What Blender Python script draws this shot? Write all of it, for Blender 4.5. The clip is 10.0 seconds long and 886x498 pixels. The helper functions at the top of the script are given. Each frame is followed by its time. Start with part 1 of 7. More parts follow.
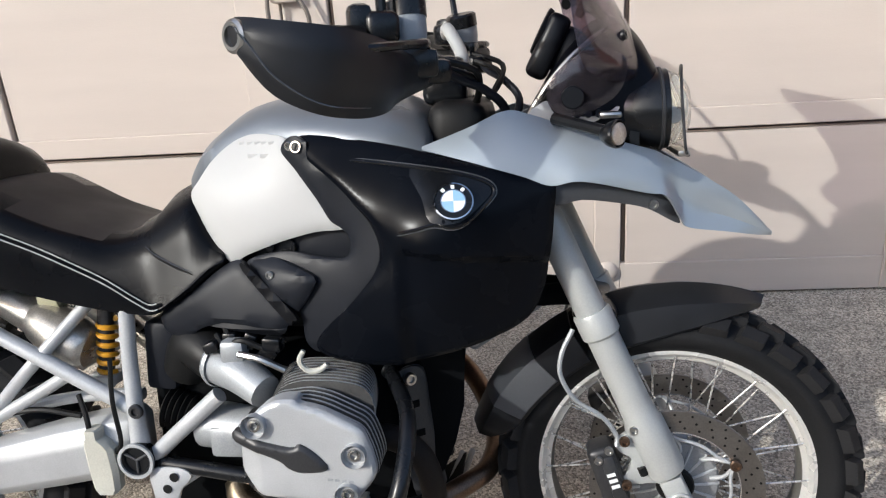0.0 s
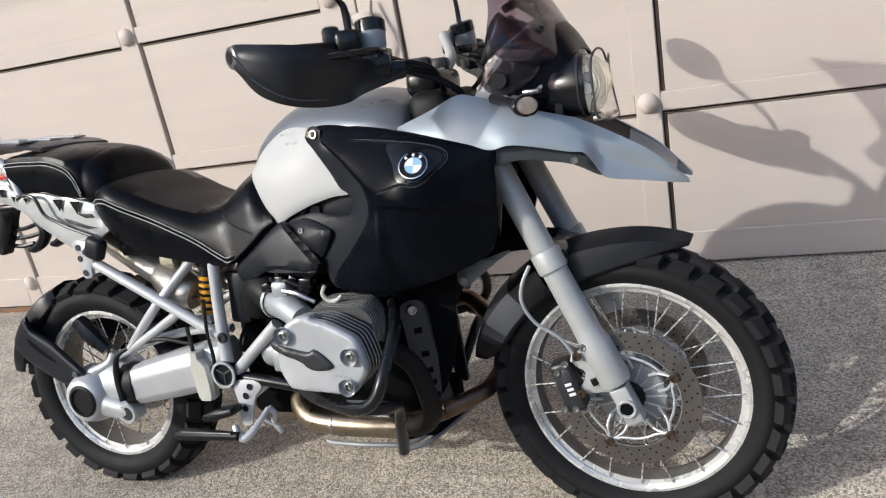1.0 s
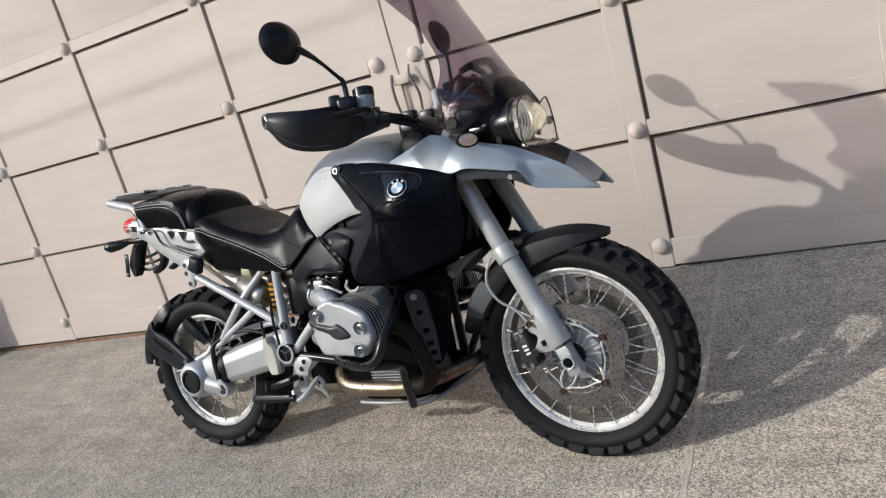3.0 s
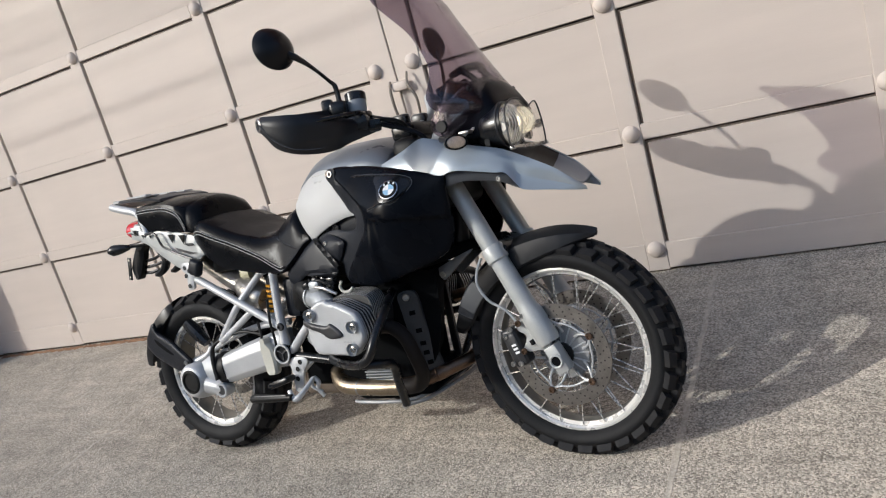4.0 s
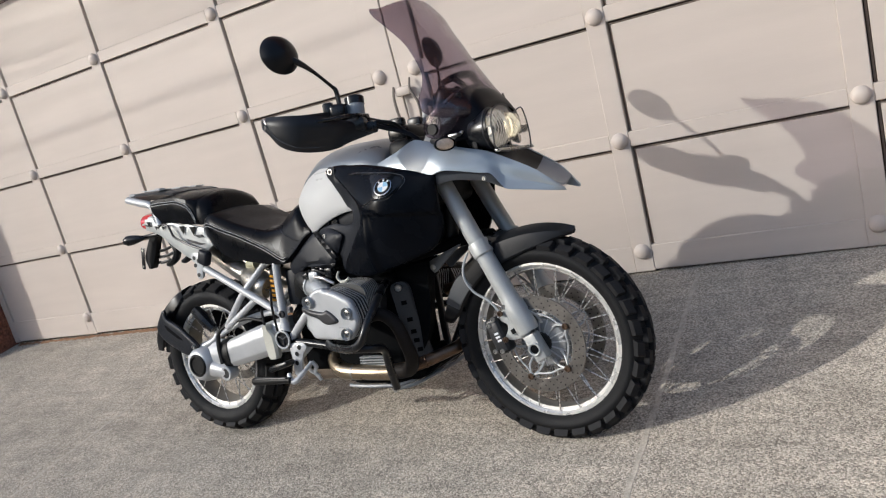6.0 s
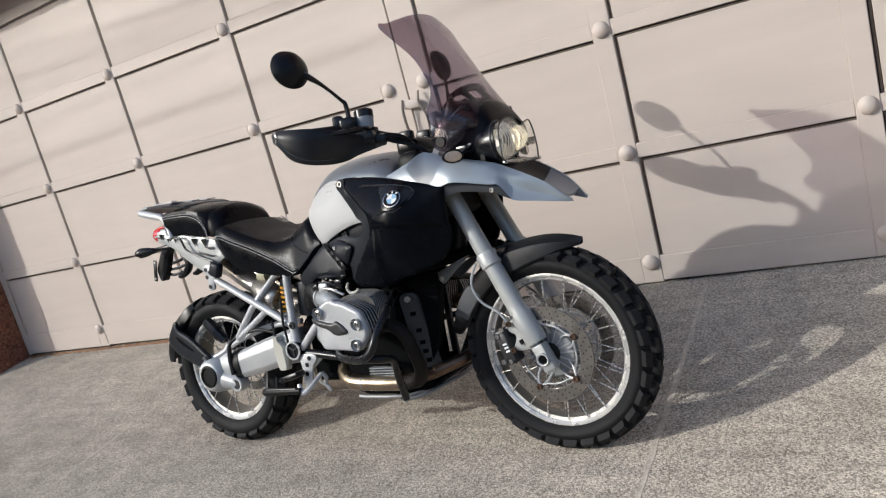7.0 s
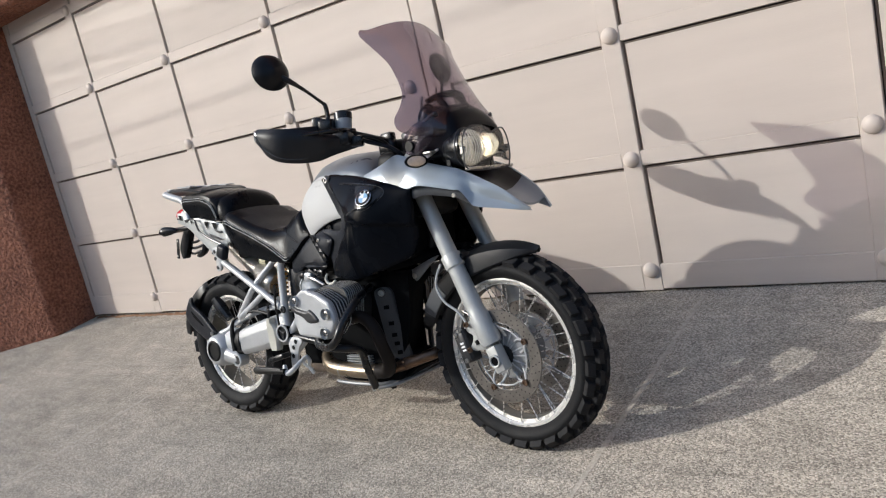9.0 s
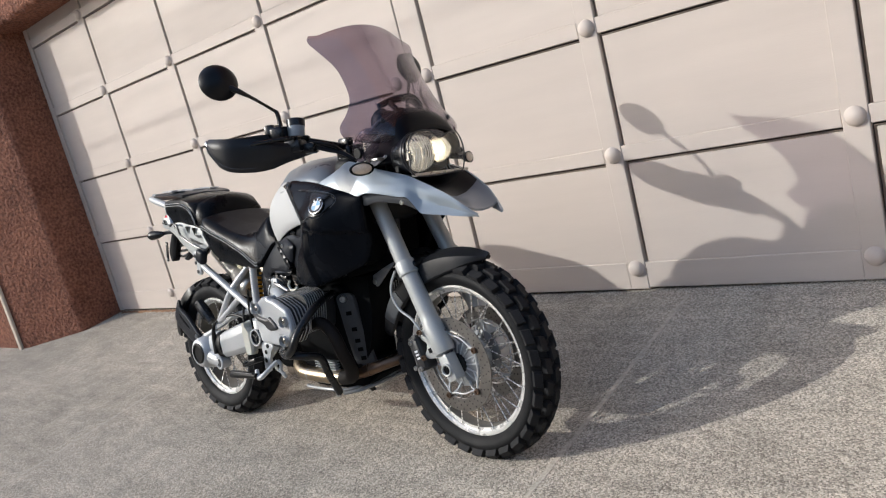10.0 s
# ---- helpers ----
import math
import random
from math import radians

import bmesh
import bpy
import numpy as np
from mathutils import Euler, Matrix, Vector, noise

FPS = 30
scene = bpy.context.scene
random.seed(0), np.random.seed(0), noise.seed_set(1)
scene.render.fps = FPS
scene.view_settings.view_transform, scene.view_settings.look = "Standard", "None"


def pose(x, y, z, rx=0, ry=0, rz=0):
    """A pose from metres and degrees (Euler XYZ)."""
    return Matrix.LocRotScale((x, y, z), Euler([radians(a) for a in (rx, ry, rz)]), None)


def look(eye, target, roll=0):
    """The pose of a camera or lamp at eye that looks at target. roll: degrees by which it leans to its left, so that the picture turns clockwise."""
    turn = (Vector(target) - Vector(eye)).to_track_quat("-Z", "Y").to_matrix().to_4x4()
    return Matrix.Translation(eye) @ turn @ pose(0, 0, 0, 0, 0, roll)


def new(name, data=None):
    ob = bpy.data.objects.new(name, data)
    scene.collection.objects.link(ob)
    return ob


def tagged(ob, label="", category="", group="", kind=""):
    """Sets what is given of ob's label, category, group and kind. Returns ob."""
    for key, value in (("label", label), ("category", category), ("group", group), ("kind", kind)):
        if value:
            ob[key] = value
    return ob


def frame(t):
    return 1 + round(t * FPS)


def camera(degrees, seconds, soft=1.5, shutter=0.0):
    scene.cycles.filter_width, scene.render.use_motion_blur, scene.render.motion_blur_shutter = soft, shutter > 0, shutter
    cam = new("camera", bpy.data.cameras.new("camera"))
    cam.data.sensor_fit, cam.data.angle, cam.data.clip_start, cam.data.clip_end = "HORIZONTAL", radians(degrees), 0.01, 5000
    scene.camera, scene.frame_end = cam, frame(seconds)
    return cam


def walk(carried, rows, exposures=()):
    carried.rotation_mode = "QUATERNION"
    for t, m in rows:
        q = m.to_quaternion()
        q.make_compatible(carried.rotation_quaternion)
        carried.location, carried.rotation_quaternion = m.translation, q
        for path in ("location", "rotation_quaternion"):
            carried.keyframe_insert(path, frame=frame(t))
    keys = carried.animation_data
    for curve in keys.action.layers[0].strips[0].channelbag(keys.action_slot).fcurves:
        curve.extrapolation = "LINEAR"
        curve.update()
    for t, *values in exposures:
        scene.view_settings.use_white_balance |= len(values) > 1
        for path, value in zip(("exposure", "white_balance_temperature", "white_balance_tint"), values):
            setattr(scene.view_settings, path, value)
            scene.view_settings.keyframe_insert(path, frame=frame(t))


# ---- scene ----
cam = camera(60.8, 10.0, 1.2)
PATH = [
    (0, (0.211, 0.108, 1.258), (0.012, 1.963, 0.54), -4.2),
    (0.5, (0.457, -0.064, 1.248), (-0.019, 1.757, 0.572), -7.7),
    (1, (0.656, -0.201, 1.239), (0.002, 1.575, 0.594), -10.8),
    (1.1, (0.702, -0.254, 1.245), (0.021, 1.511, 0.598), -11.4),
    (1.5, (0.786, -0.45, 1.237), (0.015, 1.299, 0.65), -12.5),
    (2, (0.915, -0.58, 1.227), (0.063, 1.146, 0.685), -13.5),
    (2.5, (1.131, -0.648, 1.225), (0.226, 1.064, 0.726), -14.8),
    (3, (1.202, -0.619, 1.22), (0.261, 1.083, 0.75), -15.7),
    (3.2, (1.197, -0.607, 1.201), (0.25, 1.094, 0.741), -15.9),
    (4.3, (1.326, -0.69, 1.192), (0.355, 1.005, 0.762), -15.6),
    (4.5, (1.359, -0.744, 1.196), (0.381, 0.948, 0.773), -15.3),
    (5, (1.373, -0.753, 1.18), (0.396, 0.939, 0.752), -14.6),
    (6.5, (1.421, -0.769, 1.177), (0.425, 0.918, 0.775), -15.0),
    (7, (1.422, -0.78, 1.178), (0.416, 0.906, 0.797), -15.1),
    (7.5, (1.461, -0.812, 1.171), (0.423, 0.856, 0.799), -14.5),
    (8, (1.492, -0.768, 1.165), (0.411, 0.875, 0.797), -13.6),
    (8.5, (1.66, -0.742, 1.165), (0.521, 0.862, 0.805), -12.9),
    (9, (1.816, -0.642, 1.155), (0.608, 0.909, 0.788), -13.0),
    (9.5, (1.923, -0.49, 1.151), (0.657, 1.012, 0.774), -13.7),
    (10, (2.048, -0.403, 1.146), (0.73, 1.053, 0.769), -14.6),
]
walk(cam, [(t, look(eye, target, roll)) for t, eye, target, roll in PATH], [(0.0, 0.84, 6240, 10), (1.0, 0.74, 6240, 10), (2.5, 0.53, 6240, 10), (4.5, 0.52, 6240, 10), (6.5, 0.52, 6240, 10), (8.5, 0.55, 6240, 10), (10.0, 0.66, 6240, 10)])

# ---- light ----
SUN_WAY = Vector((0.664, 0.602, -0.444)).normalized()
world = bpy.data.worlds.new("sky")
scene.world = world
world.use_nodes = True
wn, wl = world.node_tree.nodes, world.node_tree.links
sky = wn.new("ShaderNodeTexSky")
sky.sky_type, sky.sun_disc = "NISHITA", False
sky.sun_elevation = math.asin(-SUN_WAY.z)
sky.sun_rotation = math.atan2(-SUN_WAY.x, -SUN_WAY.y)
sky.dust_density, sky.air_density = 2.2, 1.0
wn["Background"].inputs["Strength"].default_value = 0.15
wl.new(sky.outputs[0], wn["Background"].inputs["Color"])
sun_data = bpy.data.lights.new("sun", "SUN")
sun_data.energy, sun_data.angle, sun_data.color = 1.80, radians(0.65), (1.0, 0.985, 0.92)
sun = new("sun", sun_data)
sun.matrix_world = look((-6, -6, 6), Vector((-6, -6, 6)) + SUN_WAY)


# ---- materials ----
def mat(name, col, rough=0.5, metal=0.0, var=0.12, scale=12.0, bump=0.0, bscale=300.0, coat=0.0, rvar=0.08, spec=0.5):
    """A painted, cast or moulded surface: colour varied at two scales, uneven gloss, fine relief."""
    m = bpy.data.materials.new(name)
    m.use_nodes = True
    n, l = m.node_tree.nodes, m.node_tree.links
    b = n["Principled BSDF"]
    tc = n.new("ShaderNodeTexCoord")
    big, small = n.new("ShaderNodeTexNoise"), n.new("ShaderNodeTexNoise")
    big.inputs["Scale"].default_value, big.inputs["Detail"].default_value = scale, 5
    small.inputs["Scale"].default_value, small.inputs["Detail"].default_value = bscale, 3
    for t in (big, small):
        l.new(tc.outputs["Object"], t.inputs["Vector"])
    add = n.new("ShaderNodeMath")
    add.operation = "ADD"
    l.new(big.outputs[0], add.inputs[0])
    l.new(small.outputs[0], add.inputs[1])
    ramp = n.new("ShaderNodeMapRange")
    ramp.inputs["From Min"].default_value, ramp.inputs["From Max"].default_value = 0.6, 1.4
    ramp.inputs["To Min"].default_value, ramp.inputs["To Max"].default_value = 1 - var, 1 + var
    l.new(add.outputs[0], ramp.inputs["Value"])
    mul = n.new("ShaderNodeVectorMath")
    mul.operation = "SCALE"
    mul.inputs[0].default_value = col
    l.new(ramp.outputs[0], mul.inputs["Scale"])
    l.new(mul.outputs[0], b.inputs["Base Color"])
    rr = n.new("ShaderNodeMapRange")
    rr.inputs["From Min"].default_value, rr.inputs["From Max"].default_value = 0.3, 0.7
    rr.inputs["To Min"].default_value, rr.inputs["To Max"].default_value = max(0.02, rough - rvar), min(1, rough + rvar)
    l.new(big.outputs[0], rr.inputs["Value"])
    l.new(rr.outputs[0], b.inputs["Roughness"])
    b.inputs["Metallic"].default_value = metal
    b.inputs["Specular IOR Level"].default_value = spec
    b.inputs["Coat Weight"].default_value = coat
    b.inputs["Coat Roughness"].default_value = 0.08
    if bump:
        bp = n.new("ShaderNodeBump")
        bp.inputs["Strength"].default_value, bp.inputs["Distance"].default_value = bump, 0.001
        l.new(small.outputs[0], bp.inputs["Height"])
        l.new(bp.outputs[0], b.inputs["Normal"])
    return m


def clear(name, tint, gloss_rough=0.03, amount=1.0):
    """Thin clear or tinted plastic: lets tinted light through and mirrors a little at grazing angles."""
    m = bpy.data.materials.new(name)
    m.use_nodes = True
    n, l = m.node_tree.nodes, m.node_tree.links
    n.remove(n["Principled BSDF"])
    tr, gl, mix, lw, pw, ma = (n.new("ShaderNode" + k) for k in ("BsdfTransparent", "BsdfGlossy", "MixShader", "LayerWeight", "Math", "Math"))
    tr.inputs["Color"].default_value = (*tint, 1)
    gl.inputs["Roughness"].default_value = gloss_rough
    lw.inputs["Blend"].default_value = 0.5
    pw.operation, ma.operation = "POWER", "MULTIPLY_ADD"
    pw.inputs[1].default_value = 4.0
    ma.inputs[1].default_value, ma.inputs[2].default_value = 0.55 * amount, 0.035 * amount
    l.new(lw.outputs["Facing"], pw.inputs[0])
    l.new(pw.outputs[0], ma.inputs[0])
    l.new(ma.outputs[0], mix.inputs[0])
    l.new(tr.outputs[0], mix.inputs[1])
    l.new(gl.outputs[0], mix.inputs[2])
    l.new(mix.outputs[0], n["Material Output"].inputs["Surface"])
    return m


def fluted(name, tint, haze):
    """Clear glass with fine flutes: most light passes, some is scattered."""
    m = clear(name, tint, 0.05, 1.4)
    n, l = m.node_tree.nodes, m.node_tree.links
    out = n["Material Output"].inputs["Surface"]
    base = out.links[0].from_socket
    tl, df, mix, both = n.new("ShaderNodeBsdfTranslucent"), n.new("ShaderNodeBsdfDiffuse"), n.new("ShaderNodeMixShader"), n.new("ShaderNodeMixShader")
    for s in (tl, df):
        s.inputs["Color"].default_value = (*tint, 1)
    both.inputs[0].default_value, mix.inputs[0].default_value = 0.5, haze
    l.new(tl.outputs[0], both.inputs[1])
    l.new(df.outputs[0], both.inputs[2])
    l.new(base, mix.inputs[1])
    l.new(both.outputs[0], mix.inputs[2])
    l.new(mix.outputs[0], out)
    return m


M_GUARDBLACK = mat("faded_black_plastic", (0.013, 0.014, 0.0165), 0.40, var=0.25, bump=0.1, bscale=900, spec=0.3)
M_BLACK = mat("matt_black_plastic", (0.0040, 0.0044, 0.0058), 0.36, var=0.2, bump=0.05, bscale=900, spec=0.26)
M_GREYBLACK = mat("slate_grey_plastic", (0.0095, 0.011, 0.015), 0.42, var=0.2, bump=0.2, bscale=900, spec=0.2)
M_LEATHER = mat("black_seat_vinyl", (0.0034, 0.0039, 0.0052), 0.30, var=0.25, bump=0.24, bscale=620, spec=0.115)
M_SEATTOP = mat("brown_black_seat_grip", (0.021, 0.018, 0.017), 0.62, var=0.25, bump=0.5, bscale=700, spec=0.3)
M_STITCH = mat("pale_stitching", (0.48, 0.48, 0.47), 0.7)
M_BLUE = mat("steel_blue_paint", (0.335, 0.375, 0.405), 0.36, metal=0.3, var=0.06, coat=0.2, bscale=1500)
M_DARKBLUE = mat("dark_steel_paint", (0.20, 0.22, 0.245), 0.36, metal=0.3, var=0.06, coat=0.2, bscale=1500)
M_WHITE = mat("pale_silver_paint", (0.44, 0.44, 0.43), 0.6, metal=0.05, var=0.04, bscale=1500)
M_SILVER = mat("silver_engine_paint", (0.437, 0.446, 0.452), 0.42, metal=0.3, var=0.16, bump=0.2, bscale=500)
M_CAST = mat("cast_aluminium", (0.345, 0.36, 0.37), 0.48, metal=0.4, var=0.2, bump=0.35, bscale=420)
M_FRAME = mat("silver_frame_paint", (0.462, 0.47, 0.476), 0.42, metal=0.2, var=0.12)
M_FORK = mat("silver_grey_fork_paint", (0.395, 0.405, 0.395), 0.42, metal=0.2, var=0.08)
M_STEEL = mat("brushed_steel", (0.42, 0.41, 0.39), 0.3, metal=1.0, var=0.15)
M_DISC = mat("brake_disc_steel", (0.235, 0.22, 0.205), 0.38, metal=1.0, var=0.2, scale=40)
M_CHROME = mat("chrome", (0.75, 0.75, 0.75), 0.1, metal=1.0, var=0.05)
M_RIM = mat("polished_rim", (0.66, 0.65, 0.62), 0.28, metal=0.45, var=0.1, scale=20)
M_TYRE = mat("tyre_rubber", (0.0085, 0.0087, 0.0095), 0.66, var=0.4, scale=25, bump=0.4, bscale=350, spec=0.21)
M_TREAD = mat("dusty_tread_rubber", (0.012, 0.012, 0.013), 0.72, var=0.4, scale=30, bump=0.4, bscale=350, spec=0.25)
M_RUBBER = mat("black_rubber", (0.007, 0.007, 0.007), 0.5, var=0.2, bump=0.2, spec=0.22)
M_TANK = mat("steel_grey_tank_paint", (0.15, 0.168, 0.19), 0.34, metal=0.4, var=0.05, coat=0.15, bscale=1500)
M_TRIMGREY = mat("charcoal_grey_trim", (0.045, 0.048, 0.054), 0.45, var=0.12)
# near-black, dull: deep shade in the engine bay and in holes, as colour
M_SHADEBLACK = mat("shade_black", (0.0030, 0.0034, 0.0040), 0.85, var=0.3, spec=0.08)
M_WELL = mat("dull_rim_well", (0.20, 0.195, 0.18), 0.45, metal=0.6, var=0.25, scale=20)
M_SPOKE = mat("plated_spoke_wire", (0.60, 0.59, 0.57), 0.28, metal=0.7, var=0.1)
M_FAIRING = mat("satin_black_fairing", (0.0030, 0.0038, 0.0058), 0.24, var=0.2, bump=0.04, bscale=900, spec=0.065)
M_COWL = mat("glossy_black_cowl", (0.0035, 0.0038, 0.0060), 0.34, var=0.2, spec=0.12)
# glossy lighter grey for worn edges; also draws the highlights along them
M_EDGE = mat("worn_edge_highlight", (0.05, 0.052, 0.056), 0.16, var=0.2, spec=0.7)
M_HUB = mat("dull_cast_hub", (0.24, 0.245, 0.25), 0.5, metal=0.3, var=0.2, bump=0.3)
M_HUBDARK = mat("grimy_cast_metal", (0.042, 0.043, 0.046), 0.55, metal=0.2, var=0.3, bump=0.3)
M_FINSIDE = mat("dark_fin_flank", (0.055, 0.054, 0.052), 0.6, metal=0.2, var=0.35, scale=30, bump=0.3)
M_STRUT = mat("grey_cast_metal", (0.21, 0.21, 0.21), 0.5, metal=0.3, var=0.2, bump=0.3)
M_DARKMETAL = mat("dark_grey_metal", (0.032, 0.032, 0.034), 0.42, metal=0.3, var=0.25, bump=0.2)
M_BLACKMETAL = mat("satin_black_metal", (0.0054, 0.006, 0.0072), 0.28, metal=0.0, var=0.2, spec=0.4)
M_GOLD = mat("heat_tinted_exhaust", (0.40, 0.325, 0.235), 0.33, metal=1.0, var=0.4, scale=18)
M_HEADER = mat("dark_browned_header", (0.011, 0.0085, 0.0075), 0.65, metal=0.1, var=0.4, scale=22, spec=0.2)
M_BRONZEL = mat("straw_browned_header", (0.145, 0.095, 0.066), 0.36, metal=0.9, var=0.4, scale=22)
M_SHIELD = mat("warm_stainless_shield", (0.52, 0.49, 0.44), 0.34, metal=0.75, var=0.3, scale=16)
M_PRESIL = mat("brown_stained_steel", (0.15, 0.12, 0.095), 0.5, metal=0.6, var=0.4, scale=14)
M_SPRING = mat("orange_spring_paint", (0.66, 0.31, 0.02), 0.35, var=0.1)
M_RED = mat("red_lamp_lens", (0.62, 0.03, 0.035), 0.12, var=0.08, coat=0.5)
M_PEACH = mat("clear_amber_lens", (0.64, 0.52, 0.40), 0.2, var=0.25, scale=60, coat=0.5)
M_GREYCAP = mat("milky_grey_reservoir", (0.26, 0.28, 0.30), 0.35, var=0.1)
M_BADGE_BLUE = mat("badge_blue_enamel", (0.30, 0.50, 0.68), 0.2, var=0.05, coat=0.6)
M_BADGE_WHITE = mat("badge_white_enamel", (0.80, 0.80, 0.80), 0.2, var=0.03, coat=0.6)
M_CREAM = mat("yellowed_plastic", (0.46, 0.45, 0.39), 0.45, var=0.15)
M_OLIVE = mat("fuel_line_beige", (0.42, 0.40, 0.27), 0.5, var=0.15)
M_GREYMARK = mat("pale_grey_lettering", (0.45, 0.45, 0.44), 0.5, var=0.05)
M_MIRROR = mat("mirror_glass", (0.9, 0.9, 0.9), 0.02, metal=1.0, var=0.0, rvar=0.0)
M_LAMPBOWL = mat("lamp_reflector", (0.86, 0.84, 0.79), 0.24, metal=0.5, var=0.03)
M_SCREEN = fluted("purple_grey_tinted_screen", (0.57, 0.52, 0.57), 0.034)
M_LENS = fluted("fluted_lamp_glass", (0.97, 0.96, 0.94), 0.20)
M_FLUTE = fluted("moulded_glass_flutes", (0.98, 0.98, 0.96), 0.65)
M_GUARD = fluted("hazy_guard_plastic", (0.97, 0.96, 0.94), 0.03)


def lamp_glow():
    m = bpy.data.materials.new("lit_bulb")
    m.use_nodes = True
    b = m.node_tree.nodes["Principled BSDF"]
    b.inputs["Base Color"].default_value = (0.9, 0.8, 0.5, 1)
    b.inputs["Emission Color"].default_value = (1.0, 0.88, 0.64, 1)
    b.inputs["Emission Strength"].default_value = 7.0
    return m


M_BULB = lamp_glow()


def ground_mat():
    m = bpy.data.materials.new("exposed_aggregate_concrete")
    m.use_nodes = True
    n, l = m.node_tree.nodes, m.node_tree.links
    b = n["Principled BSDF"]
    tc = n.new("ShaderNodeTexCoord")
    vor = n.new("ShaderNodeTexVoronoi")
    vor.inputs["Scale"].default_value = 215
    n1, n2, n3 = (n.new("ShaderNodeTexNoise") for _ in range(3))
    for t, s, d in ((n1, 0.9, 6), (n2, 7.0, 5), (n3, 260, 3)):
        t.inputs["Scale"].default_value, t.inputs["Detail"].default_value = s, d
    for t in (vor, n1, n2, n3):
        l.new(tc.outputs["Object"], t.inputs["Vector"])
    grain = n.new("ShaderNodeValToRGB")
    grain.color_ramp.elements[0].position, grain.color_ramp.elements[0].color = 0.0, (0.195, 0.170, 0.140, 1)
    grain.color_ramp.elements[1].position, grain.color_ramp.elements[1].color = 1.0, (0.66, 0.592, 0.49, 1)
    e = grain.color_ramp.elements.new(0.5)
    e.color = (0.42, 0.372, 0.306, 1)
    sep = n.new("ShaderNodeSeparateColor")
    l.new(vor.outputs["Color"], sep.inputs[0])
    l.new(sep.outputs[0], grain.inputs[0])
    fine = n.new("ShaderNodeMix")
    fine.data_type, fine.blend_type = "RGBA", "OVERLAY"
    fine.inputs["Factor"].default_value = 0.6
    l.new(grain.outputs[0], fine.inputs["A"])
    l.new(n3.outputs[0], fine.inputs["B"])
    cloud = n.new("ShaderNodeMath")
    cloud.operation = "ADD"
    l.new(n1.outputs[0], cloud.inputs[0])
    l.new(n2.outputs[0], cloud.inputs[1])
    mr = n.new("ShaderNodeMapRange")
    mr.inputs["From Min"].default_value, mr.inputs["From Max"].default_value = 0.7, 1.35
    mr.inputs["To Min"].default_value, mr.inputs["To Max"].default_value = 0.78, 1.18
    l.new(cloud.outputs[0], mr.inputs["Value"])
    mp, drag, worn = n.new("ShaderNodeMapping"), n.new("ShaderNodeTexNoise"), n.new("ShaderNodeMapRange")
    mp.inputs["Rotation"].default_value = (0, 0, radians(-38))
    mp.inputs["Scale"].default_value = (0.8, 9.0, 1.0)
    drag.inputs["Scale"].default_value, drag.inputs["Detail"].default_value = 2.2, 4
    worn.inputs["From Min"].default_value, worn.inputs["From Max"].default_value = 0.35, 0.68
    worn.inputs["To Min"].default_value, worn.inputs["To Max"].default_value = 0.91, 1.08
    l.new(tc.outputs["Object"], mp.inputs[0])
    l.new(mp.outputs[0], drag.inputs["Vector"])
    l.new(drag.outputs[0], worn.inputs["Value"])
    both = n.new("ShaderNodeMath")
    both.operation = "MULTIPLY"
    l.new(mr.outputs[0], both.inputs[0])
    l.new(worn.outputs[0], both.inputs[1])
    mul = n.new("ShaderNodeVectorMath")
    mul.operation = "SCALE"
    l.new(fine.outputs["Result"], mul.inputs[0])
    l.new(both.outputs[0], mul.inputs["Scale"])
    l.new(mul.outputs[0], b.inputs["Base Color"])
    b.inputs["Roughness"].default_value = 0.9
    b.inputs["Diffuse Roughness"].default_value = 0.5
    b.inputs["Specular IOR Level"].default_value = 0.25
    bump = n.new("ShaderNodeBump")
    bump.inputs["Strength"].default_value, bump.inputs["Distance"].default_value = 0.75, 0.0028
    inv = n.new("ShaderNodeMath")
    inv.operation = "SUBTRACT"
    inv.inputs[0].default_value = 1.0
    l.new(vor.outputs["Distance"], inv.inputs[1])
    l.new(inv.outputs[0], bump.inputs["Height"])
    l.new(bump.outputs[0], b.inputs["Normal"])
    return m


def stucco_mat(name, lo, hi):
    m = bpy.data.materials.new(name)
    m.use_nodes = True
    n, l = m.node_tree.nodes, m.node_tree.links
    b = n["Principled BSDF"]
    tc = n.new("ShaderNodeTexCoord")
    a, c = n.new("ShaderNodeTexNoise"), n.new("ShaderNodeTexNoise")
    a.inputs["Scale"].default_value, a.inputs["Detail"].default_value = 46, 5
    c.inputs["Scale"].default_value, c.inputs["Detail"].default_value = 3, 4
    for t in (a, c):
        l.new(tc.outputs["Object"], t.inputs["Vector"])
    add = n.new("ShaderNodeMath")
    add.operation = "MULTIPLY_ADD"
    add.inputs[1].default_value = 0.4
    l.new(c.outputs[0], add.inputs[0])
    l.new(a.outputs[0], add.inputs[2])
    ramp = n.new("ShaderNodeValToRGB")
    ramp.color_ramp.elements[0].position, ramp.color_ramp.elements[0].color = 0.5, (*lo, 1)
    ramp.color_ramp.elements[1].position, ramp.color_ramp.elements[1].color = 0.95, (*hi, 1)
    l.new(add.outputs[0], ramp.inputs[0])
    l.new(ramp.outputs[0], b.inputs["Base Color"])
    b.inputs["Roughness"].default_value = 0.9
    bump = n.new("ShaderNodeBump")
    bump.inputs["Strength"].default_value, bump.inputs["Distance"].default_value = 1.0, 0.034
    l.new(a.outputs[0], bump.inputs["Height"])
    l.new(bump.outputs[0], b.inputs["Normal"])
    return m


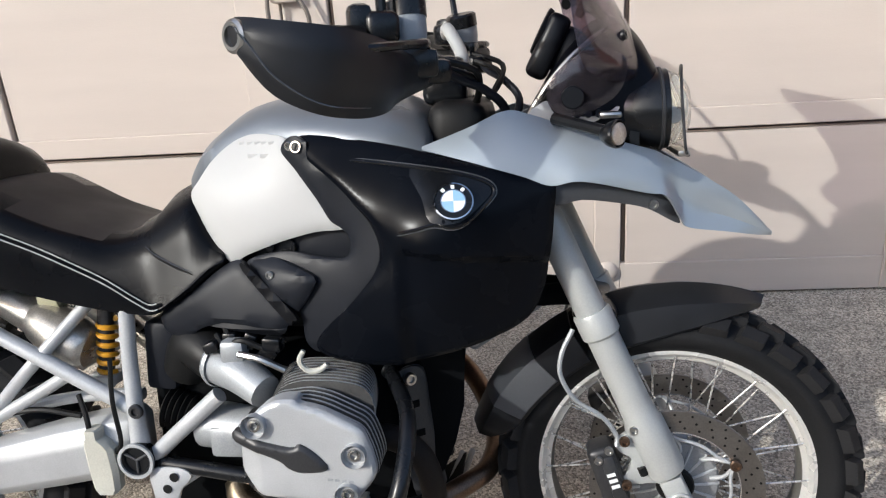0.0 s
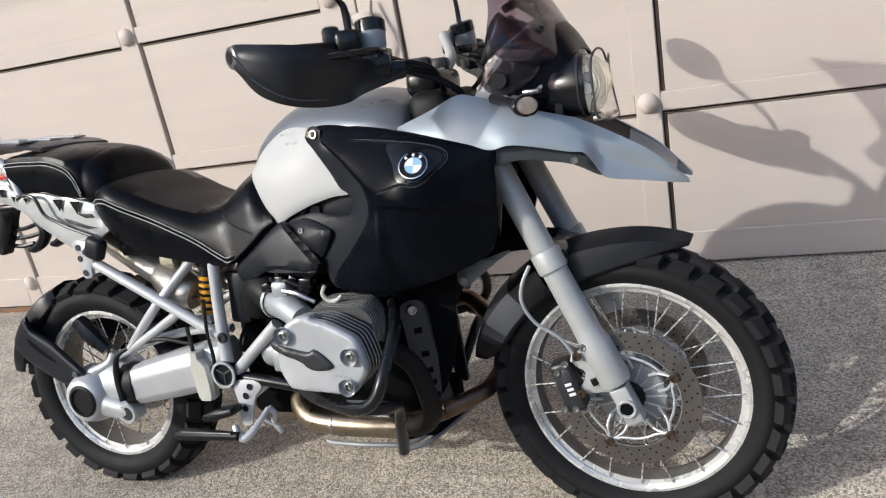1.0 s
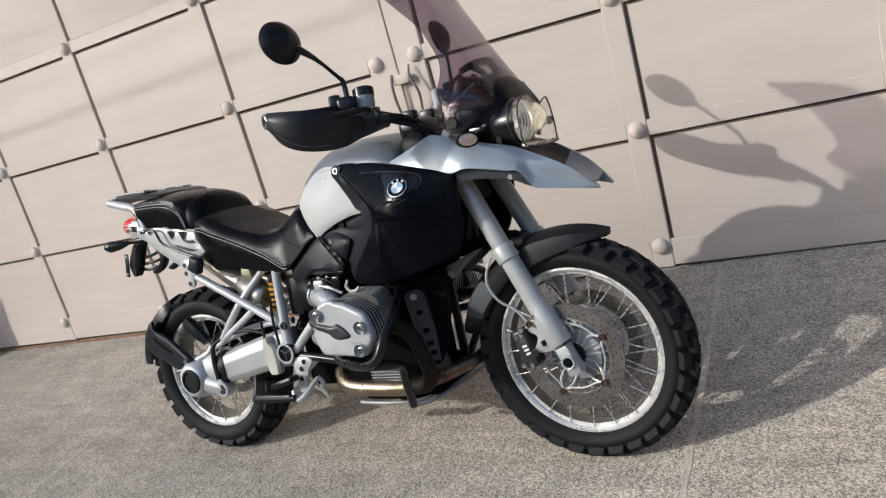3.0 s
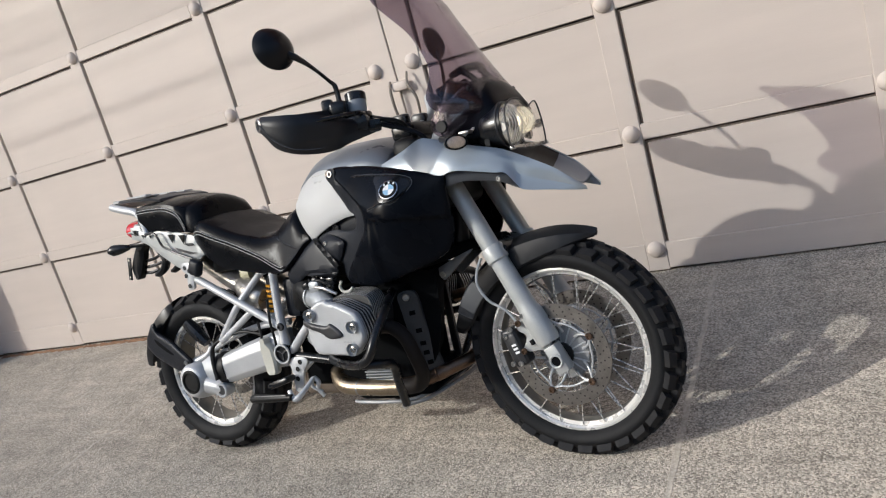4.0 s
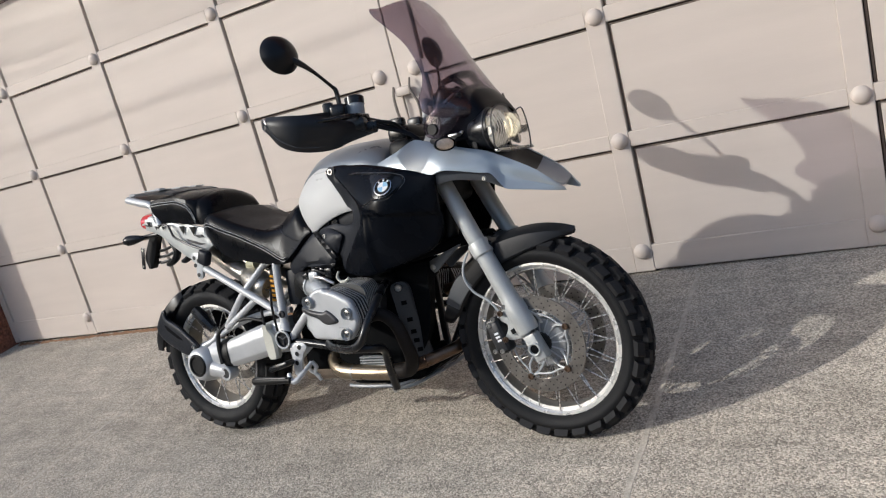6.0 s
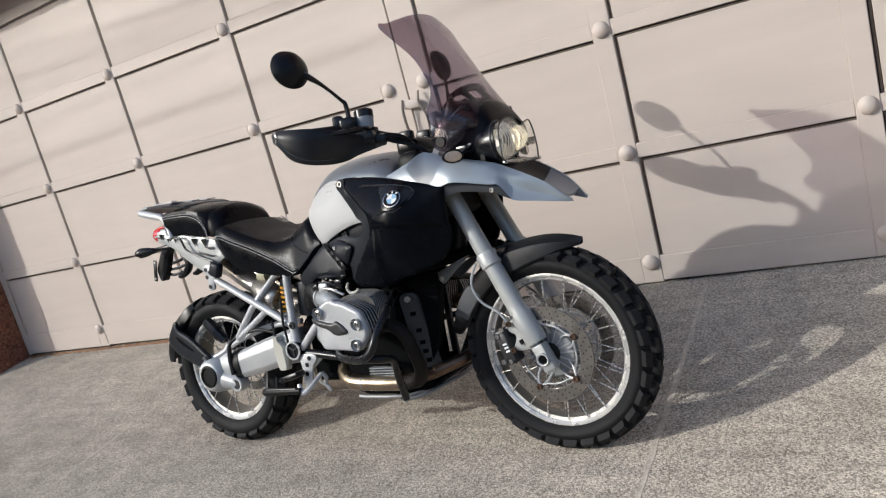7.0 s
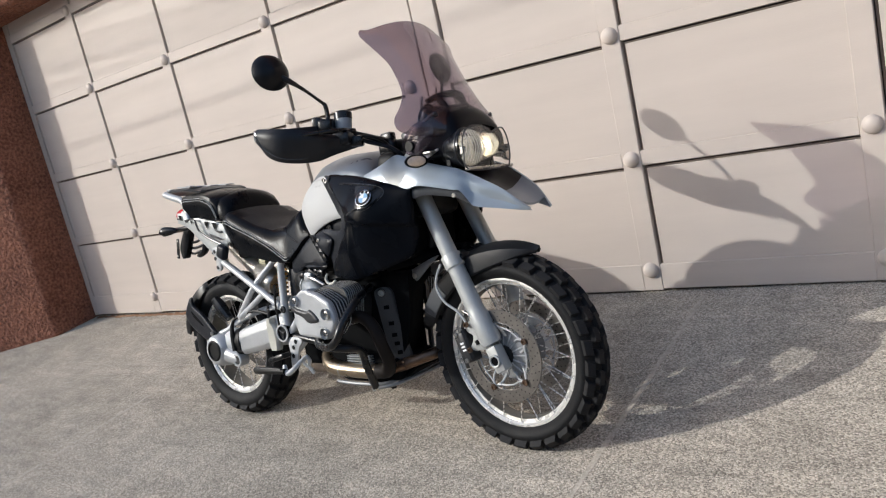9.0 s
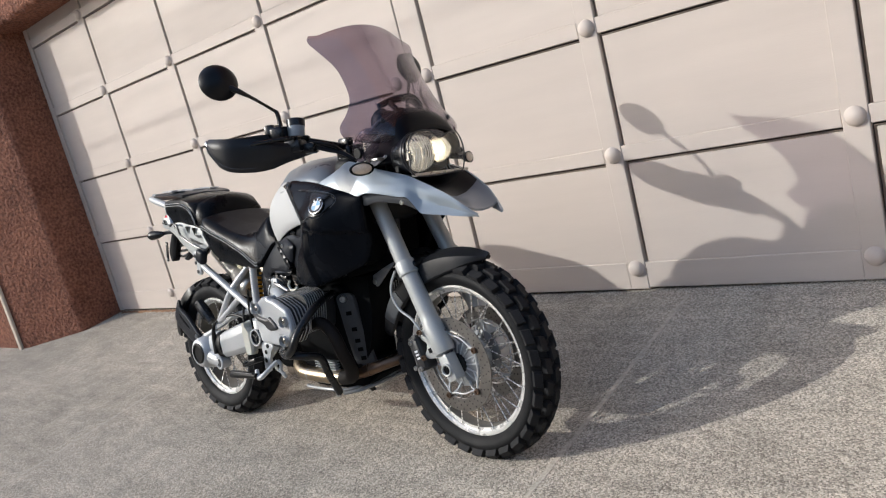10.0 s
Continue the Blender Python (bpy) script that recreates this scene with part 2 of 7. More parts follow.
def door_mat():
    """Painted timber: faint vertical-less streaks along the boards, slight warp and dirt."""
    m = bpy.data.materials.new("pinkish_beige_door_paint")
    m.use_nodes = True
    n, l = m.node_tree.nodes, m.node_tree.links
    b = n["Principled BSDF"]
    tc, mp = n.new("ShaderNodeTexCoord"), n.new("ShaderNodeMapping")
    mp.inputs["Scale"].default_value = (0.7, 1, 6)
    a, c, d = (n.new("ShaderNodeTexNoise") for _ in range(3))
    for t, s in ((a, 2.0), (c, 1.3), (d, 90)):
        t.inputs["Scale"].default_value, t.inputs["Detail"].default_value = s, 5
    l.new(tc.outputs["Object"], mp.inputs[0])
    l.new(mp.outputs[0], a.inputs["Vector"])
    l.new(tc.outputs["Object"], c.inputs["Vector"])
    l.new(mp.outputs[0], d.inputs["Vector"])
    add = n.new("ShaderNodeMath")
    add.operation = "ADD"
    l.new(a.outputs[0], add.inputs[0])
    l.new(c.outputs[0], add.inputs[1])
    ramp = n.new("ShaderNodeValToRGB")
    ramp.color_ramp.elements[0].position, ramp.color_ramp.elements[0].color = 0.3, (0.525, 0.455, 0.40, 1)
    ramp.color_ramp.elements[1].position, ramp.color_ramp.elements[1].color = 0.75, (0.61, 0.53, 0.465, 1)
    half = n.new("ShaderNodeMath")
    half.operation = "MULTIPLY"
    half.inputs[1].default_value = 0.5
    l.new(add.outputs[0], half.inputs[0])
    l.new(half.outputs[0], ramp.inputs[0])
    l.new(ramp.outputs[0], b.inputs["Base Color"])
    b.inputs["Roughness"].default_value = 0.55
    bump = n.new("ShaderNodeBump")
    bump.inputs["Strength"].default_value, bump.inputs["Distance"].default_value = 0.25, 0.002
    l.new(d.outputs[0], bump.inputs["Height"])
    l.new(bump.outputs[0], b.inputs["Normal"])
    return m


M_GROUND = ground_mat()
M_STUCCO = stucco_mat("red_brown_stucco", (0.12, 0.040, 0.022), (0.40, 0.165, 0.098))
M_DOOR = door_mat()
# darker than the door paint: the groove's shade is put into this brown
M_MOULDING = mat("shaded_brown_moulding", (0.185, 0.140, 0.112), 0.8, var=0.3, scale=20)
M_BACKING = mat("dark_brown_timber", (0.10, 0.070, 0.052), 0.8, var=0.3)
M_DIRT = mat("rusty_brown_dirt", (0.20, 0.105, 0.055), 0.95, var=0.5, scale=30, bump=0.8, bscale=120)
M_TRIM = mat("cream_trim_paint", (0.60, 0.52, 0.43), 0.6, var=0.15, bump=0.2)
M_JOINT = mat("pale_joint_mortar", (0.47, 0.42, 0.35), 0.9, var=0.4, scale=40, bump=0.8, bscale=150)
M_IRON = mat("weathered_iron", (0.20, 0.17, 0.145), 0.6, metal=0.3, var=0.3, scale=40, bump=0.4)


# ---- mesh helpers ----
def part(name, bm, material, parent=None, label="", sharp=32):
    bmesh.ops.recalc_face_normals(bm, faces=bm.faces)
    me = bpy.data.meshes.new(name)
    bm.to_mesh(me)
    bm.free()
    for m in (material if isinstance(material, (list, tuple)) else [material]):
        me.materials.append(m)
    me.shade_smooth()
    me.set_sharp_from_angle(angle=radians(sharp))
    ob = new(name, me)
    ob.parent = parent
    if label:
        ob["label"] = label
    return ob


def V(*a):
    return Vector(a)


def curve_through(pts, n=6, closed=False):
    """Points on a smooth curve through pts, of any dimension."""
    P = [np.array(p, float) for p in pts]
    out, k = [], len(P)
    for i in range(k if closed else k - 1):
        a, b = P[i], P[(i + 1) % k]
        z = P[i - 1] if closed or i else 2 * a - b
        c = P[(i + 2) % k] if closed or i + 2 < k else 2 * b - a
        for j in range(n):
            t = j / n
            out.append(0.5 * (2 * a + (b - z) * t + (2 * z - 5 * a + 4 * b - c) * t * t + (3 * a - z - 3 * b + c) * t ** 3))
    if not closed:
        out.append(P[-1])
    return out


def skin(bm, rings, closed=True, caps=True):
    vs = [[bm.verts.new(p) for p in r] for r in rings]
    k = len(vs[0])
    for a, b in zip(vs, vs[1:]):
        for i in range(k if closed else k - 1):
            j = (i + 1) % k
            try:
                bm.faces.new((a[i], a[j], b[j], b[i]))
            except ValueError:
                pass
    if caps and closed:
        bm.faces.new(vs[0][::-1])
        bm.faces.new(vs[-1])
    return vs


def tube(bm, pts, r, seg=10, n=5, smooth=True):
    """A round bar along pts; r is one radius or one for each point."""
    rad = list(r) if isinstance(r, (list, tuple)) else [r] * len(pts)
    four = [(*p, q) for p, q in zip(pts, rad)]
    path = curve_through(four, n) if smooth and len(pts) > 2 else [np.array(f, float) for f in four]
    P = [Vector(p[:3]) for p in path]
    t0 = (P[1] - P[0]).normalized()
    u = t0.orthogonal().normalized()
    rings = []
    for i, p in enumerate(P):
        t = (P[min(i + 1, len(P) - 1)] - P[max(i - 1, 0)]).normalized()
        u = (u - t * u.dot(t)).normalized()
        v = t.cross(u)
        rings.append([p + (u * math.cos(a) + v * math.sin(a)) * path[i][3] for a in (2 * math.pi * s / seg for s in range(seg))])
    skin(bm, rings)
    return bm


def lathe(bm, profile, centre=(0, 0, 0), axis=(0, 1, 0), seg=48, closed=False):
    """Turns a profile of (radius, along) about the axis through centre."""
    ax = Vector(axis).normalized()
    u = ax.orthogonal().normalized() if abs(ax.y) < 0.9 else Vector((1, 0, 0)) - ax * ax.x
    u.normalize()
    v = ax.cross(u)
    c = Vector(centre)
    rings = []
    for s in range(seg):
        a = 2 * math.pi * s / seg
        d = u * math.cos(a) + v * math.sin(a)
        rings.append([c + d * r + ax * h for r, h in profile])
    vs = [[bm.verts.new(p) for p in r] for r in rings]
    k = len(profile)
    for s in range(seg):
        a, b = vs[s], vs[(s + 1) % seg]
        for i in range(k if closed else k - 1):
            j = (i + 1) % k
            bm.faces.new((a[i], a[j], b[j], b[i]))
    bmesh.ops.remove_doubles(bm, verts=bm.verts, dist=1e-6)
    return bm


def block(bm, centre, size, bevel=0.004, turn=None, seg=2):
    """A box with rounded edges, turned by a 3x3 or 4x4 matrix."""
    tmp = bmesh.new()
    bmesh.ops.create_cube(tmp, size=1.0)
    for v in tmp.verts:
        v.co = Vector((v.co.x * size[0], v.co.y * size[1], v.co.z * size[2]))
    if bevel:
        bmesh.ops.bevel(tmp, geom=list(tmp.edges), offset=min(bevel, min(size) * 0.45), segments=seg, affect="EDGES", profile=0.5)
    m = Matrix.Translation(centre) @ (turn.to_4x4() if turn else Matrix())
    tmp.transform(m)
    join(bm, tmp)
    return bm


def join(bm, other):
    me = bpy.data.meshes.new("tmp")
    other.to_mesh(me)
    other.free()
    bm.from_mesh(me)
    bpy.data.meshes.remove(me)
    return bm


def disc(bm, centre, axis, r, h, bevel=0.0015, seg=20):
    """A round plug from centre outwards along the axis."""
    b = min(bevel, r * 0.4, h * 0.4)
    lathe(bm, [(1e-5, 0), (r, 0), (r, h - b), (r - b, h), (1e-5, h)], centre, axis, seg)
    return bm


def flipped(bm):
    """The same shape on the other side of the middle plane."""
    out = bm.copy()
    out.transform(Matrix.Diagonal((1, -1, 1, 1)))
    bmesh.ops.reverse_faces(out, faces=out.faces)
    return out


def spline_surface(ctrl):
    """A smooth height over the plane through control points (x, z, y)."""
    C = np.array(ctrl, float)
    k = len(C)
    d = np.linalg.norm(C[:, None, :2] - C[None, :, :2], axis=2)
    K = np.where(d > 0, d * d * np.log(d + 1e-9), 0)
    P = np.c_[np.ones(k), C[:, :2]]
    A = np.block([[K + 1e-5 * np.eye(k), P], [P.T, np.zeros((3, 3))]])
    w = np.linalg.solve(A, np.r_[C[:, 2], 0, 0, 0])

    def f(x, z):
        r = np.hypot(C[:, 0] - x, C[:, 1] - z)
        return float((np.where(r > 0, r * r * np.log(r + 1e-9), 0) * w[:k]).sum() + w[k] + w[k + 1] * x + w[k + 2] * z)
    return f


def shell(outline, height, thick=0.005, cell=0.014, roll=0.014, depth=0.008, n=4, smooth=True):
    """A moulded panel: an outline in x and z, pushed out to y = height(x, z), with rolled edges and thickness."""
    pts = np.array(curve_through(outline, n, True) if smooth else outline, float)
    bm = bmesh.new()
    bm.faces.new([bm.verts.new((p[0], 0, p[1])) for p in pts])
    lo, hi = pts.min(0), pts.max(0)
    for axis, k in ((0, 0), (2, 1)):
        steps = max(2, int((hi[k] - lo[k]) / cell))
        for i in range(1, steps):
            co, no = [0, 0, 0], [0, 0, 0]
            co[axis], no[axis] = lo[k] + (hi[k] - lo[k]) * i / steps, 1
            bmesh.ops.bisect_plane(bm, geom=bm.verts[:] + bm.edges[:] + bm.faces[:], plane_co=co, plane_no=no, dist=1e-5)
    bmesh.ops.triangulate(bm, faces=[f for f in bm.faces if len(f.verts) > 4])
    A, B = pts, np.roll(pts, -1, 0) - pts
    L = (B * B).sum(1) + 1e-12
    for v in bm.verts:
        q = np.array((v.co.x, v.co.z))
        t = np.clip(((q - A) * B).sum(1) / L, 0, 1)
        d = np.sqrt((((A + t[:, None] * B) - q) ** 2).sum(1).min())
        v.co.y = height(v.co.x, v.co.z) + (depth * (1 - d / roll) ** 2 if d < roll else 0)
    bmesh.ops.recalc_face_normals(bm, faces=bm.faces)
    if sum(f.normal.y for f in bm.faces) > 0:
        bmesh.ops.reverse_faces(bm, faces=bm.faces)
    back = {v: bm.verts.new(v.co + Vector((0, thick, 0))) for v in list(bm.verts)}
    rim = [e for e in bm.edges if len(e.link_faces) == 1]
    for f in list(bm.faces):
        bm.faces.new([back[v] for v in reversed(f.verts)])
    for e in rim:
        a, b = e.verts
        bm.faces.new((a, b, back[b], back[a]))
    return bm


def both_sides(name, bm, material, parent, label="", sharp=32):
    other = flipped(bm)
    return part(name, bm, material, parent, label, sharp), part(name, other, material, parent, label, sharp)


# ---- the driveway, garage door and house ----
def ground_z(x, y):
    return 0.105 * (y - 1.3) + 0.010 * x if y > -4 else -0.5565 + 0.010 * x


def build_ground():
    bm = bmesh.new()
    xs = [-400, -60, -12, -6, -4.5, -3, -1, 1, 3, 5, 9, 40, 400]
    ys = [-400, -80, -20, -4, -2, 0, 1, 2, 2.6, 6, 30, 400]
    grid = [[bm.verts.new((x, y, ground_z(max(-8, min(8, x)), min(y, 2.6)))) for x in xs] for y in ys]
    for a, b in zip(grid, grid[1:]):
        for i in range(len(xs) - 1):
            bm.faces.new((a[i], a[i + 1], b[i + 1], b[i]))
    return tagged(part("ground", bm, M_GROUND), "sloping exposed-aggregate concrete driveway, sunlit with the motorcycle's shadow", "driveway", kind="structure")


build_ground()
for jx in (0.736, -1.985):
    bm = bmesh.new()
    rnd = random.Random(int(jx * 100))
    left, right = [], []
    for k in range(91):
        y = -2.0 + 4.44 * k / 90
        w = 0.009 + 0.007 * rnd.random()
        c = jx + 0.006 * rnd.random()
        z = ground_z(jx, y)
        left.append([bm.verts.new((c - w, y, z - 0.004)), bm.verts.new((c - w * 0.7, y, z + 0.0014)), bm.verts.new((c - w * 0.35, y, z + 0.0012)), bm.verts.new((c, y, z + 0.0006)), bm.verts.new((c + w * 0.35, y, z + 0.0012)), bm.verts.new((c + w * 0.7, y, z + 0.0014)), bm.verts.new((c + w, y, z - 0.004))])
    for a, b in zip(left, left[1:]):
        for i in range(6):
            bm.faces.new((a[i], a[i + 1], b[i + 1], b[i]))
    tagged(part("driveway_joint", bm, M_JOINT), "thin pale mortar joint running across the concrete driveway", "joint", "driveway joints", "structure")

DOOR_Y = 2.487
COLS = [-4.41, -3.455, -2.508, -1.515, -0.593, -0.388, 0.505, 1.430, 2.36, 3.31]
ROWS_Z = [0.236, 0.742, 1.277, 1.834, 2.39]


def strip(bm, x0, x1, z0, z1, y0, y1, bev=0.003):
    return block(bm, ((x0 + x1) / 2, (y0 + y1) / 2, (z0 + z1) / 2), (x1 - x0, y1 - y0, z1 - z0), bev, None, 1)


def build_door():
    door = tagged(new("door_1"), "wide pinkish-beige timber garage door with recessed panels and round bosses", "garage door", kind="structure")
    door.matrix_world = pose(0, DOOR_Y, 0)
    top, half, rh = 2.56, 0.043, 0.033
    low = lambda x: 0.128 + 0.0085 * x + 0.006
    for x in COLS:
        a, b = (x, x + 0.06) if x == COLS[0] else (x - half, x + half)
        if x == -0.593:
            b = -0.4925
        if x == -0.388:
            a = -0.4865
        part("stile", strip(bmesh.new(), a, b, low(x) + 0.001, top, 0.0, 0.04), M_DOOR, door)
    for z in ROWS_Z:
        for x0, x1 in zip(COLS, COLS[1:]):
            if x0 == -0.593:
                continue
            a = x0 + (0.06 if x0 == COLS[0] else half)
            z0 = z - rh if z != ROWS_Z[0] else max(low(x0), low(x1))
            part("rail", strip(bmesh.new(), a, x1 - half, z0, z + rh if z != ROWS_Z[0] else z + 0.026, 0.0015, 0.04), M_DOOR, door)
    zs = ROWS_Z + [top + 0.1]
    for z0, z1 in zip(zs, zs[1:]):
        za = z0 + (rh if z0 != ROWS_Z[0] else 0.026)
        zb = z1 - rh
        for x0, x1 in zip(COLS, COLS[1:]):
            if x0 == -0.593:
                continue
            a, b = x0 + (0.06 if x0 == COLS[0] else half), x1 - half
            bm = bmesh.new()
            pa, pz = a + 0.0165, zb - 0.0145
            strip(bm, pa, b, za, pz, 0.0065, 0.036, 0.0015)
            part("panel", bm, M_DOOR, door)
            # moulding strips carry the shade of the groove in their colour
            part("moulding", strip(bmesh.new(), a + 0.0050, pa - 0.0032, za, pz + 0.0015, 0.019, 0.036, 0.001), M_MOULDING, door)
            part("moulding", strip(bmesh.new(), a + 0.0050, b, pz + 0.0026, zb - 0.0080, 0.011, 0.036, 0.001), M_MOULDING, door)
    for x in COLS[1:]:
        for z in ROWS_Z:
            bm = bmesh.new()
            prof = [(0.0365, 0.0)] + [(0.035 * math.cos(a), 0.003 + 0.022 * math.sin(a)) for a in (0, 0.3, 0.6, 0.9, 1.2, 1.45)] + [(1e-5, 0.025)]
            lathe(bm, prof, (x, -0.0005, z), (0, -1, 0), 20)
            part("boss", bm, M_DOOR, door)
    bm = bmesh.new()
    strip(bm, -4.41, 3.4, 0.06, 2.6, 0.048, 0.06, 0)
    part("backing", bm, M_BACKING, door)
    return door


build_door()
bm = bmesh.new()
rnd = random.Random(5)
cols = []
for k in range(161):
    x = -4.35 + 3.2 * k / 160
    z, h, w = ground_z(x, 2.47), 0.006 + 0.010 * rnd.random(), 0.012 + 0.022 * rnd.random()
    cols.append([bm.verts.new((x, DOOR_Y - 0.002 - w, z - 0.002)), bm.verts.new((x, DOOR_Y - 0.002 - w * 0.5, z + h * 0.5)), bm.verts.new((x, DOOR_Y - 0.002, z + h))])
for p, q in zip(cols, cols[1:]):
    for i in range(2):
        bm.faces.new((p[i], q[i], q[i + 1], p[i + 1]))
tagged(part("dirt", bm, M_DIRT), "rusty brown dirt gathered along the foot of the door", "dirt", kind="stuff")


def build_hasp():
    thing = tagged(new("hasp"), "weathered iron hasp with two hanging straps on the door", "latch")
    thing.matrix_world = pose(-0.47, DOOR_Y, 1.185)
    bm = bmesh.new()
    block(bm, (0.0, -0.022, 0.0), (0.085, 0.03, 0.045), 0.012)
    part("body", bm, M_DOOR, thing)
    bm = bmesh.new()
    tube(bm, [(-0.04, -0.035, 0.03), (-0.047, -0.045, -0.03), (-0.045, -0.04, -0.12), (-0.03, -0.02, -0.20)], [0.006, 0.007, 0.007, 0.005], 8)
    part("strap", bm, M_IRON, thing)
    bm = bmesh.new()
    tube(bm, [(0.05, -0.02, 0.055), (0.05, -0.04, 0.0), (0.075, -0.04, -0.07), (0.06, -0.02, -0.17)], [0.005, 0.006, 0.007, 0.005], 8)
    part("strap", bm, M_IRON, thing)


build_hasp()


def wall(name, x0, x1, y0, y1, z0, z1, label):
    bm = bmesh.new()
    block(bm, ((x0 + x1) / 2, (y0 + y1) / 2, (z0 + z1) / 2), (x1 - x0, y1 - y0, z1 - z0), 0.03, None, 3)
    return tagged(part(name, bm, M_STUCCO), label, "wall", kind="structure")


bm = bmesh.new()
plan = [(-4.415, 2.70), (-4.415, 2.18), (-4.425, 2.145), (-4.46, 2.125), (-4.84, 1.87), (-4.90, 1.84), (-9.0, 1.83), (-9.0, 2.70)]
levels = [-0.3 + 4.5 * k / 180 for k in range(181)]
skin(bm, [[V(x, y, z) for x, y in plan] for z in levels])
for v in bm.verts:
    if v.co.y < 2.6:
        v.co += V(0, 0.008 * noise.noise(V(v.co.x * 24, v.co.y * 24, v.co.z * 24)), 0) + V(0.012 * noise.noise(V(v.co.z * 22, 3, v.co.y * 20)) + 0.008 * noise.noise(V(v.co.z * 7, 8, v.co.y * 6)), 0, 0)
tagged(part("wall_west", bm, M_STUCCO, sharp=50), "rough red-brown stucco pier beside the garage door", "wall", kind="structure")
wall("wall_east", 3.42, 8.0, 2.13, 2.7, -0.3, 4.2, "rough red-brown stucco pier beside the garage door")
bm = bmesh.new()
skin(bm, [[V(x, 2.70, 2.505), V(x, 2.30, 2.505), V(x, 2.232, 2.505 + 0.022 * noise.noise(V(x * 9, 1, 0)) + 0.016 * noise.noise(V(x * 31, 4, 0))), V(x, 2.205 + 0.010 * noise.noise(V(x * 14, 7, 0)), 2.53), V(x, 2.20, 2.60), V(x, 2.20, 4.2), V(x, 2.70, 4.2)] for x in (-4.42 + 7.845 * k / 420 for k in range(421))])
tagged(part("lintel", bm, M_STUCCO, sharp=50), "rough red-brown stucco lintel above the garage door", "wall", kind="structure")
bm = bmesh.new()
block(bm, (-4.945, 1.82, 1.35), (0.05, 0.024, 2.75), 0.004)
tagged(part("trim", bm, M_TRIM), "narrow cream-painted vertical trim strip on the stucco wall", "trim", kind="structure")
bm = bmesh.new()
strip(bm, -9, 8, -0.3, 4.2, 2.71, 2.8, 0)
tagged(part("wall_back", bm, M_STUCCO), "plain wall closing the garage behind its door", "wall", kind="structure")

# unseen backdrop added across the street behind the camera, for the paint to mirror
M_BACKDROP = mat("dark_backdrop", (0.055, 0.058, 0.045), 0.9, var=0.5, scale=0.8, bump=0.0, bscale=6)
bm = bmesh.new()
rows = []
for k in range(121):
    a = math.pi * (0.98 + 1.04 * k / 120)
    R = 21 + 1.2 * noise.noise(V(k * 0.31, 2, 0))
    h = 5.2 + 1.6 * noise.noise(V(k * 0.17, 7, 1)) + 0.8 * noise.noise(V(k * 0.9, 1, 5))
    x, y = R * math.cos(a), R * math.sin(a) + 2.0
    rows.append([V(x, y, -1.0), V(x * 0.99, y * 0.99, h * 0.5), V(x, y, h), V(x * 1.04, y * 1.04, h), V(x * 1.05, y * 1.05, -1.0)])
skin(bm, rows)
tagged(part("backdrop", bm, M_BACKDROP), "dark unseen backdrop added across the street for reflections and bounced light", "backdrop", kind="structure")


# ---- the motorcycle: x forward, y to its left, z up, from the ground under the rear axle ----
BIKE = Matrix(((0.9990, 0.0446, 0.0063, -1.0238), (-0.0450, 0.9881, 0.1474, 1.3643), (0.0004, -0.1475, 0.9891, -0.0015), (0, 0, 0, 1)))
bike = tagged(new("motorcycle"), "silver, black and steel-blue adventure motorcycle leaning on its side stand", "motorcycle")
bike.matrix_world = BIKE
AXIS_AT, AXIS_WAY = V(1.11, 0, 1.0), V(-0.454, 0, 0.891)
STEER = Matrix.Translation(AXIS_AT) @ Matrix.Rotation(radians(-4.0), 4, AXIS_WAY) @ Matrix.Translation(-AXIS_AT)
UNSTEER = STEER.inverted()
FLIP = Matrix.Diagonal((1, -1, 1, 1))
OTHER = STEER @ FLIP @ UNSTEER


def steered_pair(name, bm, material, parent=bike, label="", sharp=32):
    """A part of the turned front end as it stands on the right, and its twin on the left."""
    other = bm.copy()
    other.transform(OTHER)
    return part(name, bm, material, parent, label, sharp), part(name, other, material, parent, label, sharp)


def bolt(pos, axis=(0, -1, 0), r=0.007, h=0.005, parent=bike, material=None, name="bolt"):
    bm = bmesh.new()
    lathe(bm, [(1e-5, h * 0.45), (r * 0.45, h * 0.45), (r * 0.52, h), (r * 0.85, h), (r, h * 0.7), (r, 0), (1e-5, 0)], pos, axis, 14)
    return part(name, bm, material or M_STEEL, parent)


# -- wheels --
def tyre(R, width, bead, rows, count, knob_l, knob_h):
    """The carcass of a knobbly tyre about the y axis."""
    w = width / 2
    crown = R - knob_h
    prof = curve_through([(bead, -w * 0.66), (bead + 0.012, -w * 0.86), ((bead + crown) / 2 - 0.004, -w), (crown - 0.022, -w * 0.86), (crown - 0.004, -w * 0.45), (crown, 0),
                          (crown - 0.004, w * 0.45), (crown - 0.022, w * 0.86), ((bead + crown) / 2 - 0.004, w), (bead + 0.012, w * 0.86), (bead, w * 0.66)], 3)
    bm = bmesh.new()
    lathe(bm, [tuple(p) for p in prof], seg=96)
    return bm


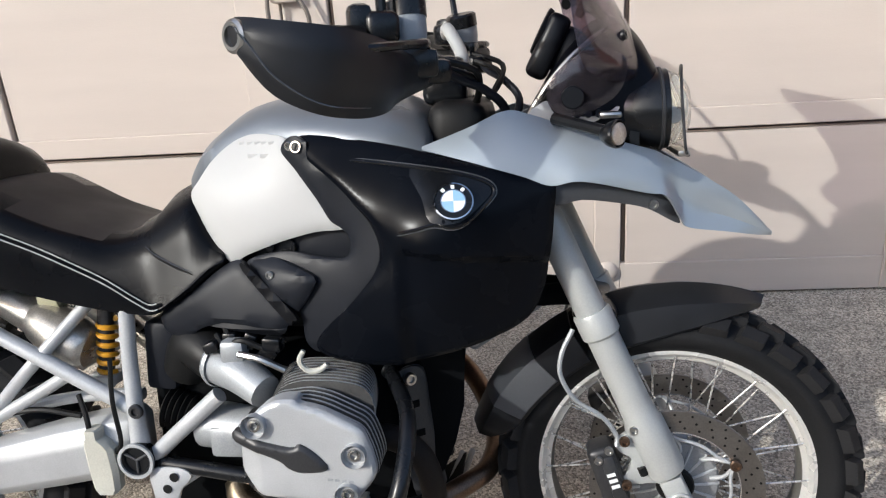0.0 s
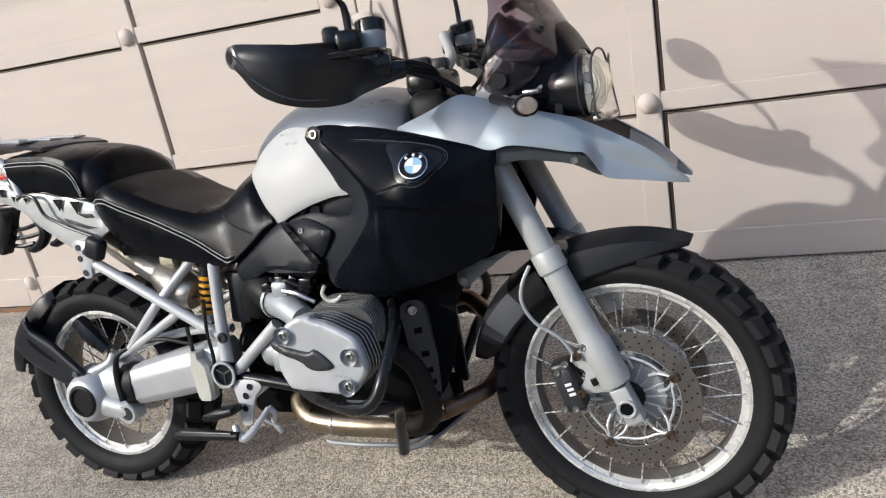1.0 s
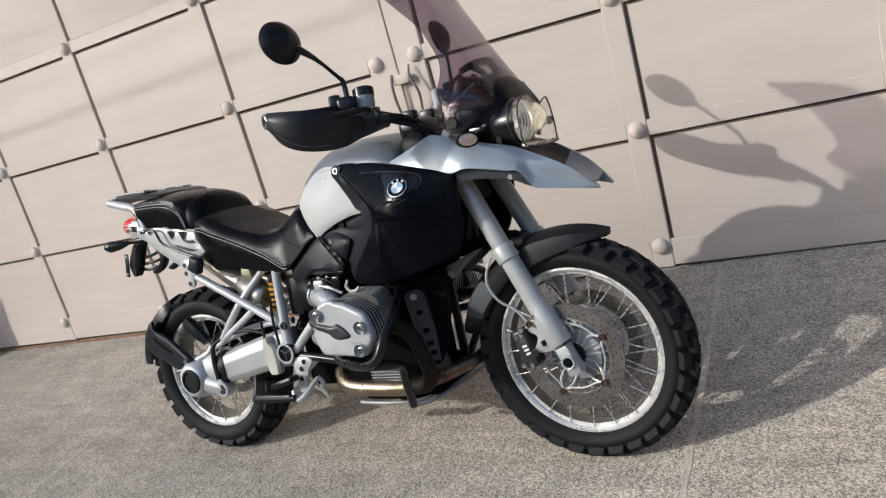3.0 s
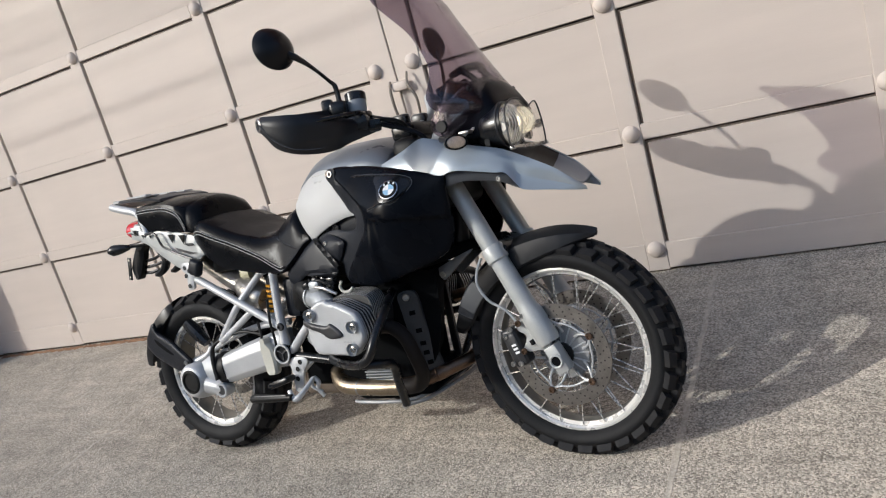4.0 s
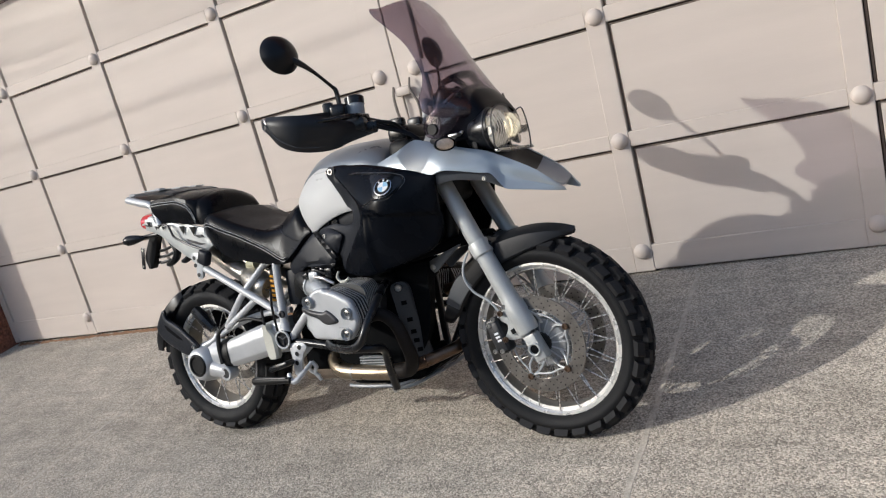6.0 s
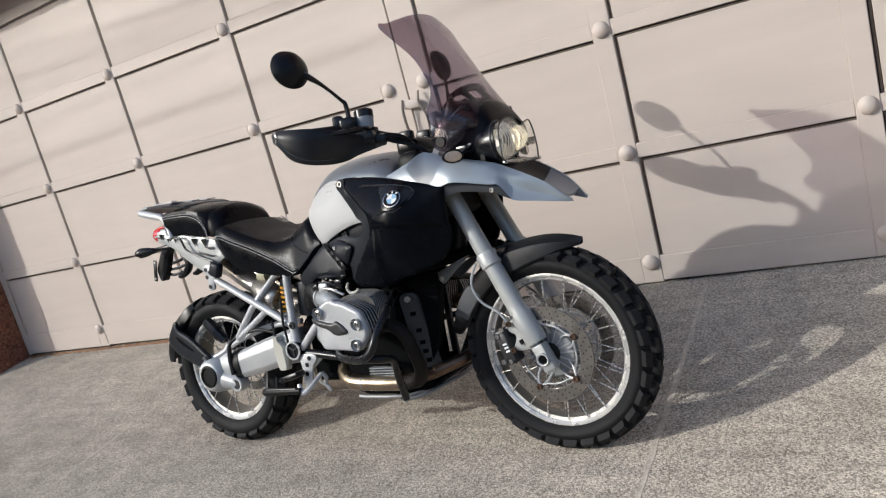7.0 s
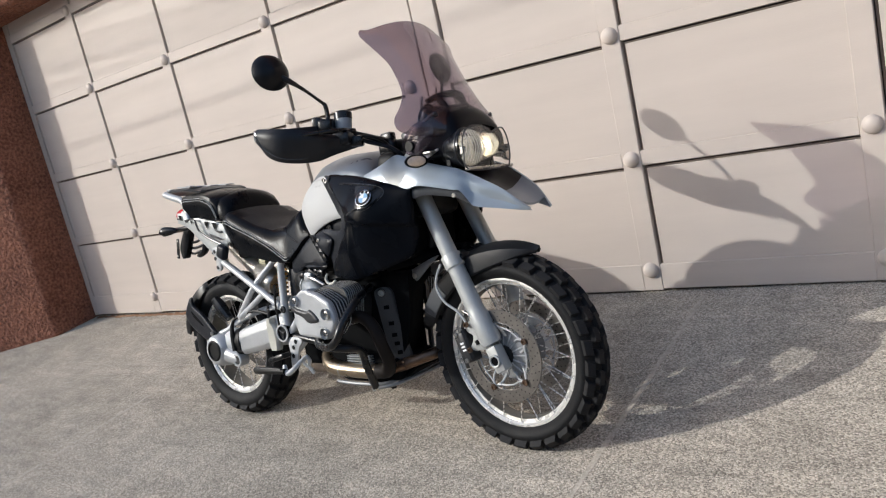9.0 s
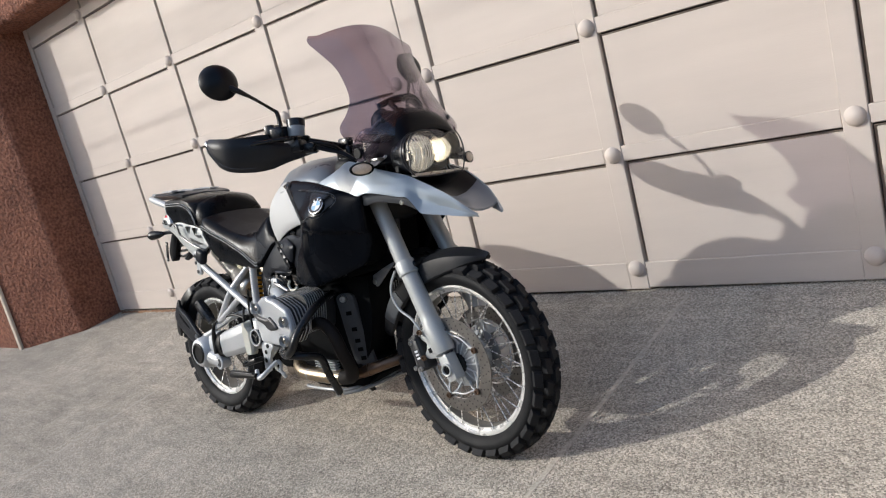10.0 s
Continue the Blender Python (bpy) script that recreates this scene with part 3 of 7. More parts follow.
def tread_block(crown, y, span, lean, rad, side, la, h):
    """One tapered tread block at the +x end of the tyre."""
    b = bmesh.new()
    n = V(math.cos(lean), side * math.sin(lean), 0)
    across = V(-math.sin(lean), side * math.cos(lean), 0)
    p = V(crown - rad, y * side, 0)
    vs = []
    for up, f in ((-0.010, 1.08), (h * 0.8, 0.97), (h, 0.88)):
        for u, v in ((-1, -1), (1, -1), (1, 1), (-1, 1)):
            vs.append(b.verts.new(p + n * up + V(0, 0, u * la / 2 * f + 0.12 * span * v) + across * (v * span / 2 * f)))
    for q in (0, 4):
        for i in range(4):
            j = (i + 1) % 4
            b.faces.new((vs[q + i], vs[q + j], vs[q + 4 + j], vs[q + 4 + i]))
    b.faces.new(vs[8:12])
    b.faces.new(vs[0:4])
    return b


def rim(R, half):
    """A spoked rim: outer lips, spoke flange, well."""
    prof = [(R - 0.003, -half), (R + 0.0, -half + 0.004), (R - 0.012, -half + 0.006), (R - 0.022, -half * 0.6), (R - 0.024, 0), (R - 0.022, half * 0.6), (R - 0.012, half - 0.006), (R, half - 0.004), (R - 0.003, half),
            (R - 0.012, half + 0.001), (R - 0.0185, half - 0.005), (R - 0.0165, half - 0.011), (R - 0.028, half - 0.014), (R - 0.031, half * 0.5), (R - 0.033, 0), (R - 0.031, -half * 0.5), (R - 0.028, -half + 0.014), (R - 0.0165, -half + 0.011), (R - 0.0185, -half + 0.005), (R - 0.012, -half - 0.001)]
    bm = bmesh.new()
    lathe(bm, prof, seg=96, closed=True)
    for f in bm.faces:
        if abs(f.calc_center_median().y) < half - 0.0125:
            f.material_index = 1
    return bm


def ring_disc(R, r, thick, holes, at=0.0):
    """A drilled brake disc; the drillings are dark-lined plugs a hair proud of both faces."""
    bm = bmesh.new()
    lathe(bm, [(r, -thick / 2), (R - 0.001, -thick / 2), (R, -thick / 2 + 0.001), (R, thick / 2 - 0.001), (R - 0.001, thick / 2), (r, thick / 2)], (0, at, 0), seg=72, closed=True)
    bm.faces.ensure_lookup_table()
    k = len(bm.faces)
    for row, (rr, off) in enumerate(((r + (R - r) * 0.22, 0), (r + (R - r) * 0.5, 0.33), (r + (R - r) * 0.8, 0.66))):
        for i in range(holes):
            a = 2 * math.pi * (i + off) / holes
            for side in (-1, 1):
                vs = [bm.verts.new((rr * math.cos(a) + 0.0024 * math.cos(q), at + side * (thick / 2 + 0.0003), rr * math.sin(a) + 0.0024 * math.sin(q))) for q in (2 * math.pi * j / 8 * side for j in range(8))]
                f = bm.faces.new(vs)
                f.material_index = 1
    return bm


def wheel(name, centre, R, width, rim_r, half, spokes, hub_r, hub_half, tread, move=Matrix()):
    at = move @ Matrix.Translation(centre)
    hub = bmesh.new()
    lathe(hub, [(0.012, -hub_half - 0.012), (hub_r * 0.6, -hub_half - 0.012), (hub_r, -hub_half), (hub_r + 0.006, -hub_half + 0.004), (hub_r * 0.62, -hub_half + 0.02), (hub_r * 0.55, 0), (hub_r * 0.62, hub_half - 0.02), (hub_r + 0.006, hub_half - 0.004), (hub_r, hub_half), (hub_r * 0.6, hub_half + 0.012), (0.012, hub_half + 0.012)], seg=36, closed=True)
    w = part(name, hub, M_CAST, bike)
    w.matrix_local = at
    part("tyre", tyre(R, width, rim_r - 0.006, *tread), M_TYRE, w, "black block-tread tyre", 25)
    part("rim", rim(rim_r, half), [M_RIM, M_WELL], w, "bright silver wheel rim", 40)
    rows, count, knob_l, knob_h = tread
    for y, span, shift, lean, rad in rows:
        for side in (-1, 1):
            first = None
            for k in range(count):
                a = 2 * math.pi * (k + shift + (0.5 if side > 0 else 0)) / count
                if first is None:
                    ob = first = part("tread_block", tread_block(R - knob_h, y, span, lean, rad, side, knob_l, knob_h), M_TREAD, w, sharp=20)
                else:
                    ob = new("tread_block", first.data)
                    ob.parent = w
                ob.matrix_local = Matrix.Rotation(-a, 4, "Y")
    spoke = bmesh.new()
    tube(spoke, [(0, 0, 0), (0, 0, 0.5), (0, 0, 1)], 0.0019, 6, smooth=False)
    me = None
    for i in range(spokes):
        side = 1 if i % 2 else -1
        a = 2 * math.pi * (i // 2) / (spokes // 2) + (math.pi / (spokes // 2) if side > 0 else 0)
        lead = 0.55 if (i // 2) % 2 else -0.55
        a_rim = a
        p0 = V(hub_r * math.cos(a + lead), side * (hub_half - 0.004), hub_r * math.sin(a + lead))
        p1 = V((rim_r - 0.017) * math.cos(a_rim), side * (half - 0.008), (rim_r - 0.017) * math.sin(a_rim))
        if me is None:
            first = part("spoke", spoke, M_SPOKE, w)
            me = first.data
            ob = first
        else:
            ob = new("spoke", me)
            ob.parent = w
        d = p1 - p0
        ob.matrix_local = Matrix.Translation(p0) @ d.to_track_quat("Z", "Y").to_matrix().to_4x4() @ Matrix.Diagonal((1, 1, d.length, 1))
    return w


FRONT = V(1.5116, -0.012, 0.330)
front_rows = [(0.0150, 0.025, 0.0, 0.12, 0.001), (0.0430, 0.027, 0.5, 0.66, 0.014)]
front_wheel = wheel("front_wheel", FRONT, 0.3315, 0.112, 0.2545, 0.037, 40, 0.050, 0.036, (front_rows, 30, 0.046, 0.015), STEER)
rear_rows = [(0.0190, 0.034, 0.0, 0.10, 0.001), (0.0540, 0.038, 0.12, 0.60, 0.016)]
rear_wheel = wheel("rear_wheel", V(0, 0, 0.320), 0.324, 0.152, 0.2285, 0.055, 32, 0.062, 0.045, (rear_rows, 24, 0.054, 0.016))

for side in (-1, 1):
    d = part("brake_disc", ring_disc(0.1535, 0.112, 0.005, 30, side * 0.078), [M_DISC, M_RUBBER], front_wheel, "drilled steel brake disc", 40)
    bm = bmesh.new()
    wave = []
    for k in range(61):
        a = 2 * math.pi * k / 60
        r = 0.0955 + 0.0125 * max(0.0, math.cos(5 * (a - 0.5))) ** 3
        wave.append((r * math.cos(a), side * 0.0775, r * math.sin(a)))
    tube(bm, wave, 0.0030, 8, smooth=False)
    for i in range(5):
        a = 2 * math.pi * i / 5 + 0.5
        for d in (-0.16, 0.16):
            tube(bm, [(0.064 * math.cos(a + d * 2), side * 0.058, 0.064 * math.sin(a + d * 2)), (0.086 * math.cos(a + d * 1.4), side * 0.070, 0.086 * math.sin(a + d * 1.4)), (0.106 * math.cos(a + d * 0.4), side * 0.078, 0.106 * math.sin(a + d * 0.4))], [0.0045, 0.0036, 0.0032], 8)
    part("disc_carrier", bm, M_SILVER, front_wheel)
    bm = bmesh.new()
    lathe(bm, [(0.1105, side * 0.0745), (0.1125, side * 0.0745), (0.1125, side * 0.0815), (0.1105, side * 0.0815)], seg=72, closed=True)
    part("disc_inner_edge", bm, M_CHROME, front_wheel)
    for i in range(5):
        a = 2 * math.pi * i / 5 + 0.5
        bolt((0.114 * math.cos(a), side * 0.084, 0.114 * math.sin(a)), (0, side, 0), 0.0105, 0.006, front_wheel, M_BRONZEL, "bobbin")
    bm = bmesh.new()
    lathe(bm, [(0.020, side * 0.044), (0.072, side * 0.046), (0.080, side * 0.050), (0.076, side * 0.056), (0.046, side * 0.060), (0.030, side * 0.064), (0.020, side * 0.064)], seg=40)
    part("hub_cover", bm, M_HUB, front_wheel, "ribbed cast hub cover")
    rib = None
    for i in range(16):
        if rib is None:
            bm = bmesh.new()
            tube(bm, [(0.028, side * 0.064, 0), (0.052, side * 0.061, 0), (0.078, side * 0.053, 0)], [0.0022, 0.0026, 0.0030], 6, 3)
            ob = rib = part("rib", bm, M_SILVER, front_wheel)
        else:
            ob = new("rib", rib.data)
            ob.parent = front_wheel
        ob.matrix_local = Matrix.Rotation(2 * math.pi * i / 16, 4, "Y")
    bm = bmesh.new()
    disc(bm, (0, side * 0.05, 0), (0, side, 0), 0.034, 0.024, 0.003, 24)
    part("seal", bm, M_RUBBER, front_wheel)

part("brake_disc", ring_disc(0.1325, 0.095, 0.005, 26, 0.070), [M_DISC, M_RUBBER], rear_wheel, "drilled steel brake disc", 40)

# -- fork --
LEG = [(1.212, -0.100, 1.000), (1.286, -0.104, 0.830), (1.362, -0.108, 0.655), (1.436, -0.111, 0.485), (1.503, -0.113, 0.335)]


def along(path, z):
    for a, b in zip(path, path[1:]):
        if b[2] <= z <= a[2]:
            t = (a[2] - z) / (a[2] - b[2])
            return tuple(a[i] + (b[i] - a[i]) * t for i in range(3))


bm = bmesh.new()
tube(bm, [along(LEG, 0.99), along(LEG, 0.84), along(LEG, 0.66)], 0.0275, 24, smooth=False)
steered_pair("fork_tube", bm, M_FORK, label="silver-grey fork stanchion")
bm = bmesh.new()
tube(bm, [along(LEG, 0.668), along(LEG, 0.664), along(LEG, 0.628), along(LEG, 0.624)], [0.0315, 0.034, 0.034, 0.0305], 24, smooth=False)
steered_pair("fork_collar", bm, M_FORK)
bm = bmesh.new()
tube(bm, [along(LEG, 0.63), along(LEG, 0.50), along(LEG, 0.478), along(LEG, 0.462), along(LEG, 0.385), along(LEG, 0.372)], [0.0285, 0.0295, 0.030, 0.0355, 0.036, 0.033], 24, smooth=False)
steered_pair("fork_slider", bm, M_FORK, label="silver-grey fork slider")
bm = bmesh.new()
turn = Matrix.Rotation(radians(-24), 4, "Y")
block(bm, (1.507, -0.114, 0.326), (0.040, 0.046, 0.086), 0.005, turn, 2)
steered_pair("axle_clamp", bm, M_FORK)
bm = bmesh.new()
lathe(bm, [(0.021, 0.0), (0.021, 0.005), (0.0185, 0.007), (0.0150, 0.006), (0.0140, 0.0015)], (1.5075, -0.137, 0.3225), (0, -1, 0), 28)
steered_pair("axle_end", bm, M_FORK)
bm = bmesh.new()
disc(bm, (1.5075, -0.137, 0.3225), (0, -1, 0), 0.0145, 0.002, 0.0005, 20)
steered_pair("axle_bore", bm, M_SHADEBLACK)
lug = shell([(1.398, 0.432), (1.424, 0.452), (1.470, 0.440), (1.492, 0.380), (1.490, 0.352), (1.462, 0.356), (1.428, 0.352), (1.410, 0.362), (1.420, 0.380), (1.424, 0.402), (1.404, 0.414)], lambda x, z: -0.132, 0.012, 0.02, 0.006, 0.004, 3)
steered_pair("caliper_bracket", lug, M_FORK)
bm = bmesh.new()
tube(bm, [(1.440, -0.1325, 0.388), (1.446, -0.1325, 0.374)], [0.0075, 0.0075], 10, smooth=False)
steered_pair("bracket_slot", bm, M_RUBBER)
lean = Matrix.Rotation(radians(-18), 4, "Y")
bm = bmesh.new()
block(bm, (1.385, -0.113, 0.368), (0.048, 0.058, 0.118), 0.012, lean, 3)
block(bm, (1.394, -0.135, 0.366), (0.026, 0.020, 0.095), 0.007, lean, 2)
cal = steered_pair("brake_caliper", bm, M_DARKMETAL, label="dark grey four-piston brake caliper")
for i in range(3):
    bm = bmesh.new()
    block(bm, (1.396 - 0.004 * i, -0.1455, 0.356 + 0.011 * i), (0.015, 0.0012, 0.0065), 0.0002, lean, 1)
    part("caliper_marking", bm, M_BADGE_WHITE, cal[0], "white letter reduced to a bar")
for p in ((1.411, -0.138, 0.440), (1.415, -0.138, 0.357)):
    bolt(p, (0, -1, 0), 0.0095, 0.008, cal[0], M_BRONZEL)
for p in ((1.375, -0.143, 0.322), (1.366, -0.142, 0.405), (1.400, -0.143, 0.322), (1.427, -0.138, 0.460), (1.384, -0.143, 0.424)):
    bolt(p, (0, -1, 0), 0.008, 0.006, cal[0], M_STEEL)
bm = bmesh.new()
tube(bm, [(1.325, -0.125, 0.640), (1.306, -0.132, 0.600), (1.303, -0.135, 0.560), (1.328, -0.133, 0.514), (1.372, -0.128, 0.482), (1.398, -0.125, 0.445), (1.398, -0.13, 0.425)], 0.0042, 8)
steered_pair("brake_hose", bm, M_CAST, label="grey braided brake hose")

# fork bridge and wishbone of the front suspension
bm = bmesh.new()
block(bm, (1.365, -0.012, 0.655), (0.075, 0.20, 0.045), 0.014, Matrix.Rotation(radians(20), 4, "Y"), 3)
part("fork_bridge", bm, M_BLACKMETAL, bike)
bm = bmesh.new()
tube(bm, [(1.355, -0.02, 0.675), (1.27, -0.035, 0.675), (1.18, -0.05, 0.66), (1.05, -0.09, 0.64)], [0.022, 0.020, 0.020, 0.022], 12)
tube(bm, [(1.355, 0.0, 0.675), (1.27, 0.035, 0.675), (1.18, 0.05, 0.66), (1.05, 0.09, 0.64)], [0.022, 0.020, 0.020, 0.022], 12)
part("front_wishbone", bm, M_SHADEBLACK, bike)
bm = bmesh.new()
tube(bm, [(1.20, -0.01, 0.66), (1.24, -0.01, 0.90)], [0.028, 0.028], 14, smooth=False)
part("front_shock", bm, M_BLACKMETAL, bike)
plate_h = lambda x, z: -0.060 - 0.1 * (x - 1.15)
both_sides("fork_gaiter_bracket", shell([(1.122, 0.612), (1.17, 0.632), (1.225, 0.652), (1.272, 0.664), (1.225, 0.632), (1.165, 0.588), (1.146, 0.578), (1.133, 0.590)], plate_h, 0.006, 0.02, 0.006, 0.003, 3), M_STRUT, bike)
for y, n in ((-0.064, -1), (0.064, 1)):
    bm = bmesh.new()
    disc(bm, (1.149, y, 0.597), (0, n, 0), 0.010, 0.004)
    part("bolt", bm, M_STEEL, bike)


# -- front mudguard --
def arch(angles, radius, halfw, drop, centre, thick=0.006, flat=0.55):
    """A mudguard: a channel section bent round the wheel. Each list gives one value for each angle."""
    rows = curve_through(list(zip(angles, radius, halfw, drop)), 5)
    outer, bm = [], bmesh.new()
    for a, R, w, d in rows:
        c, s = math.cos(radians(a)), math.sin(radians(a))
        sec = [(-w, R - d), (-w * 0.985, R - d * 0.55), (-w * 0.93, R - d * 0.18), (-w * flat, R + 0.002), (0, R + 0.012), (w * flat, R + 0.002), (w * 0.93, R - d * 0.18), (w * 0.985, R - d * 0.55), (w, R - d)]
        ring = [V(centre.x + c * r, centre.y + y, centre.z + s * r) for y, r in sec]
        inner = [V(centre.x + c * (r - thick), centre.y + y * (1 - thick / max(w, 0.02)), centre.z + s * (r - thick)) for y, r in reversed(sec)]
        outer.append(ring + inner)
    skin(bm, outer)
    return bm


bm = arch([66.5, 72, 82, 95, 108, 116], [0.362, 0.360, 0.356, 0.352, 0.352, 0.352], [0.012, 0.040, 0.060, 0.069, 0.072, 0.072], [0.007, 0.022, 0.046, 0.062, 0.070, 0.070], FRONT)
bm.transform(STEER)
part("front_mudguard", bm, M_GUARDBLACK, bike, "matt black front mudguard", 24)
bm = arch([122, 135, 148, 158, 164, 168], [0.354, 0.358, 0.364, 0.369, 0.372, 0.374], [0.074, 0.076, 0.077, 0.076, 0.070, 0.054], [0.070, 0.072, 0.070, 0.066, 0.05, 0.03], FRONT)
bm.transform(STEER)
rear_guard = part("mudguard_rear_section", bm, M_BLACK, bike, "matt black lower mudguard section", 24)
bm = arch([136, 143, 150, 156], [0.3605, 0.364, 0.367, 0.370], [0.0782, 0.079, 0.0792, 0.0788], [0.070, 0.071, 0.069, 0.067], FRONT, 0.004)
bm.transform(STEER)
part("guard_band", bm, M_TRIMGREY, rear_guard, "grey moulded band", 24)

# -- tank and side panels --
tank_rows = []
for x, zc, w, zs, ze in ((0.634, 0.930, 0.060, 0.91, 0.84), (0.664, 0.966, 0.080, 0.945, 0.84), (0.700, 0.998, 0.092, 0.972, 0.86), (0.77, 1.040, 0.110, 1.000, 0.90), (0.87, 1.057, 0.142, 1.008, 0.95), (0.96, 1.058, 0.170, 1.000, 0.94), (1.03, 1.050, 0.180, 0.990, 0.92), (1.085, 1.015, 0.182, 0.972, 0.91), (1.10, 0.985, 0.182, 0.962, 0.91)):
    ring = [(x, -w, ze), (x, -w * 1.0, (zs + ze) / 2 + 0.012), (x, -w * 0.93, zs), (x, -w * 0.72, zs + (zc - zs) * 0.62), (x, -w * 0.4, zs + (zc - zs) * 0.92), (x, 0, zc)]
    tank_rows.append(ring + [(a, -b, c) for a, b, c in reversed(ring[:-1])])
smooth_rows = np.array(tank_rows)
fine = [np.array(r).reshape(-1, 3) for r in curve_through([r.reshape(-1) for r in smooth_rows], 4)]
bm = bmesh.new()
skin(bm, [[Vector(p) for p in r] for r in fine])
part("fuel_tank", bm, M_TANK, bike, "silver-grey painted tank top", 40)

white_h = spline_surface([(0.66, 0.89, -0.118), (0.72, 0.98, -0.106), (0.733, 0.775, -0.155), (0.80, 0.99, -0.122), (0.845, 0.98, -0.148), (0.80, 0.88, -0.170), (0.90, 0.85, -0.176), (0.94, 0.834, -0.18), (0.72, 0.90, -0.150)])
both_sides("tank_side_panel", shell([(0.658, 0.885), (0.678, 0.916), (0.708, 0.952), (0.742, 0.978), (0.776, 0.991), (0.816, 0.991), (0.856, 0.982), (0.885, 0.940), (0.920, 0.888), (0.956, 0.838), (0.899, 0.829), (0.837, 0.813), (0.774, 0.790), (0.733, 0.775), (0.697, 0.822)], white_h, 0.006, 0.014, 0.016, 0.006), M_WHITE, bike, "pale silver tank side panel")
bm = bmesh.new()
for x0, z0, w, h in ((0.765, 0.978, 0.008, 0.009), (0.782, 0.978, 0.010, 0.009), (0.797, 0.978, 0.010, 0.009), (0.812, 0.978, 0.010, 0.009), (0.827, 0.978, 0.010, 0.009), (0.792, 0.957, 0.020, 0.013), (0.817, 0.957, 0.020, 0.013)):
    block(bm, (x0, white_h(x0, z0) - 0.0006, z0), (w, 0.0012, h * 0.55), 0.0002, None, 1)
part("tank_marking", bm, M_GREYMARK, bike, "faint grey model lettering reduced to bars")

MAIN = [(0.868, 0.984, -0.161), (0.956, 0.984, -0.172), (1.05, 0.969, -0.190), (1.138, 0.946, -0.205), (1.203, 0.930, -0.212), (1.297, 0.901, -0.206), (1.292, 0.86, -0.206), (1.255, 0.80, -0.214), (1.256, 0.72, -0.200),
        (1.15, 0.885, -0.262), (1.06, 0.843, -0.264), (1.19, 0.84, -0.252), (1.15, 0.76, -0.272), (1.05, 0.70, -0.268), (1.16, 0.665, -0.245), (1.03, 0.618, -0.235), (0.90, 0.64, -0.215), (0.955, 0.72, -0.240), (1.02, 0.81, -0.248), (0.95, 0.93, -0.205)]
main_smooth = spline_surface(MAIN)


def ease(t):
    t = min(1.0, max(0.0, t))
    return t * t * (3 - 2 * t)


def main_h(x, z):
    """The fairing's surface; below a crease it lies further in."""
    line = 0.823 - 0.15 * (x - 1.052)
    return main_smooth(x, z) + 0.014 * ease((line - z) / 0.016) * ease((x - 1.045) / 0.03) * ease((1.32 - x) / 0.03)


both_sides("tank_fairing", shell([(0.878, 0.968), (0.884, 0.989), (0.956, 0.984), (1.048, 0.969), (1.138, 0.946), (1.203, 0.930), (1.290, 0.902), (1.300, 0.895), (1.297, 0.860), (1.294, 0.820), (1.288, 0.780), (1.280, 0.733), (1.262, 0.692), (1.235, 0.670), (1.187, 0.652), (1.114, 0.632), (1.039, 0.616), (0.983, 0.614), (0.925, 0.622), (0.898, 0.638),
                                  (0.912, 0.668), (0.960, 0.713), (0.990, 0.745), (1.016, 0.778), (1.025, 0.814), (1.012, 0.851), (0.982, 0.883), (0.949, 0.915)], main_h, 0.010, 0.0070, 0.011, 0.005), M_FAIRING, bike, "large matt black tank fairing panel")
trim_h = spline_surface([(0.85, 0.97, -0.162), (0.94, 0.84, -0.190), (1.0, 0.82, -0.226), (0.79, 0.785, -0.168), (0.87, 0.70, -0.190), (0.90, 0.64, -0.196), (0.95, 0.76, -0.212), (0.92, 0.93, -0.186)])
trim_under = lambda x, z: max(trim_h(x, z), main_h(x, z) + 0.009) if x > 0.90 else trim_h(x, z)
both_sides("fairing_inner_trim", shell([(0.848, 0.968), (0.878, 0.990), (0.930, 0.955), (0.975, 0.905), (1.030, 0.850), (1.035, 0.790), (0.985, 0.720), (0.925, 0.650), (0.895, 0.624), (0.872, 0.640), (0.868, 0.678), (0.858, 0.700), (0.832, 0.690), (0.790, 0.740), (0.768, 0.772), (0.792, 0.788), (0.850, 0.797), (0.907, 0.790), (0.950, 0.790), (0.966, 0.802), (0.967, 0.824), (0.952, 0.838), (0.930, 0.850), (0.907, 0.887), (0.872, 0.935)], trim_under, 0.006, 0.010, 0.006, 0.004), M_GREYBLACK, bike, "dark grey inner fairing trim")
cover_h = spline_surface([(0.78, 0.775, -0.178), (0.83, 0.79, -0.186), (0.90, 0.755, -0.215), (0.865, 0.705, -0.205), (0.83, 0.74, -0.205)])
both_sides("intake_cover", shell([(0.780, 0.776), (0.805, 0.784), (0.832, 0.787), (0.892, 0.766), (0.904, 0.755), (0.900, 0.742), (0.872, 0.704), (0.860, 0.702), (0.820, 0.732)], cover_h, 0.010, 0.012, 0.010, 0.008, 3), M_GREYBLACK, bike)
strut_h = lambda x, z: -0.196 - 0.2 * (x - 0.78)
both_sides("cover_strut", shell([(0.772, 0.768), (0.782, 0.776), (0.862, 0.696), (0.858, 0.684), (0.846, 0.682)], strut_h, 0.012, 0.02, 0.006, 0.005, 3), M_BLACK, bike)
for x, z, h in ((0.823, 0.762, cover_h(0.823, 0.762)), (0.868, 0.974, trim_h(0.868, 0.974) - 0.003)):
    bolt((x, h - 0.001, z), (0, -1, 0), 0.0075, 0.004)
fy = main_h(0.89, 0.97)
bm = bmesh.new()
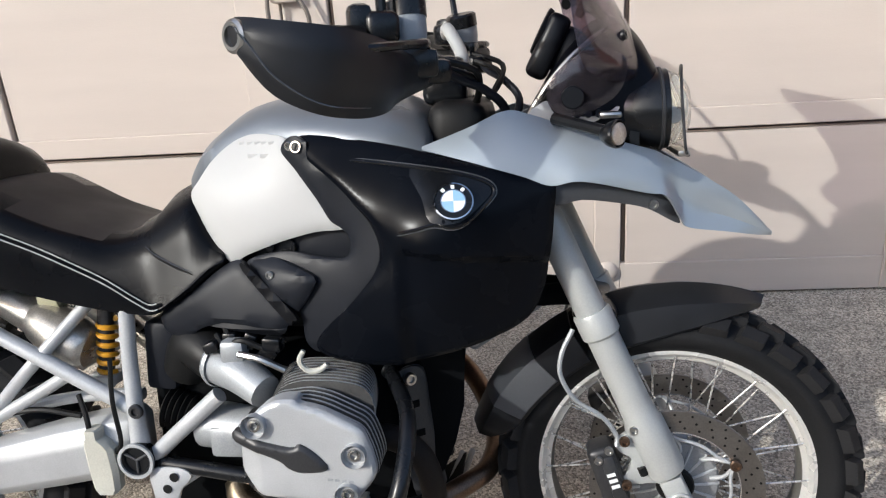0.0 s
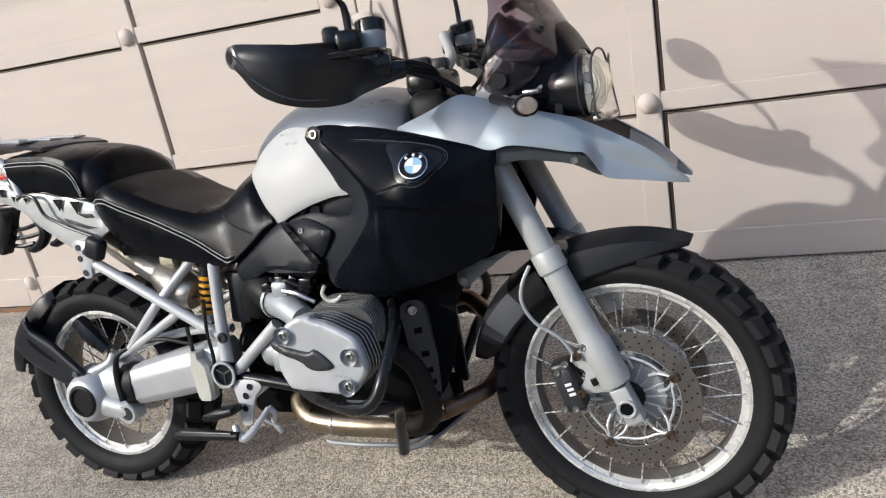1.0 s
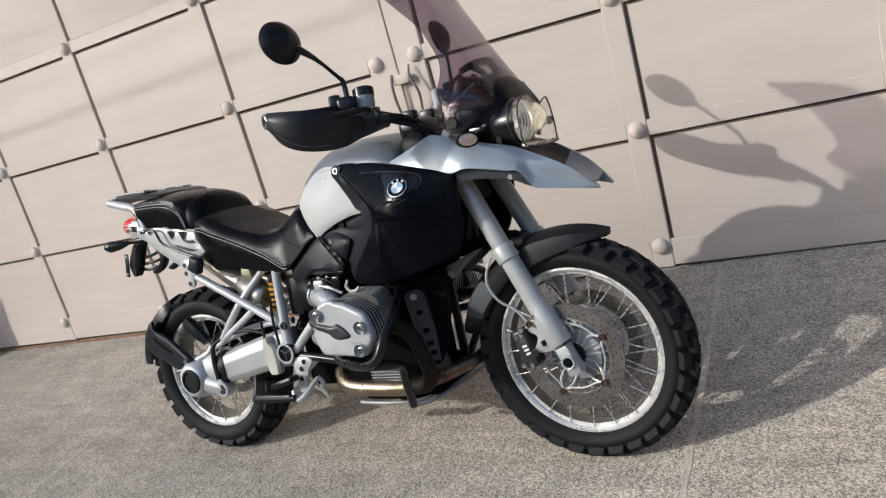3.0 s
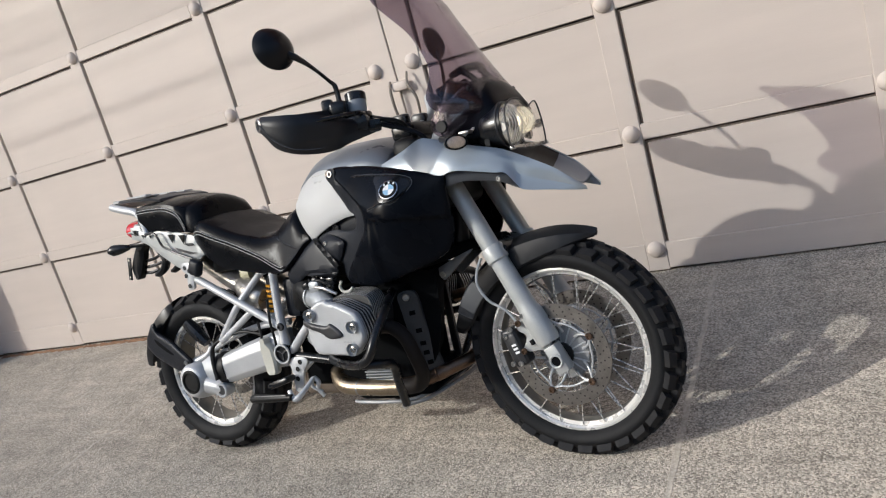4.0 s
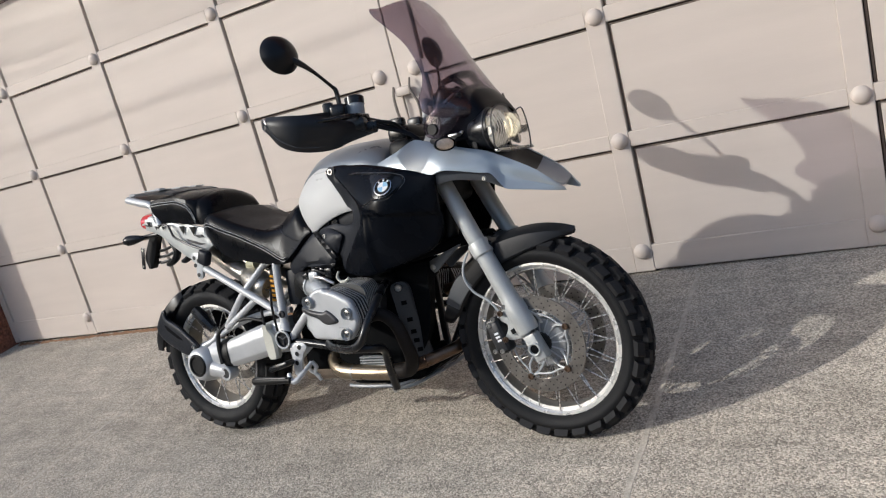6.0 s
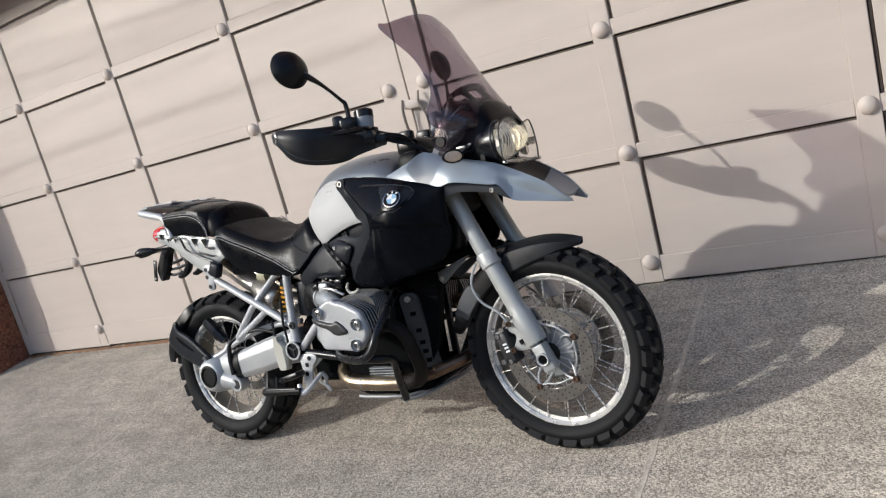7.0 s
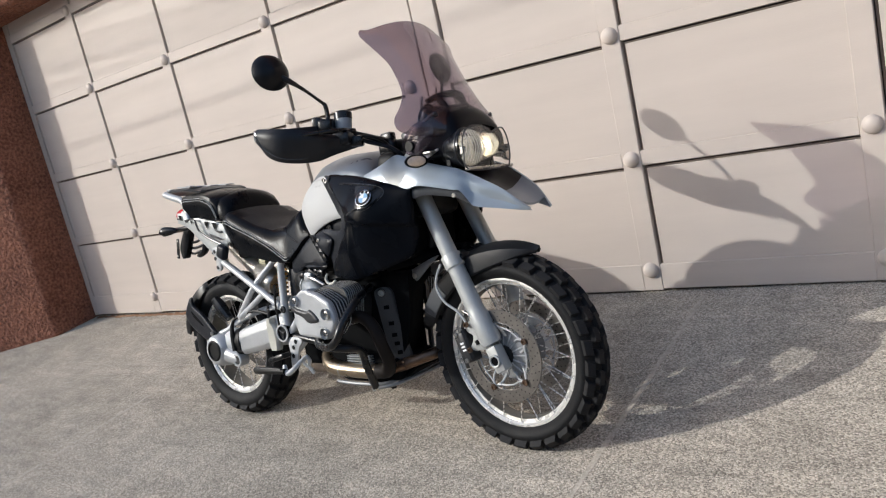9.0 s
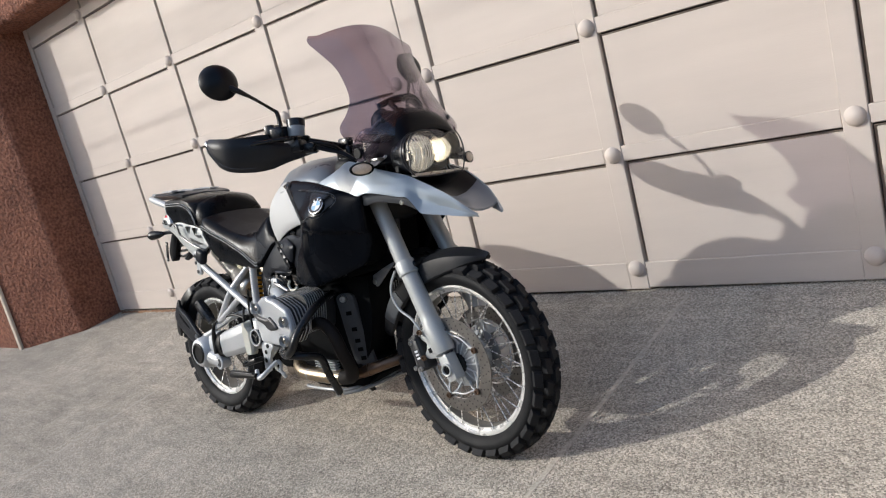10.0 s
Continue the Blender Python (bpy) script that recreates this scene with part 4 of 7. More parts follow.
lathe(bm, [(0.009, 0.0), (0.0105, 0.003), (0.0095, 0.005), (0.0075, 0.005), (0.007, 0.003)], (0.881, fy - 0.001, 0.972), (-0.15, -1, 0.1), 24, closed=True)
fast = part("fairing_fastener", bm, M_CHROME, bike, "silver ring of a black quarter-turn fastener")
bm = bmesh.new()
disc(bm, (0.881, fy - 0.001, 0.972), (-0.15, -1, 0.1), 0.0068, 0.004, 0.001, 16)
block(bm, (0.8805, fy - 0.005, 0.972), (0.003, 0.004, 0.010), 0.001, Matrix.Rotation(radians(20), 4, "Y"), 1)
part("slot", bm, M_DARKMETAL, fast)
inner_h = lambda x, z: -0.150 - 0.05 * (x - 0.8)
both_sides("inner_cover", shell([(0.782, 0.770), (0.985, 0.775), (0.985, 0.850), (0.930, 0.848), (0.830, 0.815)], inner_h, 0.006, 0.03, 0.006, 0.003, 3), M_GREYBLACK, bike, "dark grey cover behind the tank panel")
for x, r in ((0.845, 0.014), (0.812, 0.009)):
    bm = bmesh.new()
    disc(bm, (x, -0.154, 0.802), (0, -1, 0), r, 0.006)
    both_sides("cover_plug", bm, M_BLACKMETAL, bike)

# slit and pocket round the badge
pocket = [(0.975, 0.9495), (1.062, 0.9400), (1.147, 0.9270), (1.195, 0.9120), (1.207, 0.8960), (1.190, 0.8760), (1.172, 0.8610), (1.150, 0.8520), (1.118, 0.8560), (1.062, 0.8430), (1.105, 0.8640), (1.108, 0.893), (1.080, 0.920), (1.045, 0.936)]
lift = lambda d: (lambda x, z: main_h(x, z) - d)
bm = bmesh.new()
edge = [V(p[0], main_h(p[0], p[1]) - 0.0005, p[1]) for p in curve_through(pocket[:6], 5)]
tube(bm, edge, [0.0008] + [0.0026] * (len(edge) - 2) + [0.001], 6, smooth=False)
edge = [V(p[0], main_h(p[0], p[1]) - 0.0005, p[1]) for p in curve_through([(1.205, 0.892), (1.186, 0.872), (1.170, 0.859), (1.148, 0.851), (1.118, 0.8555), (1.090, 0.849), (1.060, 0.842)], 5)]
tube(bm, edge, [0.001] + [0.0028] * (len(edge) - 2) + [0.001], 6, smooth=False)
both_sides("fairing_slit", bm, M_BLACKMETAL, bike)
# thin pale beads beside the slits draw their edge highlights
bm = bmesh.new()
for line in ([(0.985, 0.9525), (1.062, 0.9435), (1.147, 0.9305), (1.197, 0.9155), (1.2105, 0.8960), (1.193, 0.8735)], [(1.172, 0.8560), (1.148, 0.8475), (1.118, 0.8520), (1.090, 0.8455), (1.058, 0.8385)]):
    edge = [V(p[0], main_h(p[0], p[1]) - 0.0006, p[1]) for p in curve_through(line, 5)]
    tube(bm, edge, [0.0004] + [0.0013] * (len(edge) - 2) + [0.0004], 6, smooth=False)
both_sides("slit_edge", bm, M_EDGE, bike)
both_sides("badge_recess", shell([(1.075, 0.9345), (1.147, 0.9240), (1.192, 0.9105), (1.202, 0.8960), (1.186, 0.8790), (1.168, 0.8650), (1.150, 0.857), (1.112, 0.860), (1.098, 0.893)], lift(0.0008), 0.0006, 0.012, 0.004, 0.0006, 3), M_BLACKMETAL, bike)


def badge(x, z, side):
    h = main_h(x, z)
    n = V(-(main_h(x + 0.01, z) - main_h(x - 0.01, z)) / 0.02, 1, -(main_h(x, z + 0.01) - main_h(x, z - 0.01)) / 0.02).normalized() * -1
    b = bmesh.new()
    lathe(b, [(0.0295, -0.004), (0.0305, 0.002), (0.0298, 0.0042), (0.0285, 0.0042), (0.0280, 0.0030), (1e-5, 0.0030)], (0, 0, 0), (0, 0, 1), 40)
    turn = Matrix.Translation((x, h, z)) @ n.to_track_quat("Z", "Y").to_matrix().to_4x4()
    if side > 0:
        turn = FLIP @ turn @ Matrix.Diagonal((-1, 1, 1, 1))
    body = part("badge", b, M_BLACKMETAL, bike, "round black, blue and white enamel roundel")
    body.matrix_local = turn
    b = bmesh.new()
    lathe(b, [(0.0282, 0.0030), (0.0284, 0.0046), (0.0305, 0.0040), (0.0305, 0.002)], (0, 0, 0), (0, 0, 1), 40)
    lathe(b, [(0.0178, 0.0030), (0.0180, 0.0040), (0.0192, 0.0040), (0.0194, 0.0030)], (0, 0, 0), (0, 0, 1), 40)
    part("ring", b, M_CHROME, body)
    for k in range(4):
        b = bmesh.new()
        pts = [V(0, 0, 0.0036)] + [V(0.0178 * math.cos(a), 0.0178 * math.sin(a), 0.0036) for a in (math.pi / 2 * (k + j / 8) for j in range(9))]
        f = b.faces.new([b.verts.new(p) for p in pts])
        part("quadrant", b, M_BADGE_BLUE if k % 2 == (0 if side < 0 else 1) else M_BADGE_WHITE, body)
    b = bmesh.new()
    for a in (2.25, 1.57, 0.89):
        block(b, (0.0237 * math.cos(a), 0.0237 * math.sin(a), 0.0032), (0.0055, 0.0062, 0.0008), 0.0001, Matrix.Rotation(a - math.pi / 2, 4, "Z"), 1)
    part("badge_marking", b, M_BADGE_WHITE, body, "white letters reduced to bars")


badge(1.147, 0.888, -1)
badge(1.147, 0.888, 1)

# -- beak and upper fairing --
RIDGE = [(1.092, -0.188, 0.966), (1.165, -0.175, 0.992), (1.222, -0.168, 1.015), (1.262, -0.164, 1.008), (1.355, -0.154, 0.974), (1.448, -0.139, 0.945), (1.472, -0.132, 0.934), (1.497, -0.125, 0.920), (1.540, -0.114, 0.894), (1.589, -0.098, 0.861), (1.630, -0.080, 0.822), (1.658, -0.058, 0.793)]
LOWER = [(1.092, -0.192, 0.961), (1.180, -0.203, 0.937), (1.250, -0.206, 0.914), (1.294, -0.206, 0.900), (1.342, -0.205, 0.905), (1.440, -0.174, 0.880), (1.472, -0.163, 0.872), (1.497, -0.150, 0.832), (1.512, -0.143, 0.817), (1.575, -0.112, 0.803), (1.630, -0.081, 0.790), (1.660, -0.058, 0.784)]
ridge, lower = curve_through(RIDGE, 5), curve_through(LOWER, 5)
rows = []
for p, q in zip(ridge, lower):
    r = []
    for j in range(9):
        t = j / 8
        m = p + (q - p) * t
        g = min(1.0, max(0.0, (p[0] - 1.44) / 0.05)) * min(1.0, max(0.0, (1.67 - p[0]) / 0.08))
        m = m + np.array((0, -0.010, 0.003)) * math.sin(math.pi * t) ** 0.8 * min(1.0, max(0.0, 0.15 + (p[0] - 1.13) * 6)) * (1 - g)
        m = m + np.array((0, 0.009, 0)) * g * max(0.0, 1 - abs(t - 0.625) / 0.375)
        r.append(Vector(m))
    r += [v + V(-0.001, 0.006, -0.001) for v in reversed(r)]
    rows.append(r)
bm = bmesh.new()
skin(bm, rows)
both_sides("beak_side", bm, M_BLUE, bike, "steel-blue painted fairing flowing into the beak", 30)
rows = []
for i, p in enumerate(ridge):
    if p[0] < 1.30:
        continue
    dip = 0.048 if p[0] < 1.54 else 0.008 + 0.040 * (1.66 - p[0]) / 0.12
    r = [V(p[0] - 0.0 * abs(t), p[1] * -t, p[2] + 0.001 - dip * (1 - t * t) - (0.004 if abs(t) == 1 else 0)) for t in (-1, -0.94, -0.75, -0.4, 0, 0.4, 0.75, 0.94, 1)]
    r += [v + V(0, 0, -0.007) for v in reversed(r)]
    rows.append(r)
split = next(i for i, r in enumerate(rows) if r[0].x > 1.53)
bm = bmesh.new()
skin(bm, rows[:split + 1])
part("beak_deck", bm, M_BLACK, bike, "matt black deck below the headlamp")
bm = bmesh.new()
skin(bm, [r for r in rows[split:] if r[0].x < 1.636])
part("beak_nose", bm, M_DARKBLUE, bike, "steel-blue painted beak nose")
low_h = lambda x, z: -0.205 + 0.30 * (x - 1.29)
both_sides("beak_under_trim", shell([(1.294, 0.898), (1.342, 0.903), (1.400, 0.892), (1.470, 0.870), (1.498, 0.828), (1.490, 0.824), (1.445, 0.850), (1.400, 0.862), (1.340, 0.872), (1.300, 0.866)], lambda x, z: low_h(x, z) + 0.010, 0.006, 0.014, 0.008, 0.004, 3), M_TRIMGREY, bike, "charcoal grey strip below the beak")
for s in (-1, 1):
    bolt((1.452, s * 0.166, 0.860), (0, s, 0), 0.0075, 0.005)

# -- screen --
SCREEN = [(1.467, 1.432, 0.212, 1.238, 1.15), (1.430, 1.408, 0.230, 1.264, 1.15), (1.380, 1.362, 0.206, 1.293, 1.4), (1.320, 1.312, 0.186, 1.328, 1.7), (1.260, 1.255, 0.185, 1.360, 1.8), (1.205, 1.202, 0.195, 1.391, 1.85), (1.160, 1.158, 0.224, 1.417, 1.75), (1.120, 1.118, 0.262, 1.440, 1.55), (1.085, 1.086, 0.262, 1.458, 1.7), (1.058, 1.066, 0.225, 1.470, 2.2), (1.040, 1.052, 0.160, 1.476, 3.0)]
rows = []
for zc, ze, w, xc, k in curve_through(SCREEN, 4):
    r = []
    for j in range(17):
        t = -1 + j / 8
        r.append(V(xc - k * (w * t) ** 2, w * t, zc + (ze - zc) * min(1.0, (t / 0.86) ** 2)))
    rows.append(r + [v + V(-0.0035, 0, -0.001) for v in reversed(r)])
bm = bmesh.new()
skin(bm, rows)
part("windscreen", bm, M_SCREEN, bike, "tall purple-grey tinted windscreen", 60)
for y in (-0.15, 0.15):
    for z in (1.12,):
        xc = 1.452 - (z - 1.10) * 0.56
        bolt((xc - 1.7 * y * y + 0.002, y, z), (1, y * 3, 0.3), 0.008, 0.006, bike, M_BLACKMETAL)

# -- lamps and cockpit --
def headlamp(y, z, R, x):
    b = bmesh.new()
    lathe(b, [(R * 0.75, -0.085), (R * 0.98, -0.06), (R + 0.006, -0.012), (R + 0.006, 0.003), (R + 0.003, 0.004), (R + 0.001, 0.0)], (x, y, z), (1, 0, 0.02), 40)
    body = part("headlamp", b, M_BLACKMETAL, bike, "round headlamp with fluted clear glass")
    for h, k in ((-0.008, 0.98),):
        b = bmesh.new()
        lathe(b, [(R * k + 0.006, h - 0.004), (R * k + 0.010, h - 0.002), (R * k + 0.010, h + 0.002), (R * k + 0.006, h + 0.004)], (x, y, z), (1, 0, 0.02), 40, closed=True)
        part("housing_ring", b, M_DARKMETAL, body)
    b = bmesh.new()
    lathe(b, [(R, -0.002), (R * 0.85, -0.030), (R * 0.5, -0.052), (0.012, -0.062)], (x, y, z), (1, 0, 0.02), 18)
    part("reflector", b, M_LAMPBOWL, body, sharp=8)
    b = bmesh.new()
    lathe(b, [(R, -0.001), (R * 0.98, 0.014), (R * 0.88, 0.027), (R * 0.6, 0.037), (1e-5, 0.041)], (x, y, z), (1, 0, 0.02), 40)
    part("lens", b, M_LENS, body)
    b = bmesh.new()
    for i in range(-4, 5):
        u = i * R * 0.2
        hgt = math.sqrt(max(R * R * 0.9 - u * u, 0))
        tube(b, [(x + 0.016, y + u, z - hgt * 0.96), (x + 0.037 - 0.3 * u * u / R, y + u, z), (x + 0.016, y + u, z + hgt * 0.96)], 0.0016, 6, 4)
    part("flutes", b, M_FLUTE, body)
    return body


lamp = headlamp(-0.090, 1.004, 0.058, 1.476)
bm = bmesh.new()
lathe(bm, [(1e-5, -0.014), (0.006, -0.012), (0.007, 0.0), (0.005, 0.006), (1e-5, 0.008)], (1.436, -0.086, 1.006), (1, 0, 0), 20)
part("bulb", bm, M_BULB, lamp, "lit warm bulb")
lamp = headlamp(0.004, 1.011, 0.040, 1.474)
bm = bmesh.new()
lathe(bm, [(1e-5, -0.024), (0.012, -0.016), (0.0155, 0.0), (0.011, 0.008), (1e-5, 0.011)], (1.464, 0.000, 1.012), (1, 0, 0), 20)
part("bulb", bm, M_BULB, lamp, "lit warm bulb")
bm = bmesh.new()
block(bm, (1.375, 0.0, 0.998), (0.10, 0.23, 0.11), 0.03, Matrix.Rotation(radians(-8), 4, "Y"), 3)
part("lamp_housing", bm, M_BLACK, bike)
slope = Matrix.Rotation(radians(27), 4, "Y")
bm = bmesh.new()
block(bm, (1.292, 0.0, 1.112), (0.038, 0.175, 0.110), 0.012, slope, 3)
block(bm, (1.330, 0.0, 1.100), (0.060, 0.14, 0.08), 0.015, slope, 2)
panel = part("instrument_panel", bm, M_BLACK, bike, "dark grey instrument panel behind the screen")
for y in (-0.045, 0.045):
    bm = bmesh.new()
    lathe(bm, [(0.038, -0.004), (0.040, 0.004), (0.037, 0.006), (0.034, 0.002), (1e-5, 0.002)], (1.284, y, 1.138), (-0.891, 0, 0.454), 28)
    part("dial", bm, M_BLACK, panel)
bm = bmesh.new()
tube(bm, [(1.322, -0.085, 1.176), (1.345, -0.04, 1.192), (1.365, 0.03, 1.198), (1.350, 0.085, 1.172)], [0.009, 0.012, 0.012, 0.009], 8)
tube(bm, [(1.345, -0.05, 1.185), (1.385, -0.06, 1.150), (1.410, -0.07, 1.095)], [0.010, 0.009, 0.009], 8)
tube(bm, [(1.362, 0.03, 1.19), (1.395, 0.04, 1.150), (1.420, 0.05, 1.095)], [0.010, 0.009, 0.009], 8)
part("screen_stay", bm, M_BLACK, bike)
dome = []
for x, w, top in curve_through([(1.258, 0.150, 1.012), (1.282, 0.156, 1.052), (1.305, 0.158, 1.088), (1.335, 0.156, 1.126), (1.370, 0.150, 1.154), (1.405, 0.143, 1.156), (1.438, 0.136, 1.128), (1.462, 0.130, 1.085)], 4):
    arc = [V(x, -w * math.cos(a), 0.990 + (top - 0.990) * max(0.0, math.sin(a)) ** 0.45) for a in (math.pi * j / 20 for j in range(21))]
    dome.append(arc + [V(p.x, p.y * 0.96, p.z - 0.006) for p in reversed(arc)])
bm = bmesh.new()
skin(bm, dome)
part("cockpit_cowl", bm, M_COWL, bike, "glossy black rounded cockpit cowl", 40)
# steel tube laid along the cowl's edge as its highlight
bm = bmesh.new()
tube(bm, [(1.258, -0.151, 1.006), (1.280, -0.152, 1.036), (1.303, -0.149, 1.066), (1.332, -0.144, 1.096), (1.371, -0.130, 1.126), (1.402, -0.108, 1.142)], [0.003, 0.0045, 0.0050, 0.0045, 0.0035, 0.002], 8)
both_sides("cowl_highlight", bm, M_STEEL, bike, "bright strip standing for the highlight along the cockpit cowl edge")
lobe_h = lambda x, z: -0.196 + 0.25 * max(0.0, x - 1.35)
both_sides("screen_lobe", shell([(1.288, 1.036), (1.300, 1.066), (1.335, 1.094), (1.370, 1.104), (1.408, 1.085), (1.400, 1.040), (1.362, 1.012), (1.325, 1.004), (1.298, 1.014)], lobe_h, 0.003, 0.014, 0.006, 0.003, 3), M_SCREEN, bike, "purple-tinted lower lobe of the screen")
for s in (-1, 1):
    bm = bmesh.new()
    disc(bm, (1.327, s * 0.198, 1.032), (0, s, 0), 0.017, 0.010)
    part("screen_knob", bm, M_BLACK, bike)
stay_h = lambda x, z: -0.160
both_sides("fairing_bracket", shell([(1.256, 0.998), (1.276, 1.022), (1.292, 1.026), (1.300, 1.008), (1.345, 1.000), (1.392, 1.004), (1.396, 1.014), (1.345, 0.986)], stay_h, 0.008, 0.014, 0.005, 0.003, 3), M_WHITE, bike, "pale silver fairing bracket")
for x in (1.335, 1.352, 1.368):
    bolt((x, -0.164, 1.004), (0, -1, 0.3), 0.006, 0.006, bike, M_BLACKMETAL)

# headlamp guard: clear plate with wire frame on two stays
GUARD = [(-0.137, 0.932), (-0.150, 0.985), (-0.140, 1.040), (-0.105, 1.068), (-0.055, 1.068), (-0.022, 1.044), (0.030, 1.058), (0.075, 1.060), (0.100, 1.030), (0.100, 0.985), (0.072, 0.940), (0.040, 0.932)]
loop = [V(1.517 - 1.1 * (p[0] + 0.02) ** 2 + 0.10 * (0.98 - p[1]), p[0], p[1]) for p in curve_through(GUARD, 4, True)]
bm = bmesh.new()
tube(bm, loop + [loop[0]], 0.0024, 8, smooth=False)
guard = part("headlamp_guard", bm, M_DARKMETAL, bike, "wire headlamp guard with clear plate")
bm = bmesh.new()
mid = V(1.513, -0.02, 1.005)
c = bm.verts.new(mid)
vs = [bm.verts.new(p) for p in loop]
for a, b in zip(vs, vs[1:] + vs[:1]):
    bm.faces.new((a, b, c))
bmesh.ops.solidify(bm, geom=list(bm.faces), thickness=0.002)
part("guard_plate", bm, M_GUARD, guard)
for y in (-0.138, 0.097):
    bm = bmesh.new()
    block(bm, (1.455, y, 1.0), (0.085, 0.004, 0.016), 0.001, None, 1)
    block(bm, (1.425, y, 0.975), (0.016, 0.004, 0.07), 0.001, None, 1)
    part("guard_stay", bm, M_BLACKMETAL, guard)
    bm = bmesh.new()
    disc(bm, (1.484, y - 0.002 if y < 0 else y + 0.002, 0.996), (0, -1 if y < 0 else 1, 0), 0.013, 0.008)
    part("guard_knob", bm, M_STEEL, guard)
bm = bmesh.new()
block(bm, (1.500, -0.022, 0.936), (0.018, 0.245, 0.010), 0.003)
part("guard_foot", bm, M_STEEL, guard)


# -- indicators --
def indicator(pos, way, size, lens_mat, stalk):
    b = bmesh.new()
    prof = [(1e-5, -1.0), (0.45, -0.85), (0.85, -0.35), (1.0, 0.05), (0.99, 0.22), (0.93, 0.26), (0.90, 0.10)]
    lathe(b, [(r, h) for r, h in prof], (0, 0, 0), (0, 0, 1), 24)
    m = Matrix.Translation(pos) @ Vector(way).to_track_quat("Z", "Y").to_matrix().to_4x4() @ Matrix.Diagonal((*size, 1))
    b.transform(m)
    tube(b, [stalk, tuple((Vector(stalk) + Vector(pos)) / 2), pos], [0.010, 0.009, 0.010], 10)
    body = part("indicator", b, M_BLACKMETAL, bike, "black indicator with pale clear lens")
    b = bmesh.new()
    lathe(b, [(0.80, 0.10), (0.78, 0.26), (0.64, 0.42), (0.38, 0.52), (1e-5, 0.55)], (0, 0, 0), (0, 0, 1), 24)
    b.transform(m)
    part("lens", b, lens_mat, body)


for s in (-1, 1):
    indicator((1.386, s * 0.250, 0.979), (0.90, s * 0.36, 0.05), (0.041, 0.021, 0.022), M_PEACH, (1.300, s * 0.170, 1.000))
    indicator((-0.300, s * 0.130, 0.864), (-0.9, s * 0.28, -0.02), (0.021, 0.022, 0.072), M_BLACKMETAL, (-0.20, s * 0.05, 0.872))
bm = bmesh.new()
block(bm, (1.384, -0.178, 1.003), (0.034, 0.03, 0.010), 0.004)
part("indicator_bracket", bm, M_STEEL, bike)

# -- handlebar --
bm = bmesh.new()
tube(bm, [(1.118, -0.02, 1.060), (1.122, -0.092, 1.098), (1.085, -0.145, 1.150), (1.060, -0.220, 1.148), (1.035, -0.320, 1.130), (0.975, -0.440, 1.126)], 0.0125, 12)
bm.transform(OTHER)
part("handlebar", bm, M_FORK, bike, "silver handlebar half")
bm = bmesh.new()
tube(bm, [(1.118, -0.02, 1.060), (1.124, -0.085, 1.074), (1.112, -0.150, 1.090), (1.078, -0.230, 1.112), (1.035, -0.320, 1.124), (0.975, -0.440, 1.126)], 0.0125, 12)
part("handlebar", bm, M_BLACKMETAL, bike, "black handlebar half")
bm = bmesh.new()
block(bm, (1.098, -0.262, 1.092), (0.060, 0.075, 0.042), 0.010, Matrix.Rotation(radians(25), 4, "Z"), 2)
block(bm, (1.118, -0.225, 1.080), (0.045, 0.06, 0.036), 0.009, Matrix.Rotation(radians(35), 4, "Z"), 2)
steered_pair("lever_perch", bm, M_BLACKMETAL)
bm = bmesh.new()
tube(bm, [(1.118, -0.235, 1.092), (1.150, -0.190, 1.070), (1.190, -0.155, 1.050), (1.222, -0.125, 1.015), (1.215, -0.070, 0.960)], 0.0075, 10)
steered_pair("control_line", bm, M_GREYBLACK)
bm = bmesh.new()
tube(bm, [(1.035, -0.325, 1.128), (0.985, -0.425, 1.127), (0.955, -0.470, 1.126)], [0.0175, 0.017, 0.0165], 14)
steered_pair("grip", bm, M_RUBBER)
bm = bmesh.new()
block(bm, (1.118, -0.01, 1.052), (0.075, 0.17, 0.055), 0.016, None, 3)
for y in (-0.065, 0.045):
    block(bm, (1.112, y, 1.085), (0.055, 0.032, 0.045), 0.010)
part("bar_clamp", bm, M_BLACKMETAL, bike)
GUARD_TOP = [(0.912, -0.462, 1.152), (0.935, -0.482, 1.152), (0.990, -0.484, 1.144), (1.032, -0.466, 1.138), (1.062, -0.425, 1.131), (1.086, -0.368, 1.120), (1.100, -0.310, 1.106), (1.124, -0.225, 1.092)]
GUARD_LOW = [(0.914, -0.460, 1.115), (0.932, -0.478, 1.094), (0.965, -0.480, 1.058), (1.012, -0.466, 1.034), (1.050, -0.412, 1.024), (1.074, -0.355, 1.027), (1.086, -0.305, 1.041), (1.120, -0.225, 1.060)]
rows = []
for p, q in zip(curve_through(GUARD_TOP, 5), curve_through(GUARD_LOW, 5)):
    c = np.array((0.97, -0.33, 0))
    out = p - c
    out[2] = 0
    out /= np.linalg.norm(out)
    r = []
    for j in range(9):
        t = j / 8
        r.append(Vector(p + (q - p) * t + out * (0.014 * min(1.0, t * 5) if t < 0.72 else 0.014 - 0.015 * (t - 0.72) / 0.28)))
    rows.append(r + [v - Vector(out) * 0.005 for v in reversed(r)])
bm = bmesh.new()
skin(bm, rows)
guards = steered_pair("hand_guard", bm, M_GUARDBLACK, label="matt black plastic handguard")
bm = bmesh.new()
tube(bm, [tuple(rows[i][j]) for i, j in ((3, 0), (5, 2), (7, 4), (10, 6), (15, 7), (20, 7), (26, 7))], [0.0008, 0.0016, 0.0018, 0.0016, 0.0014, 0.0012, 0.0006], 6)
steered_pair("guard_crease", bm, M_EDGE)
